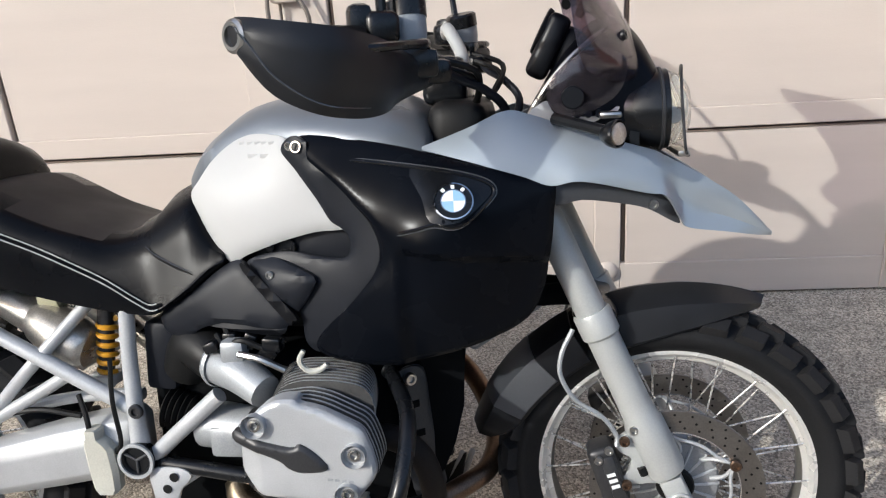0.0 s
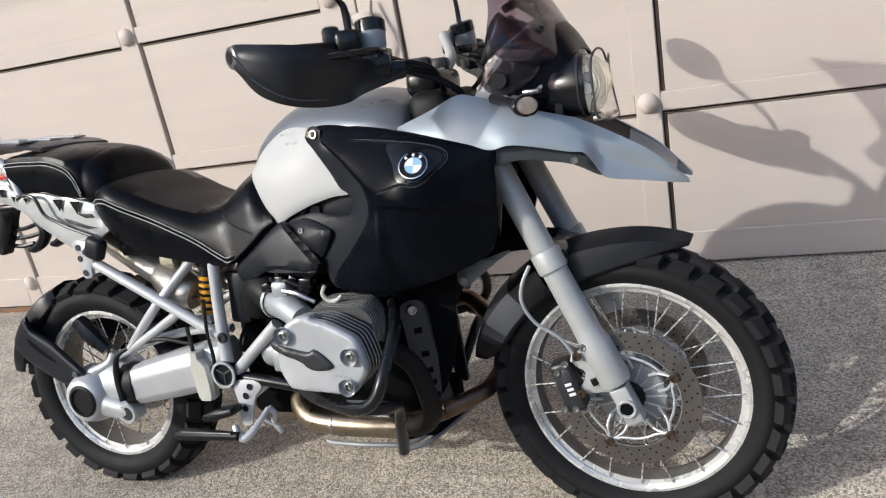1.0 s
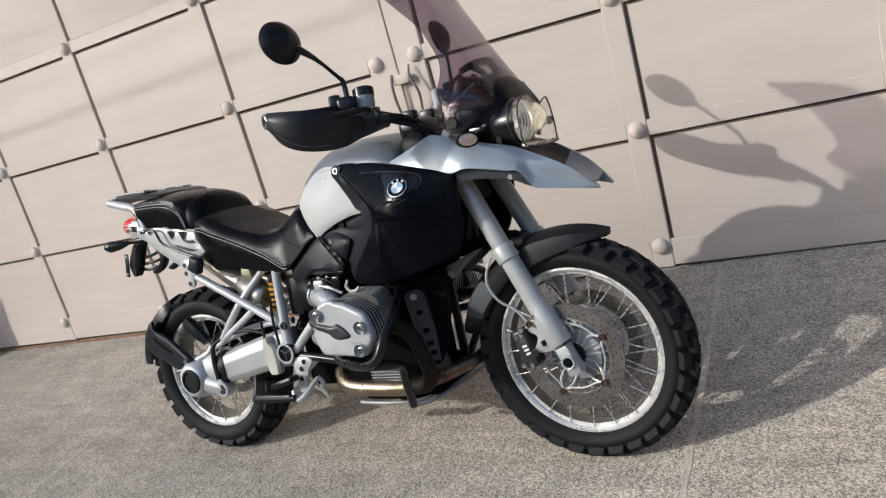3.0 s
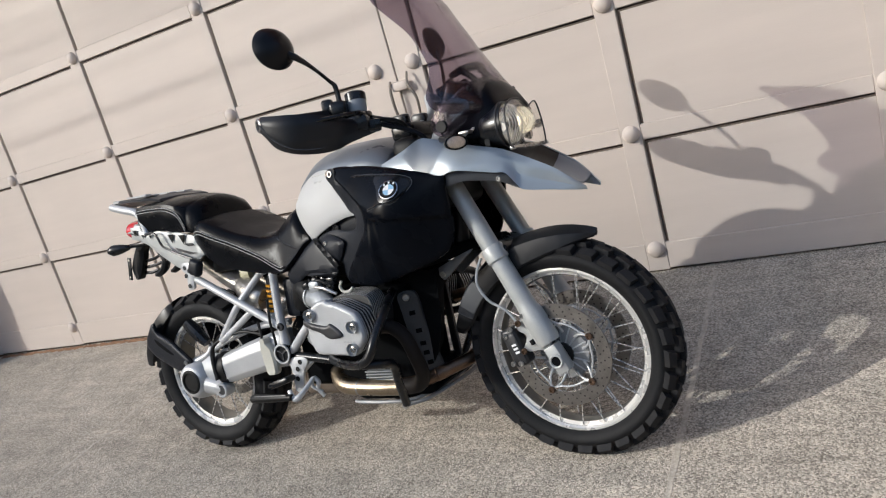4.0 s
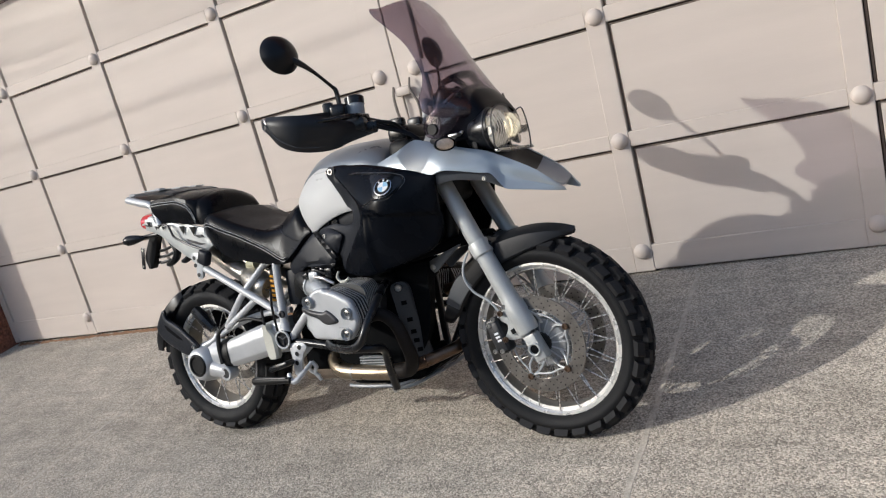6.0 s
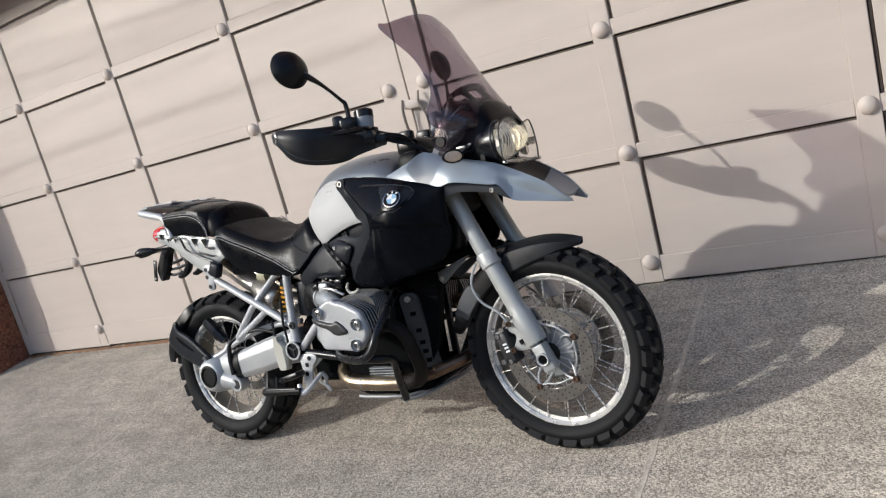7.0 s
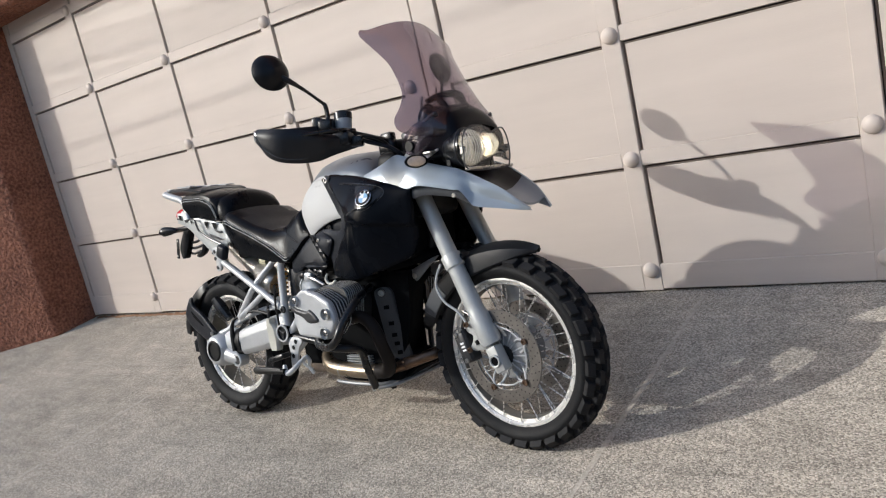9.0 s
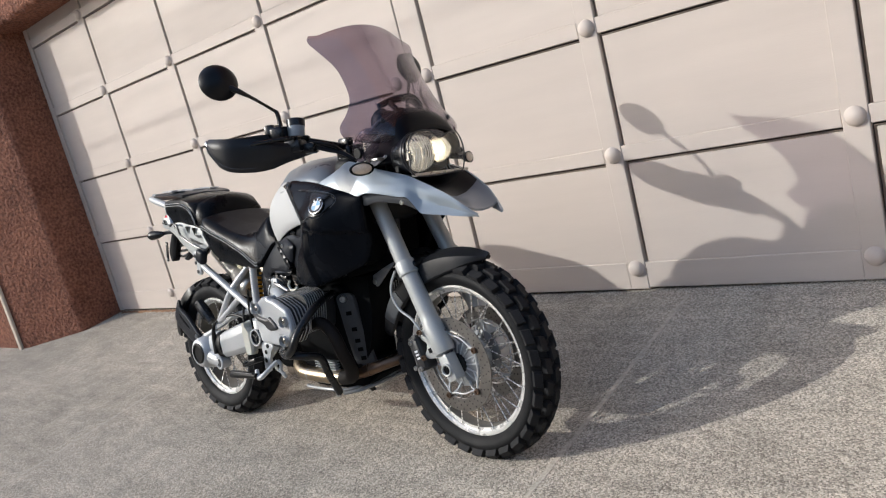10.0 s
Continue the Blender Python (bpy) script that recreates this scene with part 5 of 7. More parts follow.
for g, M4 in zip(guards, (Matrix(), OTHER)):
    bm = bmesh.new()
    lathe(bm, [(0.020, 0.0), (0.0205, 0.010), (0.017, 0.013), (0.0125, 0.013), (0.0115, 0.007), (1e-5, 0.007)], (0.928, -0.478, 1.130), (-0.50, -0.86, 0.0), 24)
    bm.transform(M4)
    part("bar_end", bm, [M_STEEL], g, "silver bar end weight")
    bm = bmesh.new()
    disc(bm, (0.9245, -0.4840, 1.130), (-0.50, -0.86, 0.0), 0.0118, 0.002)
    bm.transform(M4)
    part("plug", bm, M_RUBBER, g)
bm = bmesh.new()
block(bm, (1.055, -0.285, 1.142), (0.050, 0.075, 0.045), 0.012, Matrix.Rotation(radians(25), 4, "Z"), 3)
block(bm, (1.035, -0.312, 1.150), (0.035, 0.03, 0.05), 0.010, Matrix.Rotation(radians(25), 4, "Z"), 2)
steered_pair("switch_pod", bm, M_BLACKMETAL)
bm = bmesh.new()
tube(bm, [(1.085, -0.20, 1.118), (1.125, -0.30, 1.118), (1.085, -0.40, 1.112), (1.02, -0.455, 1.108)], [0.008, 0.007, 0.006, 0.007], 8)
steered_pair("brake_lever", bm, M_BLACKMETAL)
bm = bmesh.new()
lathe(bm, [(1e-5, -0.030), (0.024, -0.030), (0.028, -0.015), (0.029, 0.008), (1e-5, 0.008)], (1.090, -0.248, 1.148), (-0.10, 0.16, 1), 24)
steered_pair("fluid_reservoir", bm, M_GREYCAP, label="milky grey brake fluid reservoir")
bm = bmesh.new()
lathe(bm, [(1e-5, 0.008), (0.0305, 0.008), (0.0312, 0.030), (0.027, 0.034), (1e-5, 0.036)], (1.090, -0.248, 1.148), (-0.10, 0.16, 1), 24)
steered_pair("reservoir_cap", bm, M_BLACKMETAL)
bm = bmesh.new()
block(bm, (1.092, -0.252, 1.115), (0.055, 0.065, 0.02), 0.006)
steered_pair("reservoir_clamp", bm, M_BLACKMETAL)
bm = bmesh.new()
tube(bm, [(1.062, -0.288, 1.150), (1.060, -0.290, 1.205), (1.056, -0.305, 1.222), (1.058, -0.370, 1.258), (1.052, -0.418, 1.284), (1.030, -0.440, 1.304)], [0.0075, 0.0075, 0.0055, 0.0055, 0.009, 0.012], 10)
left_stem = bmesh.new()
tube(left_stem, [(1.100, 0.270, 1.150), (1.098, 0.276, 1.215), (1.080, 0.312, 1.275), (1.042, 0.372, 1.345)], [0.007, 0.0065, 0.006, 0.008], 10)
stems = part("mirror_stem", bm, M_BLACKMETAL, bike), part("mirror_stem", left_stem, M_BLACKMETAL, bike)
for stem, at, way, size in ((stems[0], (1.013, -0.457, 1.321), (0.95, -0.24, 0.18), (0.063, 0.060)), (stems[1], (1.024, 0.396, 1.374), (0.95, 0.14, 0.18), (0.070, 0.062))):
    set_in = Matrix.Translation(at) @ V(*way).to_track_quat("Z", "Y").to_matrix().to_4x4() @ Matrix.Diagonal((*size, 1, 1))
    bm = bmesh.new()
    lathe(bm, [(1e-5, 0.030), (0.30, 0.027), (0.62, 0.020), (0.88, 0.008), (1.0, -0.006), (0.97, -0.012), (1e-5, -0.012)], (0, 0, 0), (0, 0, 1), 32)
    bm.transform(set_in)
    part("mirror", bm, M_BLACK, stem, "round black mirror housing")
    bm = bmesh.new()
    lathe(bm, [(0.93, -0.0125), (0.92, -0.0135), (1e-5, -0.0135)], (0, 0, 0), (0, 0, 1), 32)
    bm.transform(set_in)
    part("mirror_glass", bm, M_MIRROR, stem)
# cables from the bars to the steering head
bm = bmesh.new()
for k, (a, b) in enumerate((((1.095, -0.235, 1.105), (1.175, -0.10, 1.03)), ((1.085, -0.215, 1.10), (1.150, -0.06, 1.00)))):
    m = (V(*a) + V(*b)) / 2 + V(0.045 + 0.02 * k, -0.02, 0.012)
    tube(bm, [a, tuple(m), b], 0.0055, 8)
steered_pair("control_cable", bm, M_RUBBER)
bm = bmesh.new()
block(bm, (1.14, 0, 0.985), (0.10, 0.26, 0.10), 0.03, None, 3)
block(bm, (1.20, 0, 0.90), (0.14, 0.20, 0.20), 0.03, None, 3)
part("steering_head", bm, M_RUBBER, bike)

# -- seats --
def seat_rows(rows, n=4):
    """Skins a seat from rows of x, half width below, z below, half width and z at the seam, half width and z at the rim, z at the middle."""
    out = []
    for x, wl, zl, wp, zp, wr, zr, zc in curve_through(rows, n):
        r = [(x, -wl, zl), (x, -(wl + wp) / 2 - 0.006, (zl + zp) / 2), (x, -wp, zp), (x, -(wp * 0.55 + wr * 0.45) - 0.004, zp * 0.4 + zr * 0.6 + 0.005), (x, -wr, zr), (x, -wr * 0.66, zr + (zc - zr) * 0.55), (x, -wr * 0.33, zr + (zc - zr) * 0.9), (x, 0, zc)]
        out.append([Vector(p) for p in r] + [V(p[0], -p[1], p[2]) for p in reversed(r[:-1])])
    return out


RIDER = [(0.170, 0.070, 0.836, 0.085, 0.848, 0.070, 0.862, 0.872), (0.178, 0.105, 0.820, 0.125, 0.850, 0.108, 0.878, 0.892), (0.192, 0.130, 0.805, 0.152, 0.858, 0.130, 0.895, 0.908), (0.218, 0.147, 0.786, 0.170, 0.868, 0.146, 0.907, 0.918), (0.252, 0.157, 0.765, 0.180, 0.867, 0.152, 0.909, 0.922), (0.300, 0.160, 0.735, 0.180, 0.845, 0.152, 0.888, 0.902),
         (0.380, 0.160, 0.713, 0.174, 0.810, 0.144, 0.850, 0.864), (0.440, 0.160, 0.700, 0.172, 0.781, 0.140, 0.829, 0.844), (0.505, 0.160, 0.688, 0.170, 0.747, 0.134, 0.812, 0.832), (0.560, 0.160, 0.682, 0.168, 0.710, 0.129, 0.820, 0.852), (0.590, 0.160, 0.684, 0.168, 0.697, 0.126, 0.838, 0.884),
         (0.625, 0.162, 0.703, 0.168, 0.716, 0.126, 0.862, 0.902), (0.665, 0.163, 0.730, 0.166, 0.744, 0.135, 0.868, 0.900), (0.700, 0.160, 0.757, 0.162, 0.775, 0.145, 0.815, 0.850), (0.727, 0.157, 0.775, 0.158, 0.782, 0.152, 0.790, 0.80)]
rows = seat_rows(RIDER)
bm = bmesh.new()
skin(bm, rows)
for f in bm.faces:
    c = f.calc_center_median()
    if ((c.x - 0.385) / 0.175) ** 2 + (c.y / 0.138) ** 2 < 1 and c.z > 0.80:
        f.material_index = 1
rider = part("rider_seat", bm, [M_LEATHER, M_SEATTOP], bike, "black vinyl rider seat with pale stitching", 50)
PILLION = [(-0.108, 0.13, 0.930, 0.140, 0.980, 0.12, 0.996, 1.004), (-0.095, 0.142, 0.912, 0.154, 0.986, 0.136, 1.008, 1.020), (-0.03, 0.146, 0.908, 0.158, 0.986, 0.140, 1.010, 1.024), (0.02, 0.147, 0.906, 0.160, 0.983, 0.142, 1.007, 1.023), (0.055, 0.148, 0.896, 0.163, 0.981, 0.142, 1.003, 1.020), (0.090, 0.148, 0.888, 0.164, 0.974, 0.142, 0.997, 1.016), (0.130, 0.147, 0.882, 0.164, 0.956, 0.140, 0.986, 1.011), (0.150, 0.146, 0.880, 0.163, 0.934, 0.138, 0.979, 1.007), (0.161, 0.145, 0.878, 0.161, 0.905, 0.137, 0.975, 1.005), (0.167, 0.144, 0.876, 0.158, 0.884, 0.136, 0.972, 1.003),
           (0.19, 0.141, 0.874, 0.154, 0.882, 0.132, 0.962, 0.998), (0.218, 0.130, 0.870, 0.140, 0.880, 0.120, 0.938, 0.975), (0.230, 0.10, 0.872, 0.105, 0.882, 0.09, 0.905, 0.93)]
prow = seat_rows(PILLION)
bm = bmesh.new()
skin(bm, prow)
pillion = part("pillion_seat", bm, M_LEATHER, bike, "black vinyl pillion seat", 50)


def stitch(rows, index, i0, i1, lift, owner):
    """A row of single stitches just above the cover, on both flanks."""
    for k in (index, len(rows[0]) - 1 - index):
        pts = [r[k] for r in rows[i0:i1]]
        fine = [Vector(p) for p in curve_through(pts, 5)]
        b = bmesh.new()
        side = -1 if pts[0].y < 0 else 1
        for j in range(0, len(fine) - 1):
            p, q = fine[j], fine[j + 1]
            o = V(0, side * 0.0035, 0.002) + lift
            tube(b, [p + o, p + (q - p) * 0.72 + o], 0.0014, 5, smooth=False)
        part("stitching", b, M_STITCH, owner)


def piping(rows, index, i0, i1, owner, r=0.0032):
    for k in (index, len(rows[0]) - 1 - index):
        b = bmesh.new()
        tube(b, [tuple(x[k]) for x in rows[i0:i1]], r, 6, 2)
        part("piping", b, M_LEATHER, owner)


piping(rows, 2, 5, 43, rider)
stitch(rows, 2, 9, 42, V(0, 0, 0.005), rider)
stitch(rows, 2, 9, 42, V(0, 0, -0.006), rider)
piping(prow, 2, 2, 37, pillion)
stitch(prow, 2, 4, 36, V(-0.002, 0, 0.004), pillion)
stitch(prow, 2, 4, 36, V(-0.006, 0, -0.005), pillion)


def on_flank(seat, x, z):
    """The point of the seat's right flank at this length and height."""
    r = min(seat, key=lambda ring: abs(ring[0].x - x))
    for p, q in zip(r[:7], r[1:8]):
        if min(p.z, q.z) <= z <= max(p.z, q.z):
            return V(x, p.y + (q.y - p.y) * (z - p.z) / (q.z - p.z + 1e-9) - 0.0005, z)
    return V(x, r[2].y, z)


crease = [on_flank(rows, x, z) for x, z in ((0.575, 0.802), (0.595, 0.790), (0.620, 0.777), (0.645, 0.766), (0.668, 0.757))]
bm = bmesh.new()
tube(bm, crease, [0.0006, 0.0018, 0.0022, 0.0020, 0.0010], 6)
both_sides("seat_seam", bm, M_RUBBER, rider)
# pale bead above the seam: a drawn highlight, beside the dark crease line
bm = bmesh.new()
tube(bm, [p + V(0, -0.001, 0.004) for p in crease], [0.0005, 0.0012, 0.0014, 0.0012, 0.0006], 6)
both_sides("seam_highlight", bm, M_EDGE, rider)
side_h = spline_surface([(0.595, 0.67, -0.152), (0.66, 0.70, -0.166), (0.74, 0.77, -0.165), (0.84, 0.68, -0.195), (0.72, 0.68, -0.182), (0.65, 0.65, -0.165)])
both_sides("side_cover", shell([(0.592, 0.684), (0.656, 0.722), (0.736, 0.776), (0.772, 0.772), (0.812, 0.732), (0.850, 0.688), (0.828, 0.662), (0.764, 0.667), (0.718, 0.671), (0.672, 0.657), (0.645, 0.640), (0.610, 0.640), (0.592, 0.652)], side_h, 0.006, 0.013, 0.012, 0.008, 3), M_GREYBLACK, bike, "dark grey plastic side cover")
both_sides("side_cover_lip", shell([(0.690, 0.664), (0.740, 0.674), (0.800, 0.672), (0.838, 0.668), (0.826, 0.652), (0.764, 0.655), (0.718, 0.660)], lambda x, z: side_h(x, z) + 0.004, 0.006, 0.012, 0.006, 0.006, 3), M_BLACK, bike)

# -- main frame and subframe --
def frame_tube(pts, r, both=True, name="frame_tube", material=M_FRAME, n=5):
    b = bmesh.new()
    tube(b, pts, r, 14, n)
    if both:
        return both_sides(name, b, material, bike)
    return part(name, b, material, bike)


frame_tube([(0.150, -0.150, 0.703), (0.338, -0.152, 0.597), (0.520, -0.150, 0.490)], 0.0145, name="subframe_tube")
frame_tube([(0.420, -0.098, 0.690), (0.338, -0.146, 0.600), (0.268, -0.150, 0.532), (0.205, -0.150, 0.466)], 0.0125, name="subframe_brace")
frame_tube([(0.385, -0.150, 0.560), (0.30, -0.150, 0.512), (0.205, -0.150, 0.462)], 0.0125, name="subframe_brace")
frame_tube([(0.420, -0.098, 0.690), (0.470, -0.105, 0.697), (0.512, -0.125, 0.696), (0.524, -0.147, 0.676)], 0.013, name="subframe_loop")
frame_tube([(0.524, -0.148, 0.690), (0.518, -0.150, 0.600), (0.518, -0.155, 0.490), (0.522, -0.160, 0.410)], [0.0145, 0.0145, 0.016, 0.020], name="frame_upright")
frame_tube([(0.540, -0.160, 0.400), (0.610, -0.165, 0.462), (0.692, -0.165, 0.532)], 0.0155, name="frame_diagonal")
frame_tube([(0.535, -0.162, 0.396), (0.640, -0.165, 0.384), (0.745, -0.165, 0.368)], 0.0145, name="frame_tube", material=M_BLACKMETAL)
frame_tube([(0.560, -0.155, 0.330), (0.640, -0.16, 0.385)], 0.012, name="frame_gusset")
bm = bmesh.new()
lathe(bm, [(0.026, -0.02), (0.031, 0.0), (0.031, 0.010), (0.027, 0.013), (0.0245, 0.010), (0.0235, 0.006), (1e-5, 0.006)], (0.525, -0.178, 0.409), (0, -1, 0), 32)
both_sides("pivot_cap", bm, M_BLACKMETAL, bike, "round dark swingarm pivot cap")
bm = bmesh.new()
lathe(bm, [(0.0285, 0.008), (0.0345, 0.008), (0.0350, 0.0145), (0.0290, 0.0145)], (0.525, -0.178, 0.409), (0, -1, 0), 32, closed=True)
both_sides("pivot_ring", bm, M_SILVER, bike)
for a in (0.52, 2.62, 4.71):
    bm = bmesh.new()
    tube(bm, [(0.525, -0.1850, 0.409), (0.525 + 0.027 * math.cos(a), -0.1865, 0.409 + 0.027 * math.sin(a))], [0.0032, 0.0026], 8, smooth=False)
    part("cap_spoke", bm, M_HUBDARK, bike)
bolt((0.529, -0.170, 0.500), (0, -1, 0), 0.014, 0.008, bike, M_DARKMETAL)
rail_h = lambda x, z: -0.142 - 0.05 * max(x, 0)
rail_bm = shell([(-0.172, 0.938), (-0.120, 0.934), (-0.105, 0.915), (-0.078, 0.905), (-0.040, 0.910), (0.022, 0.897), (0.100, 0.884), (0.182, 0.862), (0.190, 0.830), (0.215, 0.790), (0.180, 0.772), (0.140, 0.752), (0.100, 0.736), (0.060, 0.752), (0.028, 0.770), (-0.032, 0.812), (-0.090, 0.860), (-0.130, 0.880), (-0.176, 0.893)], rail_h, 0.010, 0.016, 0.006, 0.004, 3, False)
both_sides("tail_frame", rail_bm, M_FORK, bike, "pale silver pressed tail frame")
bm = bmesh.new()
tube(bm, [(-0.075, -0.156, 0.895), (-0.041, -0.160, 0.904), (-0.004, -0.163, 0.893), (0.020, -0.164, 0.848), (0.056, -0.162, 0.826), (0.096, -0.162, 0.807), (0.178, -0.160, 0.776)], 0.0045, 8)
part("lock_cable", bm, M_BLACKMETAL, bike)
for x, z, s in ((0.062, 0.868, 0.034), (0.124, 0.858, 0.036), (-0.138, 0.914, 0.026), (-0.098, 0.895, 0.018), (-0.055, 0.888, 0.016)):
    bm = bmesh.new()
    bm.faces.new([bm.verts.new((x + dx * s, -0.1475 - 0.05 * max(x, 0), z + dz * s)) for dx, dz in ((-0.5, 0.5), (0.5, 0.42), (0.05, -0.55))])
    bmesh.ops.solidify(bm, geom=list(bm.faces), thickness=0.003)
    part("frame_cutout", bm, M_RUBBER, bike)
for dark in ([(0.070, 0.832), (0.150, 0.808), (0.186, 0.800), (0.150, 0.798), (0.085, 0.818)], [(0.120, 0.842), (0.170, 0.838), (0.180, 0.828), (0.150, 0.828)], [(-0.165, 0.918), (-0.128, 0.909), (-0.128, 0.903), (-0.165, 0.911)]):
    part("frame_cutout", shell(dark, lambda x, z: -0.1475 - 0.05 * max(x, 0), 0.003, 0.02, 0.003, 0.001, 3, False), M_DARKMETAL, bike)
bm = shell([(0.092, 0.768), (0.130, 0.768), (0.152, 0.752), (0.150, 0.716), (0.140, 0.690), (0.136, 0.674), (0.118, 0.666), (0.104, 0.676), (0.108, 0.708), (0.106, 0.732), (0.094, 0.742)], lambda x, z: -0.164, 0.010, 0.016, 0.006, 0.004, 3)
both_sides("passenger_peg_bracket", bm, M_FRAME, bike)
for x, z in ((0.112, 0.752), (0.133, 0.739), (0.112, 0.722), (0.120, 0.683)):
    bm = bmesh.new()
    disc(bm, (x, -0.1645, z), (0, -1, 0), 0.0085, 0.0015, 0.0004, 14)
    part("bracket_hole", bm, M_DARKMETAL, bike)
bm = bmesh.new()
block(bm, (0.176, -0.168, 0.748), (0.056, 0.034, 0.062), 0.014, Matrix.Rotation(radians(24), 4, "Y"), 3)
both_sides("rail_clamp", bm, M_GREYBLACK, bike)

# -- rack, tail lamp, number plate holder --
deck = []
for x, w, z in ((-0.285, 0.070, 1.034), (-0.262, 0.118, 1.044), (-0.20, 0.132, 1.050), (-0.10, 0.135, 1.044), (-0.03, 0.130, 1.034), (0.01, 0.118, 1.024)):
    deck.append([V(x, -w, z - 0.012), V(x, -w - 0.004, z - 0.004), V(x, -w * 0.95, z), V(x, 0, z + 0.004), V(x, w * 0.95, z), V(x, w + 0.004, z - 0.004), V(x, w, z - 0.012), V(x, 0, z - 0.014)])
bm = bmesh.new()
skin(bm, deck)
rack = part("luggage_rack", bm, M_TRIMGREY, bike, "dark grey rear luggage rack plate with silver insets")
for y in (-0.085, 0.0, 0.085):
    bm = bmesh.new()
    block(bm, (-0.150 + abs(y) * 0.3, y, 1.0515 - abs(y) * 0.02), (0.19 - abs(y) * 0.6, 0.046, 0.005), 0.0015, Matrix.Rotation(radians(4.5), 4, "Y"), 1)
    part("rack_inset", bm, M_FRAME, rack)
for x, y in ((-0.262, -0.095), (-0.262, 0.095), (-0.225, -0.118), (-0.06, -0.120)):
    bm = bmesh.new()
    block(bm, (x, y, 1.0475), (0.034, 0.030, 0.010), 0.003, Matrix.Rotation(radians(4.5), 4, "Y"), 1)
    part("rack_pad", bm, M_FRAME, rack)
bm = bmesh.new()
tube(bm, [(-0.272, -0.122, 1.032), (-0.190, -0.130, 1.010), (-0.118, -0.136, 0.990), (-0.090, -0.142, 0.955), (-0.072, -0.146, 0.905)], [0.015, 0.016, 0.015, 0.013, 0.012], 12)
both_sides("grab_handle", bm, M_FRAME, bike, "silver grab handle")
bm = bmesh.new()
block(bm, (-0.186, 0, 0.925), (0.065, 0.19, 0.045), 0.012, Matrix.Rotation(radians(8), 4, "Y"), 3)
part("tail_housing", bm, M_FRAME, bike)
bm = bmesh.new()
lathe(bm, [(0.044, 0.0), (0.046, 0.050), (0.041, 0.076), (0.024, 0.092), (1e-5, 0.097)], (0, 0, 0), (0, 0, 1), 28)
bm.transform(Matrix.Translation((-0.216, -0.02, 0.921)) @ V(-1, 0, 0.1).to_track_quat("Z", "Y").to_matrix().to_4x4() @ Matrix.Diagonal((1.25, 0.88, 1.0, 1)))
tail_lamp = part("tail_lamp", bm, M_RED, bike, "red tail lamp lens")
bm = bmesh.new()
block(bm, (-0.255, -0.077, 0.922), (0.040, 0.006, 0.008), 0.002, Matrix.Rotation(radians(-4), 4, "Y"), 1)
part("reflex_stripe", bm, M_WHITE, tail_lamp)
strut = []
for x, y, z, w in curve_through([(-0.235, -0.040, 0.872, 0.022), (-0.262, -0.040, 0.848, 0.025), (-0.284, -0.040, 0.812, 0.029), (-0.310, -0.040, 0.768, 0.029), (-0.312, -0.040, 0.738, 0.016), (-0.313, -0.040, 0.727, 0.006)], 3):
    strut.append([V(x + w * u, y + 0.016 * v, z - w * 0.25 * u) for u, v in ((-1, -0.6), (-0.6, -1), (0.6, -1), (1, -0.6), (1, 1), (-1, 1))])
bm = bmesh.new()
skin(bm, strut)
block(bm, (-0.205, 0.0, 0.868), (0.09, 0.20, 0.018), 0.006)
holder = part("plate_holder", bm, M_BLACK, bike, "black plastic number plate carrier without its plate")
for y in (-0.030, 0.050):
    bm = bmesh.new()
    tube(bm, [(-0.205, y, 0.868), (-0.172, y, 0.832), (-0.146, y, 0.790), (-0.162, y, 0.756), (-0.200, y, 0.736), (-0.224, y, 0.733)], [0.009, 0.014, 0.017, 0.016, 0.013, 0.008], 8)
    part("hook", bm, M_BLACK, holder)
for x0, z0, x1, z1 in ((-0.270, 0.795, -0.160, 0.812), (-0.275, 0.770, -0.150, 0.784), (-0.282, 0.748, -0.200, 0.752)):
    bm = bmesh.new()
    tube(bm, [(x0, -0.030, z0), ((x0 + x1) / 2, -0.034, (z0 + z1) / 2 - 0.004), (x1, -0.030, z1)], 0.0065, 8)
    part("rung", bm, M_BLACKMETAL, holder)
bm = bmesh.new()
block(bm, (-0.335, -0.062, 0.776), (0.020, 0.005, 0.095), 0.002, Matrix.Rotation(radians(12), 4, "Y"))
part("plate_bracket", bm, M_BLACKMETAL, holder)
for x, z in ((-0.328, 0.812), (-0.342, 0.742)):
    bm = bmesh.new()
    disc(bm, (x, -0.0645, z), (0, -1, 0), 0.0045, 0.0012, 0.0003, 12)
    part("bracket_hole", bm, M_CREAM, holder)

# -- rear suspension and final drive --
arm = []
for x, y, zt, zb, wy in ((0.500, -0.112, 0.482, 0.350, 0.046), (0.440, -0.114, 0.474, 0.346, 0.050), (0.340, -0.116, 0.452, 0.326, 0.048), (0.250, -0.118, 0.428, 0.310, 0.044), (0.190, -0.120, 0.412, 0.300, 0.040), (0.170, -0.120, 0.404, 0.300, 0.040)):
    c, h = (zt + zb) / 2, (zt - zb) / 2
    arm.append([V(x, y + wy * u, c + h * v) for u, v in ((-1, 0.30), (-0.80, 0.82), (-0.35, 1.0), (0.5, 1.0), (1, 0.6), (1, -0.6), (0.5, -1.0), (-0.5, -1.0), (-0.92, -0.62))])
bm = bmesh.new()
skin(bm, arm)
bmesh.ops.bevel(bm, geom=list(bm.edges), offset=0.004, segments=2, affect="EDGES", profile=0.5)
part("swingarm", bm, M_SILVER, bike, "cast silver single-sided swingarm", 25)
bm = bmesh.new()
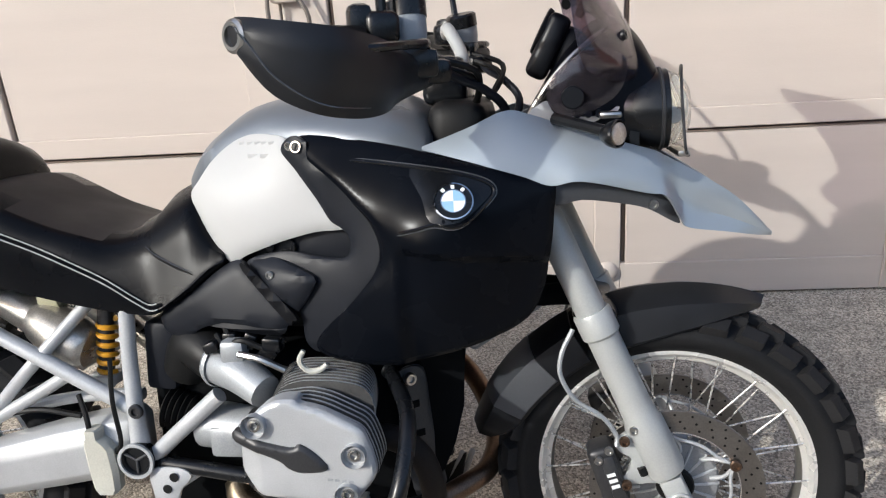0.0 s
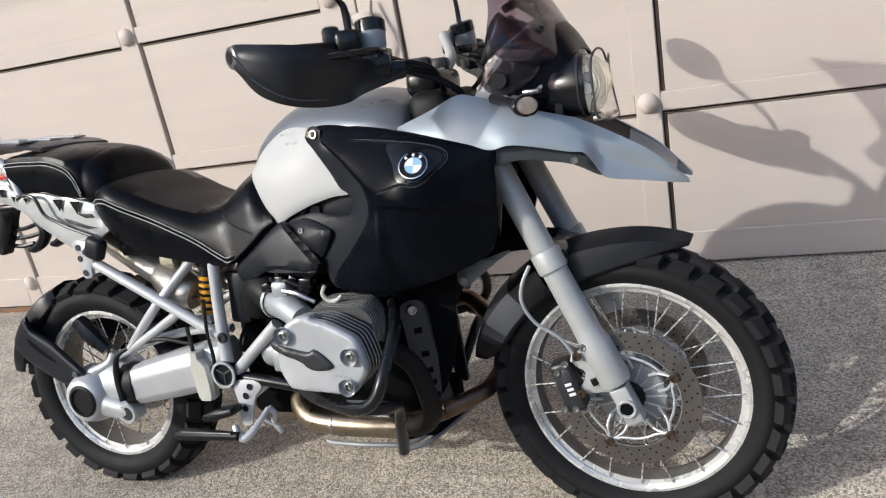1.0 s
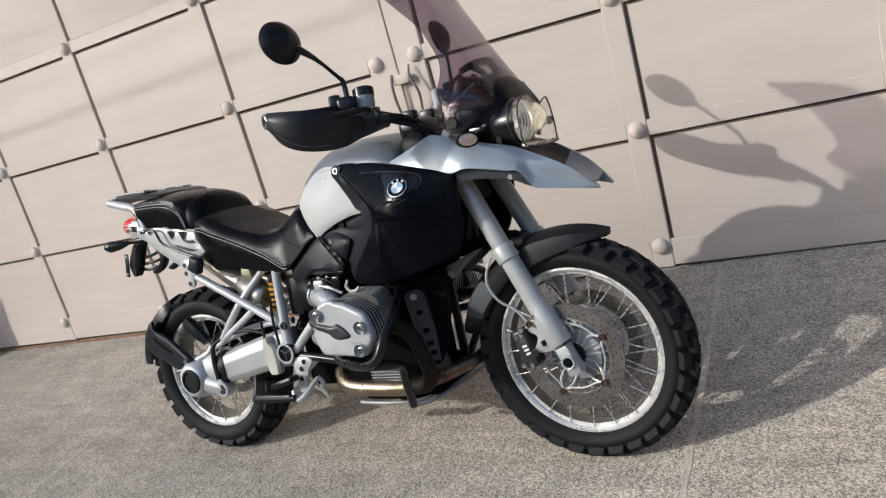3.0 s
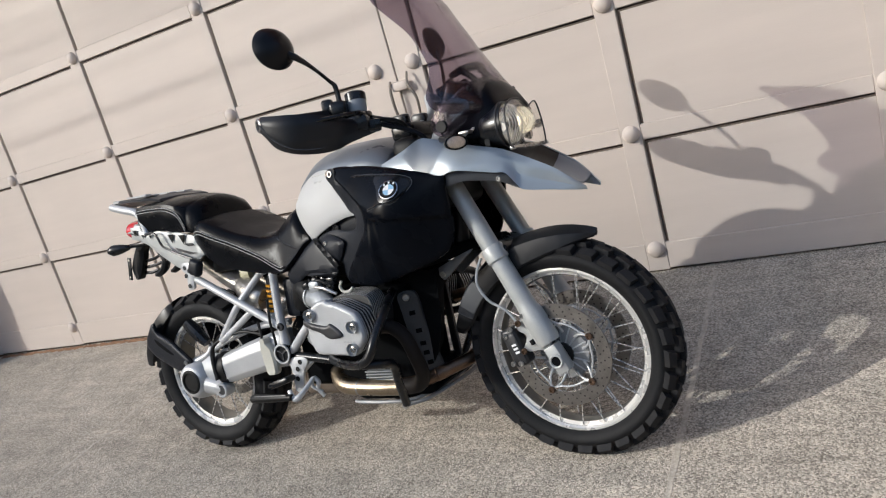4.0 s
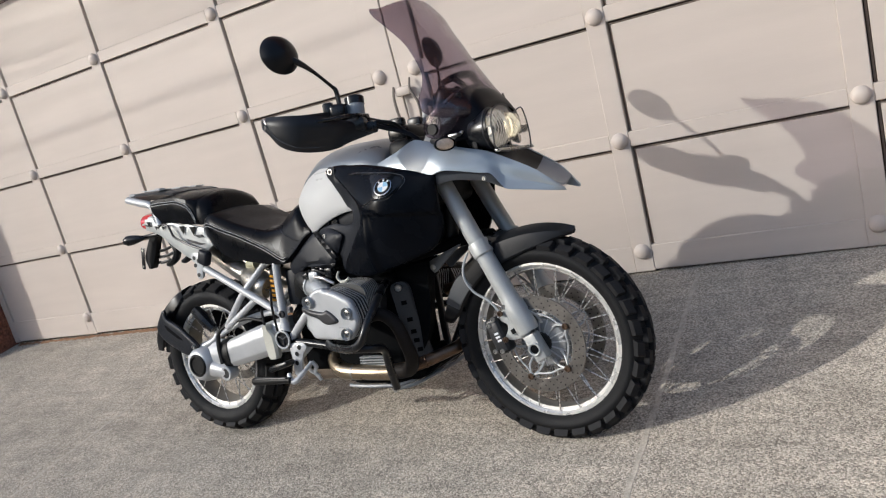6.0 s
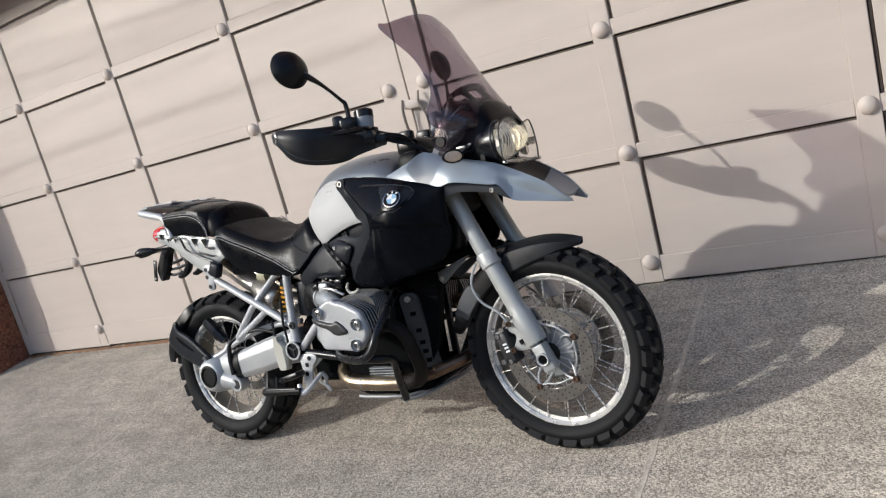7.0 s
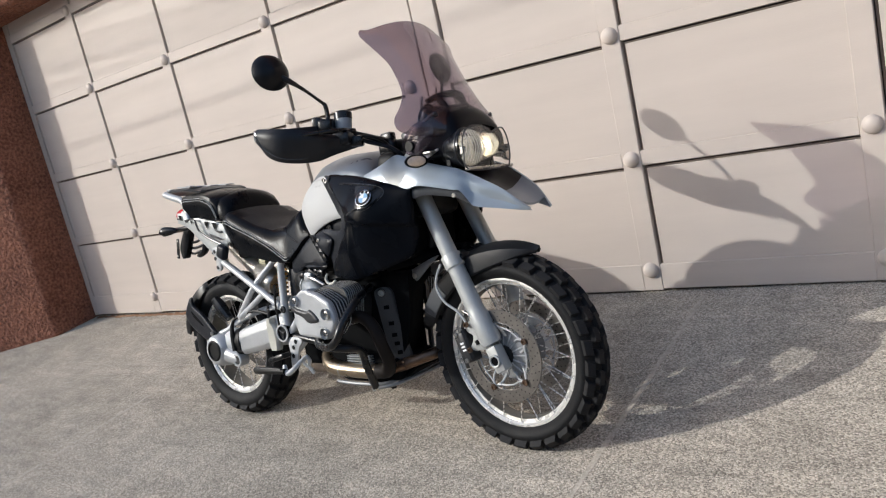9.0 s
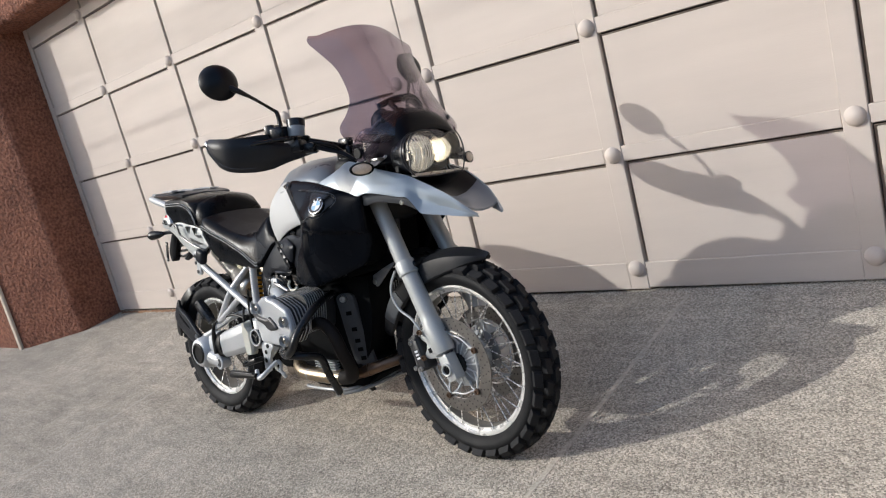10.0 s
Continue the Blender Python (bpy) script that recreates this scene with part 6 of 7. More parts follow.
tube(bm, [(0.188, -0.120, 0.356), (0.172, -0.120, 0.355), (0.160, -0.121, 0.352), (0.146, -0.122, 0.350)], [0.058, 0.062, 0.058, 0.060], 20, smooth=False)
bm.transform(Matrix.Translation((0.165, -0.12, 0.355)) @ Matrix.Diagonal((1, 0.78, 1, 1)) @ Matrix.Translation((-0.165, 0.12, -0.355)))
part("drive_boot", bm, M_RUBBER, bike)
drive = []
for x, y, z, ry, rz in ((0.150, -0.118, 0.352, 0.040, 0.056), (0.090, -0.108, 0.345, 0.046, 0.064), (0.030, -0.097, 0.330, 0.048, 0.074), (-0.030, -0.090, 0.316, 0.048, 0.080), (-0.075, -0.090, 0.314, 0.038, 0.060), (-0.100, -0.090, 0.314, 0.020, 0.030)):
    drive.append([V(x, y + ry * math.cos(a), z + rz * math.sin(a)) for a in (2 * math.pi * k / 24 for k in range(24))])
bm = bmesh.new()
skin(bm, [np_row for np_row in drive])
lathe(bm, [(0.078, 0.06), (0.080, 0.110), (0.074, 0.145), (0.062, 0.170), (0.052, 0.178), (0.040, 0.178)], (0.012, 0, 0.318), (0, -1, 0), 36)
tube(bm, [(0.02, -0.118, 0.310), (0.05, -0.126, 0.303), (0.10, -0.132, 0.290), (0.146, -0.130, 0.279), (0.160, -0.128, 0.276)], [0.050, 0.046, 0.036, 0.031, 0.018], 18)
tube(bm, [(0.02, -0.130, 0.385), (0.08, -0.12, 0.410), (0.10, -0.11, 0.44)], [0.016, 0.012, 0.012], 10)
part("final_drive", bm, M_SILVER, bike, "silver final drive housing", 40)
bm = bmesh.new()
lathe(bm, [(0.047, -0.006), (0.047, 0.004), (0.041, 0.008), (0.037, 0.008), (0.034, 0.002), (1e-5, 0.002)], (0.018, -0.176, 0.319), (0, -1, 0), 32)
part("axle_plug", bm, M_RUBBER, bike, "black hub plug")
bm = bmesh.new()
lathe(bm, [(0.028, -0.04), (0.030, 0.002), (0.027, 0.006), (0.021, 0.006), (0.019, 0.002), (1e-5, 0.002)], (0.150, -0.156, 0.277), (0, -1, 0), 28)
part("drive_pivot", bm, M_SILVER, bike)
bm = bmesh.new()
disc(bm, (0.150, -0.157, 0.277), (0, -1, 0), 0.0185, 0.004)
part("pivot_plug", bm, M_DARKMETAL, bike)
bm = bmesh.new()
tube(bm, [(0.50, -0.09, 0.50), (0.36, -0.10, 0.495), (0.22, -0.105, 0.465), (0.10, -0.105, 0.425)], 0.012, 10)
part("torque_rod", bm, M_FRAME, bike)
bm = bmesh.new()
tube(bm, [(0.400, -0.145, 0.520), (0.425, -0.168, 0.480), (0.430, -0.172, 0.420)], 0.005, 8)
tube(bm, [(0.488, -0.165, 0.600), (0.485, -0.172, 0.520), (0.490, -0.172, 0.440), (0.475, -0.170, 0.415)], 0.0045, 8)
tube(bm, [(0.395, -0.14, 0.475), (0.300, -0.15, 0.490), (0.170, -0.155, 0.455), (0.145, -0.160, 0.400), (0.155, -0.168, 0.320)], [0.006, 0.006, 0.006, 0.009, 0.009], 8)
part("brake_line", bm, M_RUBBER, bike)
bm = bmesh.new()
skin(bm, [[V(x + w * u, -0.170 + 0.016 * v, z) for u, v in ((-1, -0.5), (-0.7, -1), (0.7, -1), (1, -0.5), (1, 0.5), (0.7, 1), (-0.7, 1), (-1, 0.5))] for x, w, z in ((0.452, 0.018, 0.335), (0.452, 0.027, 0.345), (0.450, 0.030, 0.380), (0.446, 0.029, 0.425), (0.440, 0.022, 0.440), (0.438, 0.014, 0.446), (0.437, 0.014, 0.462), (0.437, 0.010, 0.465))])
part("master_cylinder_guard", bm, M_CREAM, bike, "yellowed plastic rear brake fluid reservoir")
bm = bmesh.new()
tube(bm, [(0.10, -0.13, 0.455), (0.06, -0.135, 0.500), (0.02, -0.135, 0.540)], [0.018, 0.026, 0.022], 10)
caliper = part("rear_caliper", bm, M_BLACKMETAL, bike)
for k in range(7):
    bm = bmesh.new()
    block(bm, (0.03 + 0.008 * k, -0.153, 0.532 - 0.009 * k), (0.004, 0.010, 0.022), 0.001, Matrix.Rotation(radians(40), 4, "Y"), 1)
    part("cooling_rib", bm, M_BLACKMETAL, caliper)
hug = arch([116, 121, 129, 140, 152, 164, 172], [0.330, 0.331, 0.334, 0.340, 0.347, 0.352, 0.358], [0.062, 0.080, 0.090, 0.094, 0.094, 0.092, 0.080], [0.03, 0.045, 0.055, 0.06, 0.06, 0.055, 0.04], V(0.0, 0, 0.320), 0.006, 0.7)
part("rear_mudguard", hug, M_BLACK, bike, "black rear wheel hugger", 24)
hug_h = lambda x, z: -0.108 - 0.17 * (x + 0.30)
BLADE = [(-0.205, 0.548), (-0.188, 0.511), (-0.108, 0.478), (-0.053, 0.444), (0.000, 0.410), (0.019, 0.392), (0.002, 0.376), (-0.034, 0.364), (-0.088, 0.356), (-0.156, 0.380), (-0.230, 0.409), (-0.281, 0.449), (-0.280, 0.480), (-0.235, 0.528)]
both_sides("hugger_arm", shell(BLADE, hug_h, 0.010, 0.012, 0.010, 0.006, 3), M_GREYBLACK, bike, "dark grey plastic arm of the hugger")
both_sides("arm_slit", shell([(-0.205, 0.486), (-0.136, 0.452), (-0.083, 0.422), (-0.118, 0.427), (-0.192, 0.462)], lambda x, z: hug_h(x, z) - 0.0006, 0.001, 0.014, 0.002, 0.0004, 3), M_SHADEBLACK, bike)
bm = bmesh.new()
tube(bm, [(x, hug_h(x, z) + 0.0005, z) for x, z in ((-0.205, 0.540), (-0.186, 0.508), (-0.108, 0.475), (-0.053, 0.441), (0.000, 0.407), (0.014, 0.393))], [0.001, 0.0022, 0.0024, 0.0024, 0.0022, 0.001], 6)
both_sides("arm_edge", bm, M_EDGE, bike)
bolt((-0.006, -0.160, 0.392), (0, -1, 0), 0.009, 0.006)
bm = bmesh.new()
tube(bm, [(0.436, -0.075, 0.669), (0.414, -0.075, 0.509)], [0.016, 0.016], 14, smooth=False)
part("rear_shock", bm, M_DARKMETAL, bike)
bm = bmesh.new()
turns = 6.0
pts = []
for k in range(int(turns * 16) + 1):
    t = k / (turns * 16)
    a = 2 * math.pi * turns * t
    c = V(0.432, -0.075, 0.649) + (V(0.418, -0.075, 0.539) - V(0.432, -0.075, 0.649)) * t
    pts.append(c + V(0.004 + 0.0165 * math.cos(a), 0.0165 * math.sin(a), 0))
tube(bm, pts, 0.0055, 8, smooth=False)
part("shock_spring", bm, M_SPRING, bike, "orange coil spring")
bm = bmesh.new()
block(bm, (0.416, -0.075, 0.527), (0.060, 0.056, 0.022), 0.006)
part("spring_seat", bm, M_FRAME, bike)

# -- silencer on the far side --
bm = bmesh.new()
tube(bm, [(0.34, 0.13, 0.585), (0.20, 0.145, 0.640), (0.02, 0.155, 0.710), (-0.18, 0.165, 0.785), (-0.21, 0.166, 0.796)], [0.045, 0.062, 0.066, 0.064, 0.050], 24)
part("silencer", bm, M_STEEL, bike, "brushed steel silencer")
bm = bmesh.new()
tube(bm, [(0.34, 0.13, 0.585), (0.45, 0.11, 0.50), (0.58, 0.07, 0.36), (0.68, 0.0, 0.285)], 0.024, 14)
part("link_pipe", bm, M_STEEL, bike)

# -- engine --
# crankcase and sump are coloured near-black for the shade they stand in
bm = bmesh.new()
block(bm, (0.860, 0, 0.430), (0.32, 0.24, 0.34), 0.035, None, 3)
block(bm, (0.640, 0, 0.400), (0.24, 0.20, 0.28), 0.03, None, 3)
engine = part("crankcase", bm, M_SHADEBLACK, bike, "crankcase in a near-black that stands for engine bay shade")
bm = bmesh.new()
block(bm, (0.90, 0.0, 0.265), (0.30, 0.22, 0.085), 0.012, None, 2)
sump = part("sump", bm, M_SHADEBLACK, bike, "finned cast sump in a near-black that stands for shade")
for k in range(4):
    bm = bmesh.new()
    block(bm, (0.885, -0.122, 0.288 + 0.0095 * k), (0.12, 0.040, 0.0042), 0.001, None, 1)
    part("sump_fin", bm, M_CAST, sump)
perf_h = lambda x, z: -0.0956 - 0.131 * (z - 0.3325) + 0.8 * (x - 1.035 - 0.0924 * (0.549 - z))
strut_edge = [(1.012, 0.556), (1.034, 0.568), (1.056, 0.556), (1.062, 0.500), (1.069, 0.420), (1.079, 0.340), (1.080, 0.302), (1.038, 0.298), (1.026, 0.340), (1.019, 0.420), (1.014, 0.500)]
both_sides("front_strut", shell(strut_edge, perf_h, 0.012, 0.02, 0.008, 0.005, 3), M_HUBDARK, bike, "grey cast perforated engine strut")
for x, z in ((1.041, 0.495), (1.047, 0.435), (1.050, 0.392), (1.053, 0.360), (1.057, 0.327)):
    bm = bmesh.new()
    block(bm, (x, perf_h(x, z) - 0.0002, z), (0.019, 0.0016, 0.014), 0.0004, Matrix.Rotation(radians(38.7), 4, "Z"), 1)
    part("strut_hole", bm, M_SHADEBLACK, bike)
bolt((1.035, -0.126, 0.549), (0.62, -0.78, 0), 0.012, 0.010)
# cover and duct fill the engine front with the same painted shade
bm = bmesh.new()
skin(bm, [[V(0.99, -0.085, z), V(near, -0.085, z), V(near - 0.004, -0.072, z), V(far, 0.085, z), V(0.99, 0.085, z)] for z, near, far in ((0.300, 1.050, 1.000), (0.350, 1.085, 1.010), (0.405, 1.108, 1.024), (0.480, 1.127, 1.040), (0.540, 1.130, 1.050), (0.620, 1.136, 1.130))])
part("engine_cover", bm, M_SHADEBLACK, bike, "black tapering engine front cover")
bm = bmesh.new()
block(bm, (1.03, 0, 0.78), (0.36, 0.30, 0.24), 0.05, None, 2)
part("air_duct", bm, M_SHADEBLACK, bike)
bm = bmesh.new()
block(bm, (0.78, 0, 0.76), (0.24, 0.22, 0.26), 0.04, None, 2)
part("airbox", bm, M_RUBBER, bike)

FACE = [(0.826, 0.443), (0.800, 0.480), (0.803, 0.545), (0.822, 0.570), (0.842, 0.590), (0.868, 0.604), (0.899, 0.606), (0.907, 0.597), (0.938, 0.590), (0.967, 0.576), (1.003, 0.557), (1.015, 0.522), (1.021, 0.493), (1.017, 0.475), (0.978, 0.429), (0.900, 0.436), (0.862, 0.438)]
SHOULDER = [(0.812, 0.500), (0.804, 0.545), (0.822, 0.568), (0.842, 0.588), (0.868, 0.602), (0.898, 0.604), (0.903, 0.594), (0.898, 0.565), (0.870, 0.545), (0.835, 0.505)]
FIN_RIM = [(0.835, 0.446), (0.812, 0.485), (0.815, 0.548), (0.845, 0.588), (0.905, 0.597), (0.938, 0.590), (0.967, 0.576), (1.004, 0.557), (1.017, 0.522), (1.023, 0.493), (1.019, 0.475), (0.978, 0.431), (0.900, 0.438)]
FIN_HEAD = [(0.830, 0.450), (0.815, 0.545), (0.845, 0.588), (0.880, 0.600), (0.940, 0.600), (0.985, 0.592), (1.001, 0.570), (1.002, 0.530), (0.985, 0.455), (0.920, 0.440)]


def rounded(outline, r=0.010, n=4):
    """The outline with its corners rounded off."""
    out, k = [], len(outline)
    for i in range(k):
        p, a, b = (np.array(outline[j % k], float) for j in (i, i - 1, i + 1))
        da, db = a - p, b - p
        s, e = p + da * min(r / np.linalg.norm(da), 0.45), p + db * min(r / np.linalg.norm(db), 0.45)
        out += [tuple((1 - t) ** 2 * s + 2 * t * (1 - t) * p + t * t * e) for t in (j / n for j in range(n + 1))]
    return out


def scaled(outline, k, dx=0.0, dz=0.0, c=(0.905, 0.512)):
    return [(c[0] + (x - c[0]) * k + dx, c[1] + (z - c[1]) * k + dz) for x, z in outline]


cover_y = lambda x, z: -0.352 + 0.35 * max(0.0, 0.835 - x)


def slab(outline, y0, y1):
    """A plate with the cover's outline between two depths behind the cover's face."""
    b = bmesh.new()
    skin(b, [[V(p[0], cover_y(p[0], 0.5) + y, p[1]) for p in outline] for y in (y0, y1)])
    return b


bm = slab(rounded(scaled(FIN_RIM, 0.90), 0.014), 0.010, 0.088)
join(bm, slab(rounded(scaled(FIN_HEAD, 0.84, -0.010, -0.010), 0.016), 0.088, 0.26))
heads = both_sides("cylinder", bm, M_DARKMETAL, engine, "grey finned cylinder barrel", 40)
for k in range(14):
    near = k < 5
    y = 0.0175 + 0.0145 * k if near else 0.092 + 0.0112 * (k - 5)
    rim_line = rounded(scaled(FIN_RIM, 1.0 - 0.003 * k), 0.014) if near else rounded(scaled(FIN_HEAD, 1.0, -0.0020 * (k - 5), 0.0006 * (k - 5)), 0.018)
    bm = slab(rim_line, y, y + (0.0050 if near else 0.0040))
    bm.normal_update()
    # fin flanks take the darker material, their rims the silver one
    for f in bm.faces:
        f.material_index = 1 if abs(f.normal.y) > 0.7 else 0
    other = flipped(bm)
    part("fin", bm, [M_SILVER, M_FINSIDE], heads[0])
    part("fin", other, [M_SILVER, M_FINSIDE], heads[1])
cov = both_sides("rocker_cover", shell(rounded(FACE, 0.012), cover_y, 0.014, 0.0050, 0.0075, 0.007, 3, False), M_SILVER, engine, "smooth silver rocker cover")
both_sides("cover_shoulder", shell(rounded(SHOULDER, 0.012), lambda x, z: cover_y(x, z) + 0.004, 0.034, 0.02, 0.006, 0.004, 3, False), M_SILVER, engine)
plug_outline = [(0.792, 0.547), (0.804, 0.550), (0.830, 0.542), (0.888, 0.529), (0.905, 0.535), (0.930, 0.518), (0.946, 0.494), (0.907, 0.487), (0.884, 0.494), (0.872, 0.505), (0.844, 0.517), (0.796, 0.531)]
plugs = shell(plug_outline, lambda x, z: cover_y(x, z) - 0.008, 0.014, 0.0045, 0.007, 0.005, 3)
pl2 = flipped(plugs)
part("plug_cover", plugs, M_DARKMETAL, cov[0], "dark grey spark plug cover")
part("plug_cover", pl2, M_DARKMETAL, cov[1], "dark grey spark plug cover")
for c, M4 in zip(cov, (Matrix(), FLIP)):
    for x, z in ((0.990, 0.520), (0.975, 0.453), (0.836, 0.566)):
        bm = bmesh.new()
        h = cover_y(x, z)
        lathe(bm, [(0.019, 0.012), (0.0185, -0.002), (0.0150, -0.004), (0.012, 0.003), (1e-5, 0.003)], (x, h, z), (0, -1, 0), 24)
        bm.transform(M4)
        part("bolt_boss", bm, M_SILVER, c)
        bm = bmesh.new()
        lathe(bm, [(0.0105, -0.002), (0.0100, 0.007), (0.006, 0.008), (0.005, 0.003), (1e-5, 0.003)], (x, h, z), (0, -1, 0), 20)
        bm.transform(M4)
        part("cover_bolt", bm, M_STEEL, c)
bm = bmesh.new()
for k in range(4):
    block(bm, (0.948 + 0.011 * k, cover_y(0.95 + 0.011 * k, 0.475) - 0.0004, 0.4755 - 0.001 * k), (0.007, 0.001, 0.004), 0.0002, None, 1)
part("cover_marking", bm, M_CAST, cov[0], "small embossed mark reduced to bars")

# throttle bodies, intake, airbox
bm = bmesh.new()
tube(bm, [(0.690, -0.150, 0.590), (0.745, -0.185, 0.583), (0.800, -0.215, 0.560)], [0.040, 0.036, 0.030], 20)
lathe(bm, [(0.043, -0.006), (0.045, 0.0), (0.043, 0.006)], (0.700, -0.157, 0.590), (0.85, -0.5, -0.1), 24)
block(bm, (0.742, -0.190, 0.625), (0.045, 0.035, 0.045), 0.010, None, 2)
both_sides("throttle_body", bm, M_CAST, bike, "cast throttle body")
bm = bmesh.new()
tube(bm, [(0.600, -0.095, 0.560), (0.640, -0.120, 0.612), (0.690, -0.148, 0.592)], [0.046, 0.048, 0.043], 18)
both_sides("intake_elbow", bm, M_RUBBER, bike)
bm = bmesh.new()
for k, (x, z, s) in enumerate(((0.73, 0.638, 0.018), (0.768, 0.640, 0.016), (0.80, 0.618, 0.02), (0.70, 0.632, 0.014), (0.815, 0.640, 0.018))):
    block(bm, (x, -0.170 - 0.006 * k, z), (s * 1.4, s * 1.6, s * 1.8), 0.004, Matrix.Rotation(0.4 * k, 4, "Y"))
both_sides("connector", bm, M_BLACKMETAL, bike)
bm = bmesh.new()
tube(bm, [(0.705, -0.175, 0.650), (0.725, -0.190, 0.632), (0.760, -0.200, 0.648), (0.80, -0.195, 0.632), (0.835, -0.19, 0.645)], 0.0055, 8)
tube(bm, [(0.72, -0.17, 0.665), (0.738, -0.185, 0.62), (0.742, -0.186, 0.60)], 0.006, 8)
both_sides("wiring", bm, M_RUBBER, bike)
bm = bmesh.new()
tube(bm, [(0.76, -0.215, 0.628), (0.80, -0.222, 0.622), (0.84, -0.215, 0.600)], 0.006, 8)
both_sides("fuel_rail", bm, M_STEEL, bike)
bm = bmesh.new()
tube(bm, [(0.880, -0.228, 0.640), (0.872, -0.230, 0.622), (0.884, -0.230, 0.606), (0.905, -0.229, 0.606), (0.918, -0.227, 0.616)], [0.004, 0.005, 0.005, 0.005, 0.004], 8)
both_sides("cable_clip", bm, M_CREAM, bike, "pale plastic cable clip")
bm = bmesh.new()
block(bm, (0.565, -0.095, 0.590), (0.062, 0.07, 0.135), 0.012, Matrix.Rotation(radians(4), 4, "Y"), 2)
both_sides("battery_cover", bm, M_GREYBLACK, bike)
bm = bmesh.new()
for k in range(5):
    lathe(bm, [(0.034, -0.005), (0.042, 0.0), (0.034, 0.005)], (0.565 + 0.011 * k, -0.115, 0.485 - 0.004 * k), (1, 0, -0.3), 24)
part("shaft_bellows", bm, M_RUBBER, bike)
bm = bmesh.new()
tube(bm, [(0.640, -0.120, 0.455), (0.740, -0.140, 0.452)], [0.045, 0.042], 18, smooth=False)
block(bm, (0.700, -0.160, 0.440), (0.07, 0.03, 0.06), 0.010)
block(bm, (0.745, -0.165, 0.470), (0.04, 0.04, 0.02), 0.005)
part("starter_cover", bm, M_CAST, engine)
bm = bmesh.new()
tube(bm, [(0.30, -0.06, 0.690), (0.34, -0.06, 0.690)], [0.024, 0.024], 14, smooth=False)
part("reservoir_cap_small", bm, M_OLIVE, bike, "small olive plastic cap below the seat")
bm = bmesh.new()
block(bm, (0.335, 0, 0.735), (0.30, 0.20, 0.05), 0.012, None, 2)
block(bm, (0.10, 0, 0.835), (0.38, 0.22, 0.05), 0.012, None, 2)
part("under_seat_tray", bm, M_RUBBER, bike)

# -- exhaust --
bm = bmesh.new()
tube(bm, [(0.672, -0.090, 0.318), (0.690, -0.112, 0.292), (0.735, -0.135, 0.272), (0.800, -0.142, 0.266), (0.890, -0.140, 0.262), (0.965, -0.130, 0.260)], [0.026, 0.029, 0.030, 0.0275, 0.027, 0.028], 20)
part("collector_pipe", bm, M_GOLD, bike, "gold-tinted stainless exhaust collector")
bm = bmesh.new()
lathe(bm, [(0.0285, -0.004), (0.0295, 0), (0.0285, 0.004)], (0.795, -0.142, 0.266), (1, 0, -0.03), 24)
part("pipe_seam", bm, M_STEEL, bike)
bm = bmesh.new()
tube(bm, [(0.960, -0.225, 0.480), (1.020, -0.222, 0.482), (1.066, -0.218, 0.446), (1.082, -0.205, 0.380), (1.072, -0.172, 0.315), (1.030, -0.140, 0.272), (0.965, -0.130, 0.260)], [0.022, 0.022, 0.022, 0.022, 0.023, 0.026, 0.027], 16)
part("header_pipe", bm, M_HEADER, bike, "heat-browned exhaust header")
bm = bmesh.new()
tube(bm, [(0.995, 0.235, 0.470), (1.050, 0.235, 0.470), (1.125, 0.19, 0.410), (1.170, 0.09, 0.345), (1.162, -0.002, 0.314), (1.120, -0.050, 0.298), (1.045, -0.095, 0.276), (0.965, -0.122, 0.262)], [0.022, 0.022, 0.022, 0.022, 0.021, 0.021, 0.022, 0.025], 16)
lathe(bm, [(0.0215, -0.004), (0.0245, 0), (0.0215, 0.004)], (1.066, -0.083, 0.282), (0.85, 0.50, 0.18), 20)
part("header_pipe", bm, M_BRONZEL, bike, "heat-browned exhaust header")
bm = bmesh.new()
tube(bm, [(0.770, -0.150, 0.222), (0.800, -0.152, 0.219), (0.905, -0.150, 0.217), (0.990, -0.12, 0.216), (1.060, 0.0, 0.235), (1.090, 0.14, 0.265)], 0.0065, 8)
tube(bm, [(0.975, -0.146, 0.205), (1.03, -0.10, 0.212), (1.09, 0.06, 0.235), (1.11, 0.16, 0.26)], 0.0065, 8)
part("sump_guard", bm, M_HUB, bike, "grey metal bars of the sump guard")
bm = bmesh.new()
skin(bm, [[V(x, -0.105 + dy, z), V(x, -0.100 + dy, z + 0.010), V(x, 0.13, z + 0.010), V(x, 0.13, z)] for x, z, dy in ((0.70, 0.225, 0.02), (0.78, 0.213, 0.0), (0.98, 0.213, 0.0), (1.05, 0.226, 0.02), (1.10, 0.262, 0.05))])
part("bash_plate", bm, M_SHADEBLACK, bike, "black plate below the engine")
bm = bmesh.new()
block(bm, (0.590, 0.072, 0.252), (0.32, 0.18, 0.105), 0.022, None, 3)
tube(bm, [(0.66, -0.06, 0.282), (0.70, -0.085, 0.286), (0.735, -0.11, 0.272)], [0.030, 0.028, 0.026], 14)
part("pre_silencer", bm, M_PRESIL, bike, "brown-stained steel silencer box under the gearbox")

# -- crash bar, pegs, pedal, stand --
bm = bmesh.new()
tube(bm, [(0.735, -0.165, 0.395), (0.775, -0.225, 0.392), (0.870, -0.300, 0.396), (0.985, -0.362, 0.406), (1.040, -0.374, 0.432), (1.062, -0.352, 0.488), (1.058, -0.272, 0.550), (1.006, -0.150, 0.576)], 0.0135, 14)
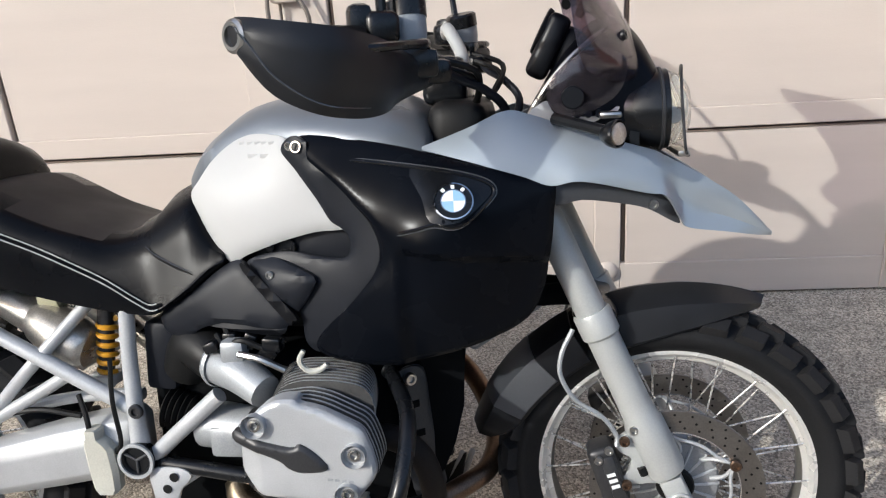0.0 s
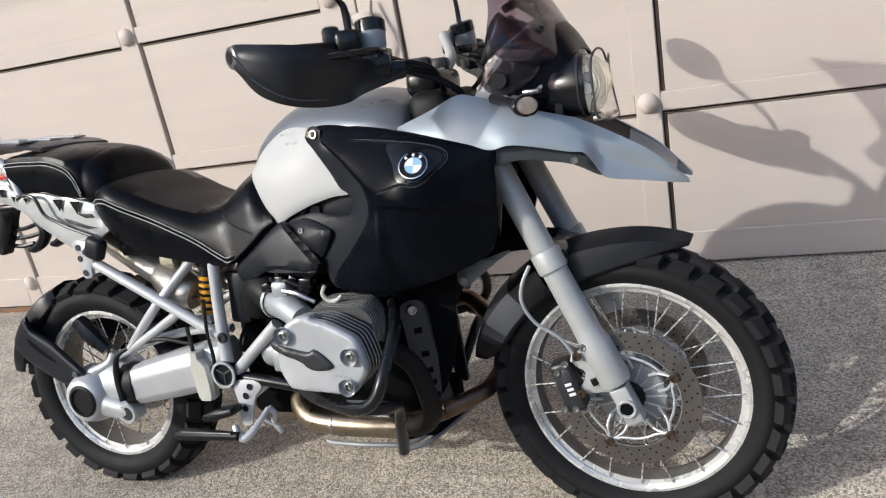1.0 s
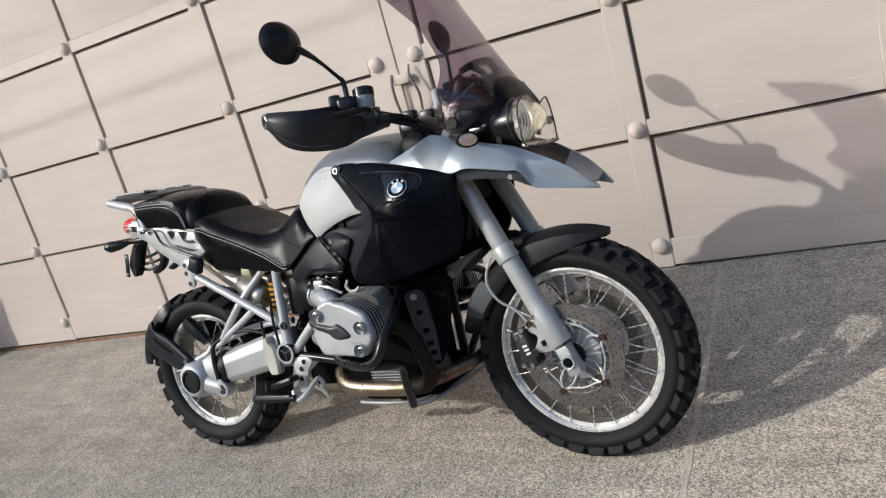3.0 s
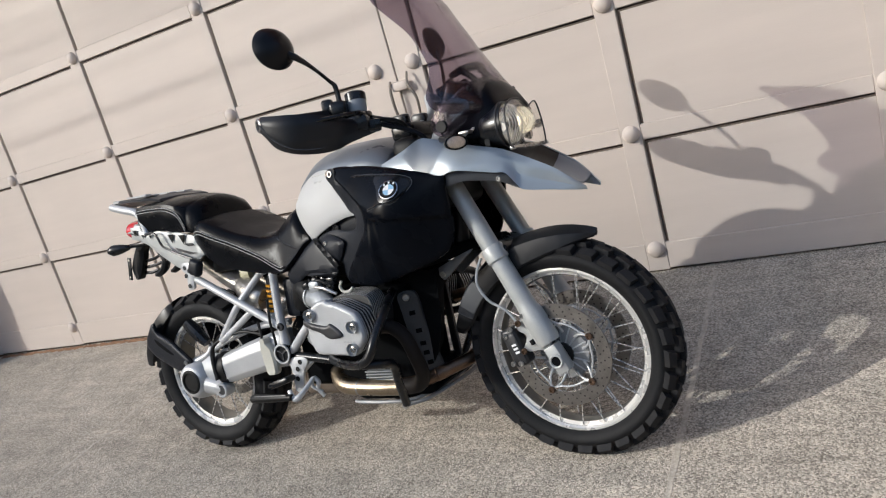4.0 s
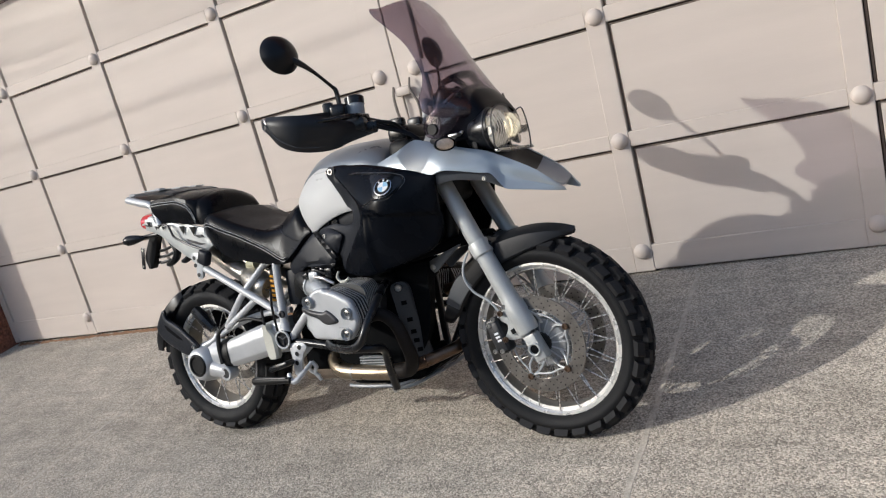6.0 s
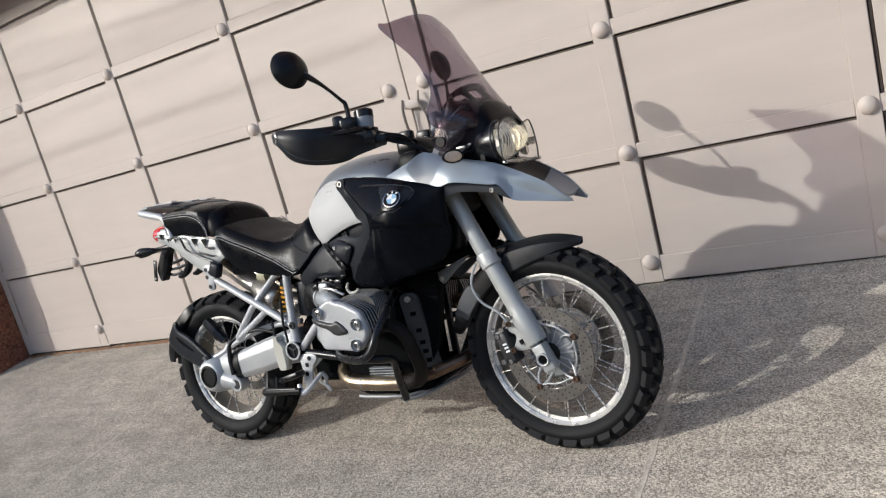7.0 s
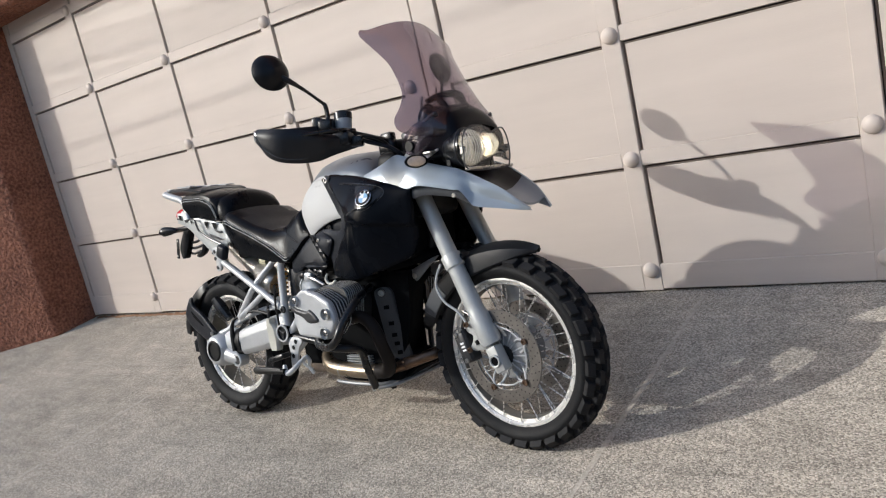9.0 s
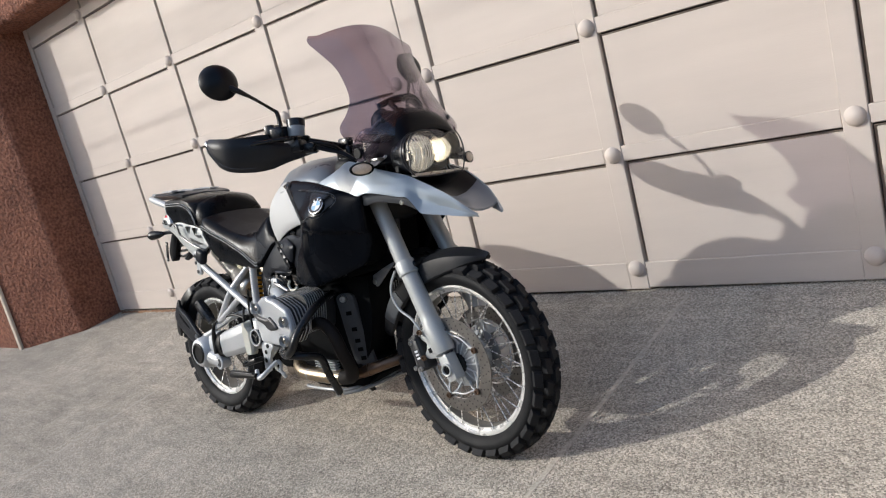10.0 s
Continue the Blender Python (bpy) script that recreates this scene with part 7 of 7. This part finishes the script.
tube(bm, [(0.990, -0.364, 0.406), (1.040, -0.330, 0.396), (1.040, -0.268, 0.374), (1.018, -0.228, 0.305), (0.988, -0.172, 0.218)], 0.0135, 14)
both_sides("crash_bar", bm, M_BLACKMETAL, bike, "satin black tubular crash bar")
for x, y, z in ((1.004, -0.150, 0.574), (0.986, -0.170, 0.213)):
    bm = bmesh.new()
    disc(bm, (x, y, z), (0, -1, 0), 0.011, 0.012)
    both_sides("bar_bolt", bm, M_STEEL, bike)
bm = bmesh.new()
tube(bm, [(0.395, -0.246, 0.270), (0.402, -0.246, 0.270), (0.480, -0.248, 0.272), (0.585, -0.250, 0.274)], [0.012, 0.0155, 0.0145, 0.011], 12, smooth=False)
pegs = both_sides("foot_peg", bm, M_RUBBER, bike)
bm = bmesh.new()
tube(bm, [(0.42, -0.257, 0.282), (0.57, -0.259, 0.284)], [0.003, 0.003], 8, smooth=False)
part("peg_edge", bm, M_DARKMETAL, pegs[0])
peg_h = lambda x, z: -0.186
both_sides("peg_plate", shell([(0.545, 0.385), (0.600, 0.392), (0.625, 0.376), (0.600, 0.345), (0.585, 0.300), (0.575, 0.272), (0.545, 0.275), (0.548, 0.330)], peg_h, 0.010, 0.02, 0.008, 0.005, 3), M_FRAME, bike)
for x, z in ((0.594, 0.376), (0.578, 0.352), (0.570, 0.318)):
    bm = bmesh.new()
    disc(bm, (x, -0.1865, z), (0, -1, 0), 0.009, 0.0012, 0.0004, 14)
    part("plate_hole", bm, M_RUBBER, bike)
bm = bmesh.new()
block(bm, (0.520, -0.215, 0.318), (0.100, 0.05, 0.022), 0.009, Matrix.Rotation(radians(-14), 4, "Y"))
part("heel_guard", bm, M_BLACKMETAL, bike)
bm = bmesh.new()
tube(bm, [(0.565, -0.232, 0.292), (0.578, -0.240, 0.272), (0.596, -0.240, 0.266), (0.618, -0.222, 0.285), (0.634, -0.180, 0.318)], [0.008, 0.010, 0.011, 0.009, 0.007], 10)
tube(bm, [(0.634, -0.178, 0.320), (0.645, -0.172, 0.300), (0.636, -0.170, 0.276), (0.648, -0.160, 0.246)], [0.007, 0.008, 0.007, 0.007], 8)
tube(bm, [(0.634, -0.178, 0.318), (0.620, -0.180, 0.290), (0.648, -0.164, 0.262)], [0.006, 0.006, 0.006], 8)
part("brake_pedal", bm, M_FRAME, bike, "silver rear brake pedal")
bm = bmesh.new()
tube(bm, [(0.62, 0.155, 0.275), (0.64, 0.225, 0.13), (0.650, 0.275, 0.050)], [0.013, 0.013, 0.012], 10)
block(bm, (0.652, 0.285, 0.048), (0.06, 0.05, 0.008), 0.003, Matrix.Rotation(radians(-14), 4, "X"))
part("side_stand", bm, M_BLACKMETAL, bike, "black side stand")

bm = bmesh.new()
tube(bm, [(0.08, -0.030, 0.755), (0.20, -0.048, 0.690), (0.285, -0.062, 0.645), (0.300, -0.066, 0.638), (0.35, -0.078, 0.612), (0.395, -0.086, 0.592), (0.402, -0.087, 0.589)], [0.034, 0.037, 0.038, 0.046, 0.052, 0.044, 0.030], 24)
part("exhaust_heat_shield", bm, M_SHIELD, bike, "silver heat shield under the seat")

# ---- overhead cables across the street: they only show by their soft shadows on the door ----
CABLES = ((-3.38, 1.485, -1.09, 1.515, 0.0040), (-2.44, 1.895, -1.16, 1.850, 0.0055), (-3.43, 2.020, -2.48, 1.957, 0.0060), (-3.35, 2.134, -2.59, 2.086, 0.0050), (-3.26, 2.280, -2.57, 2.250, 0.0035), (-3.40, 2.202, -2.59, 2.126, 0.0050),
          (-3.34, 2.075, -2.57, 2.030, 0.0040), (-2.49, 1.995, -1.60, 1.955, 0.0035), (-2.42, 1.728, -1.19, 1.750, 0.0035), (-2.20, 1.520, -0.75, 1.547, 0.0030))
for x0, z0, x1, z1, r in CABLES:
    a, b = V(x0, 2.48, z0) - SUN_WAY * 5, V(x1, 2.48, z1) - SUN_WAY * 5
    d = (b - a).normalized()
    bm = bmesh.new()
    tube(bm, [a - d * 30, (a + b) / 2, a + d * 30], r * 1.3, 8, smooth=False)
    tagged(part("overhead_cable", bm, M_RUBBER), "black overhead cable strung high above the driveway", "cable", "overhead cables", "structure")
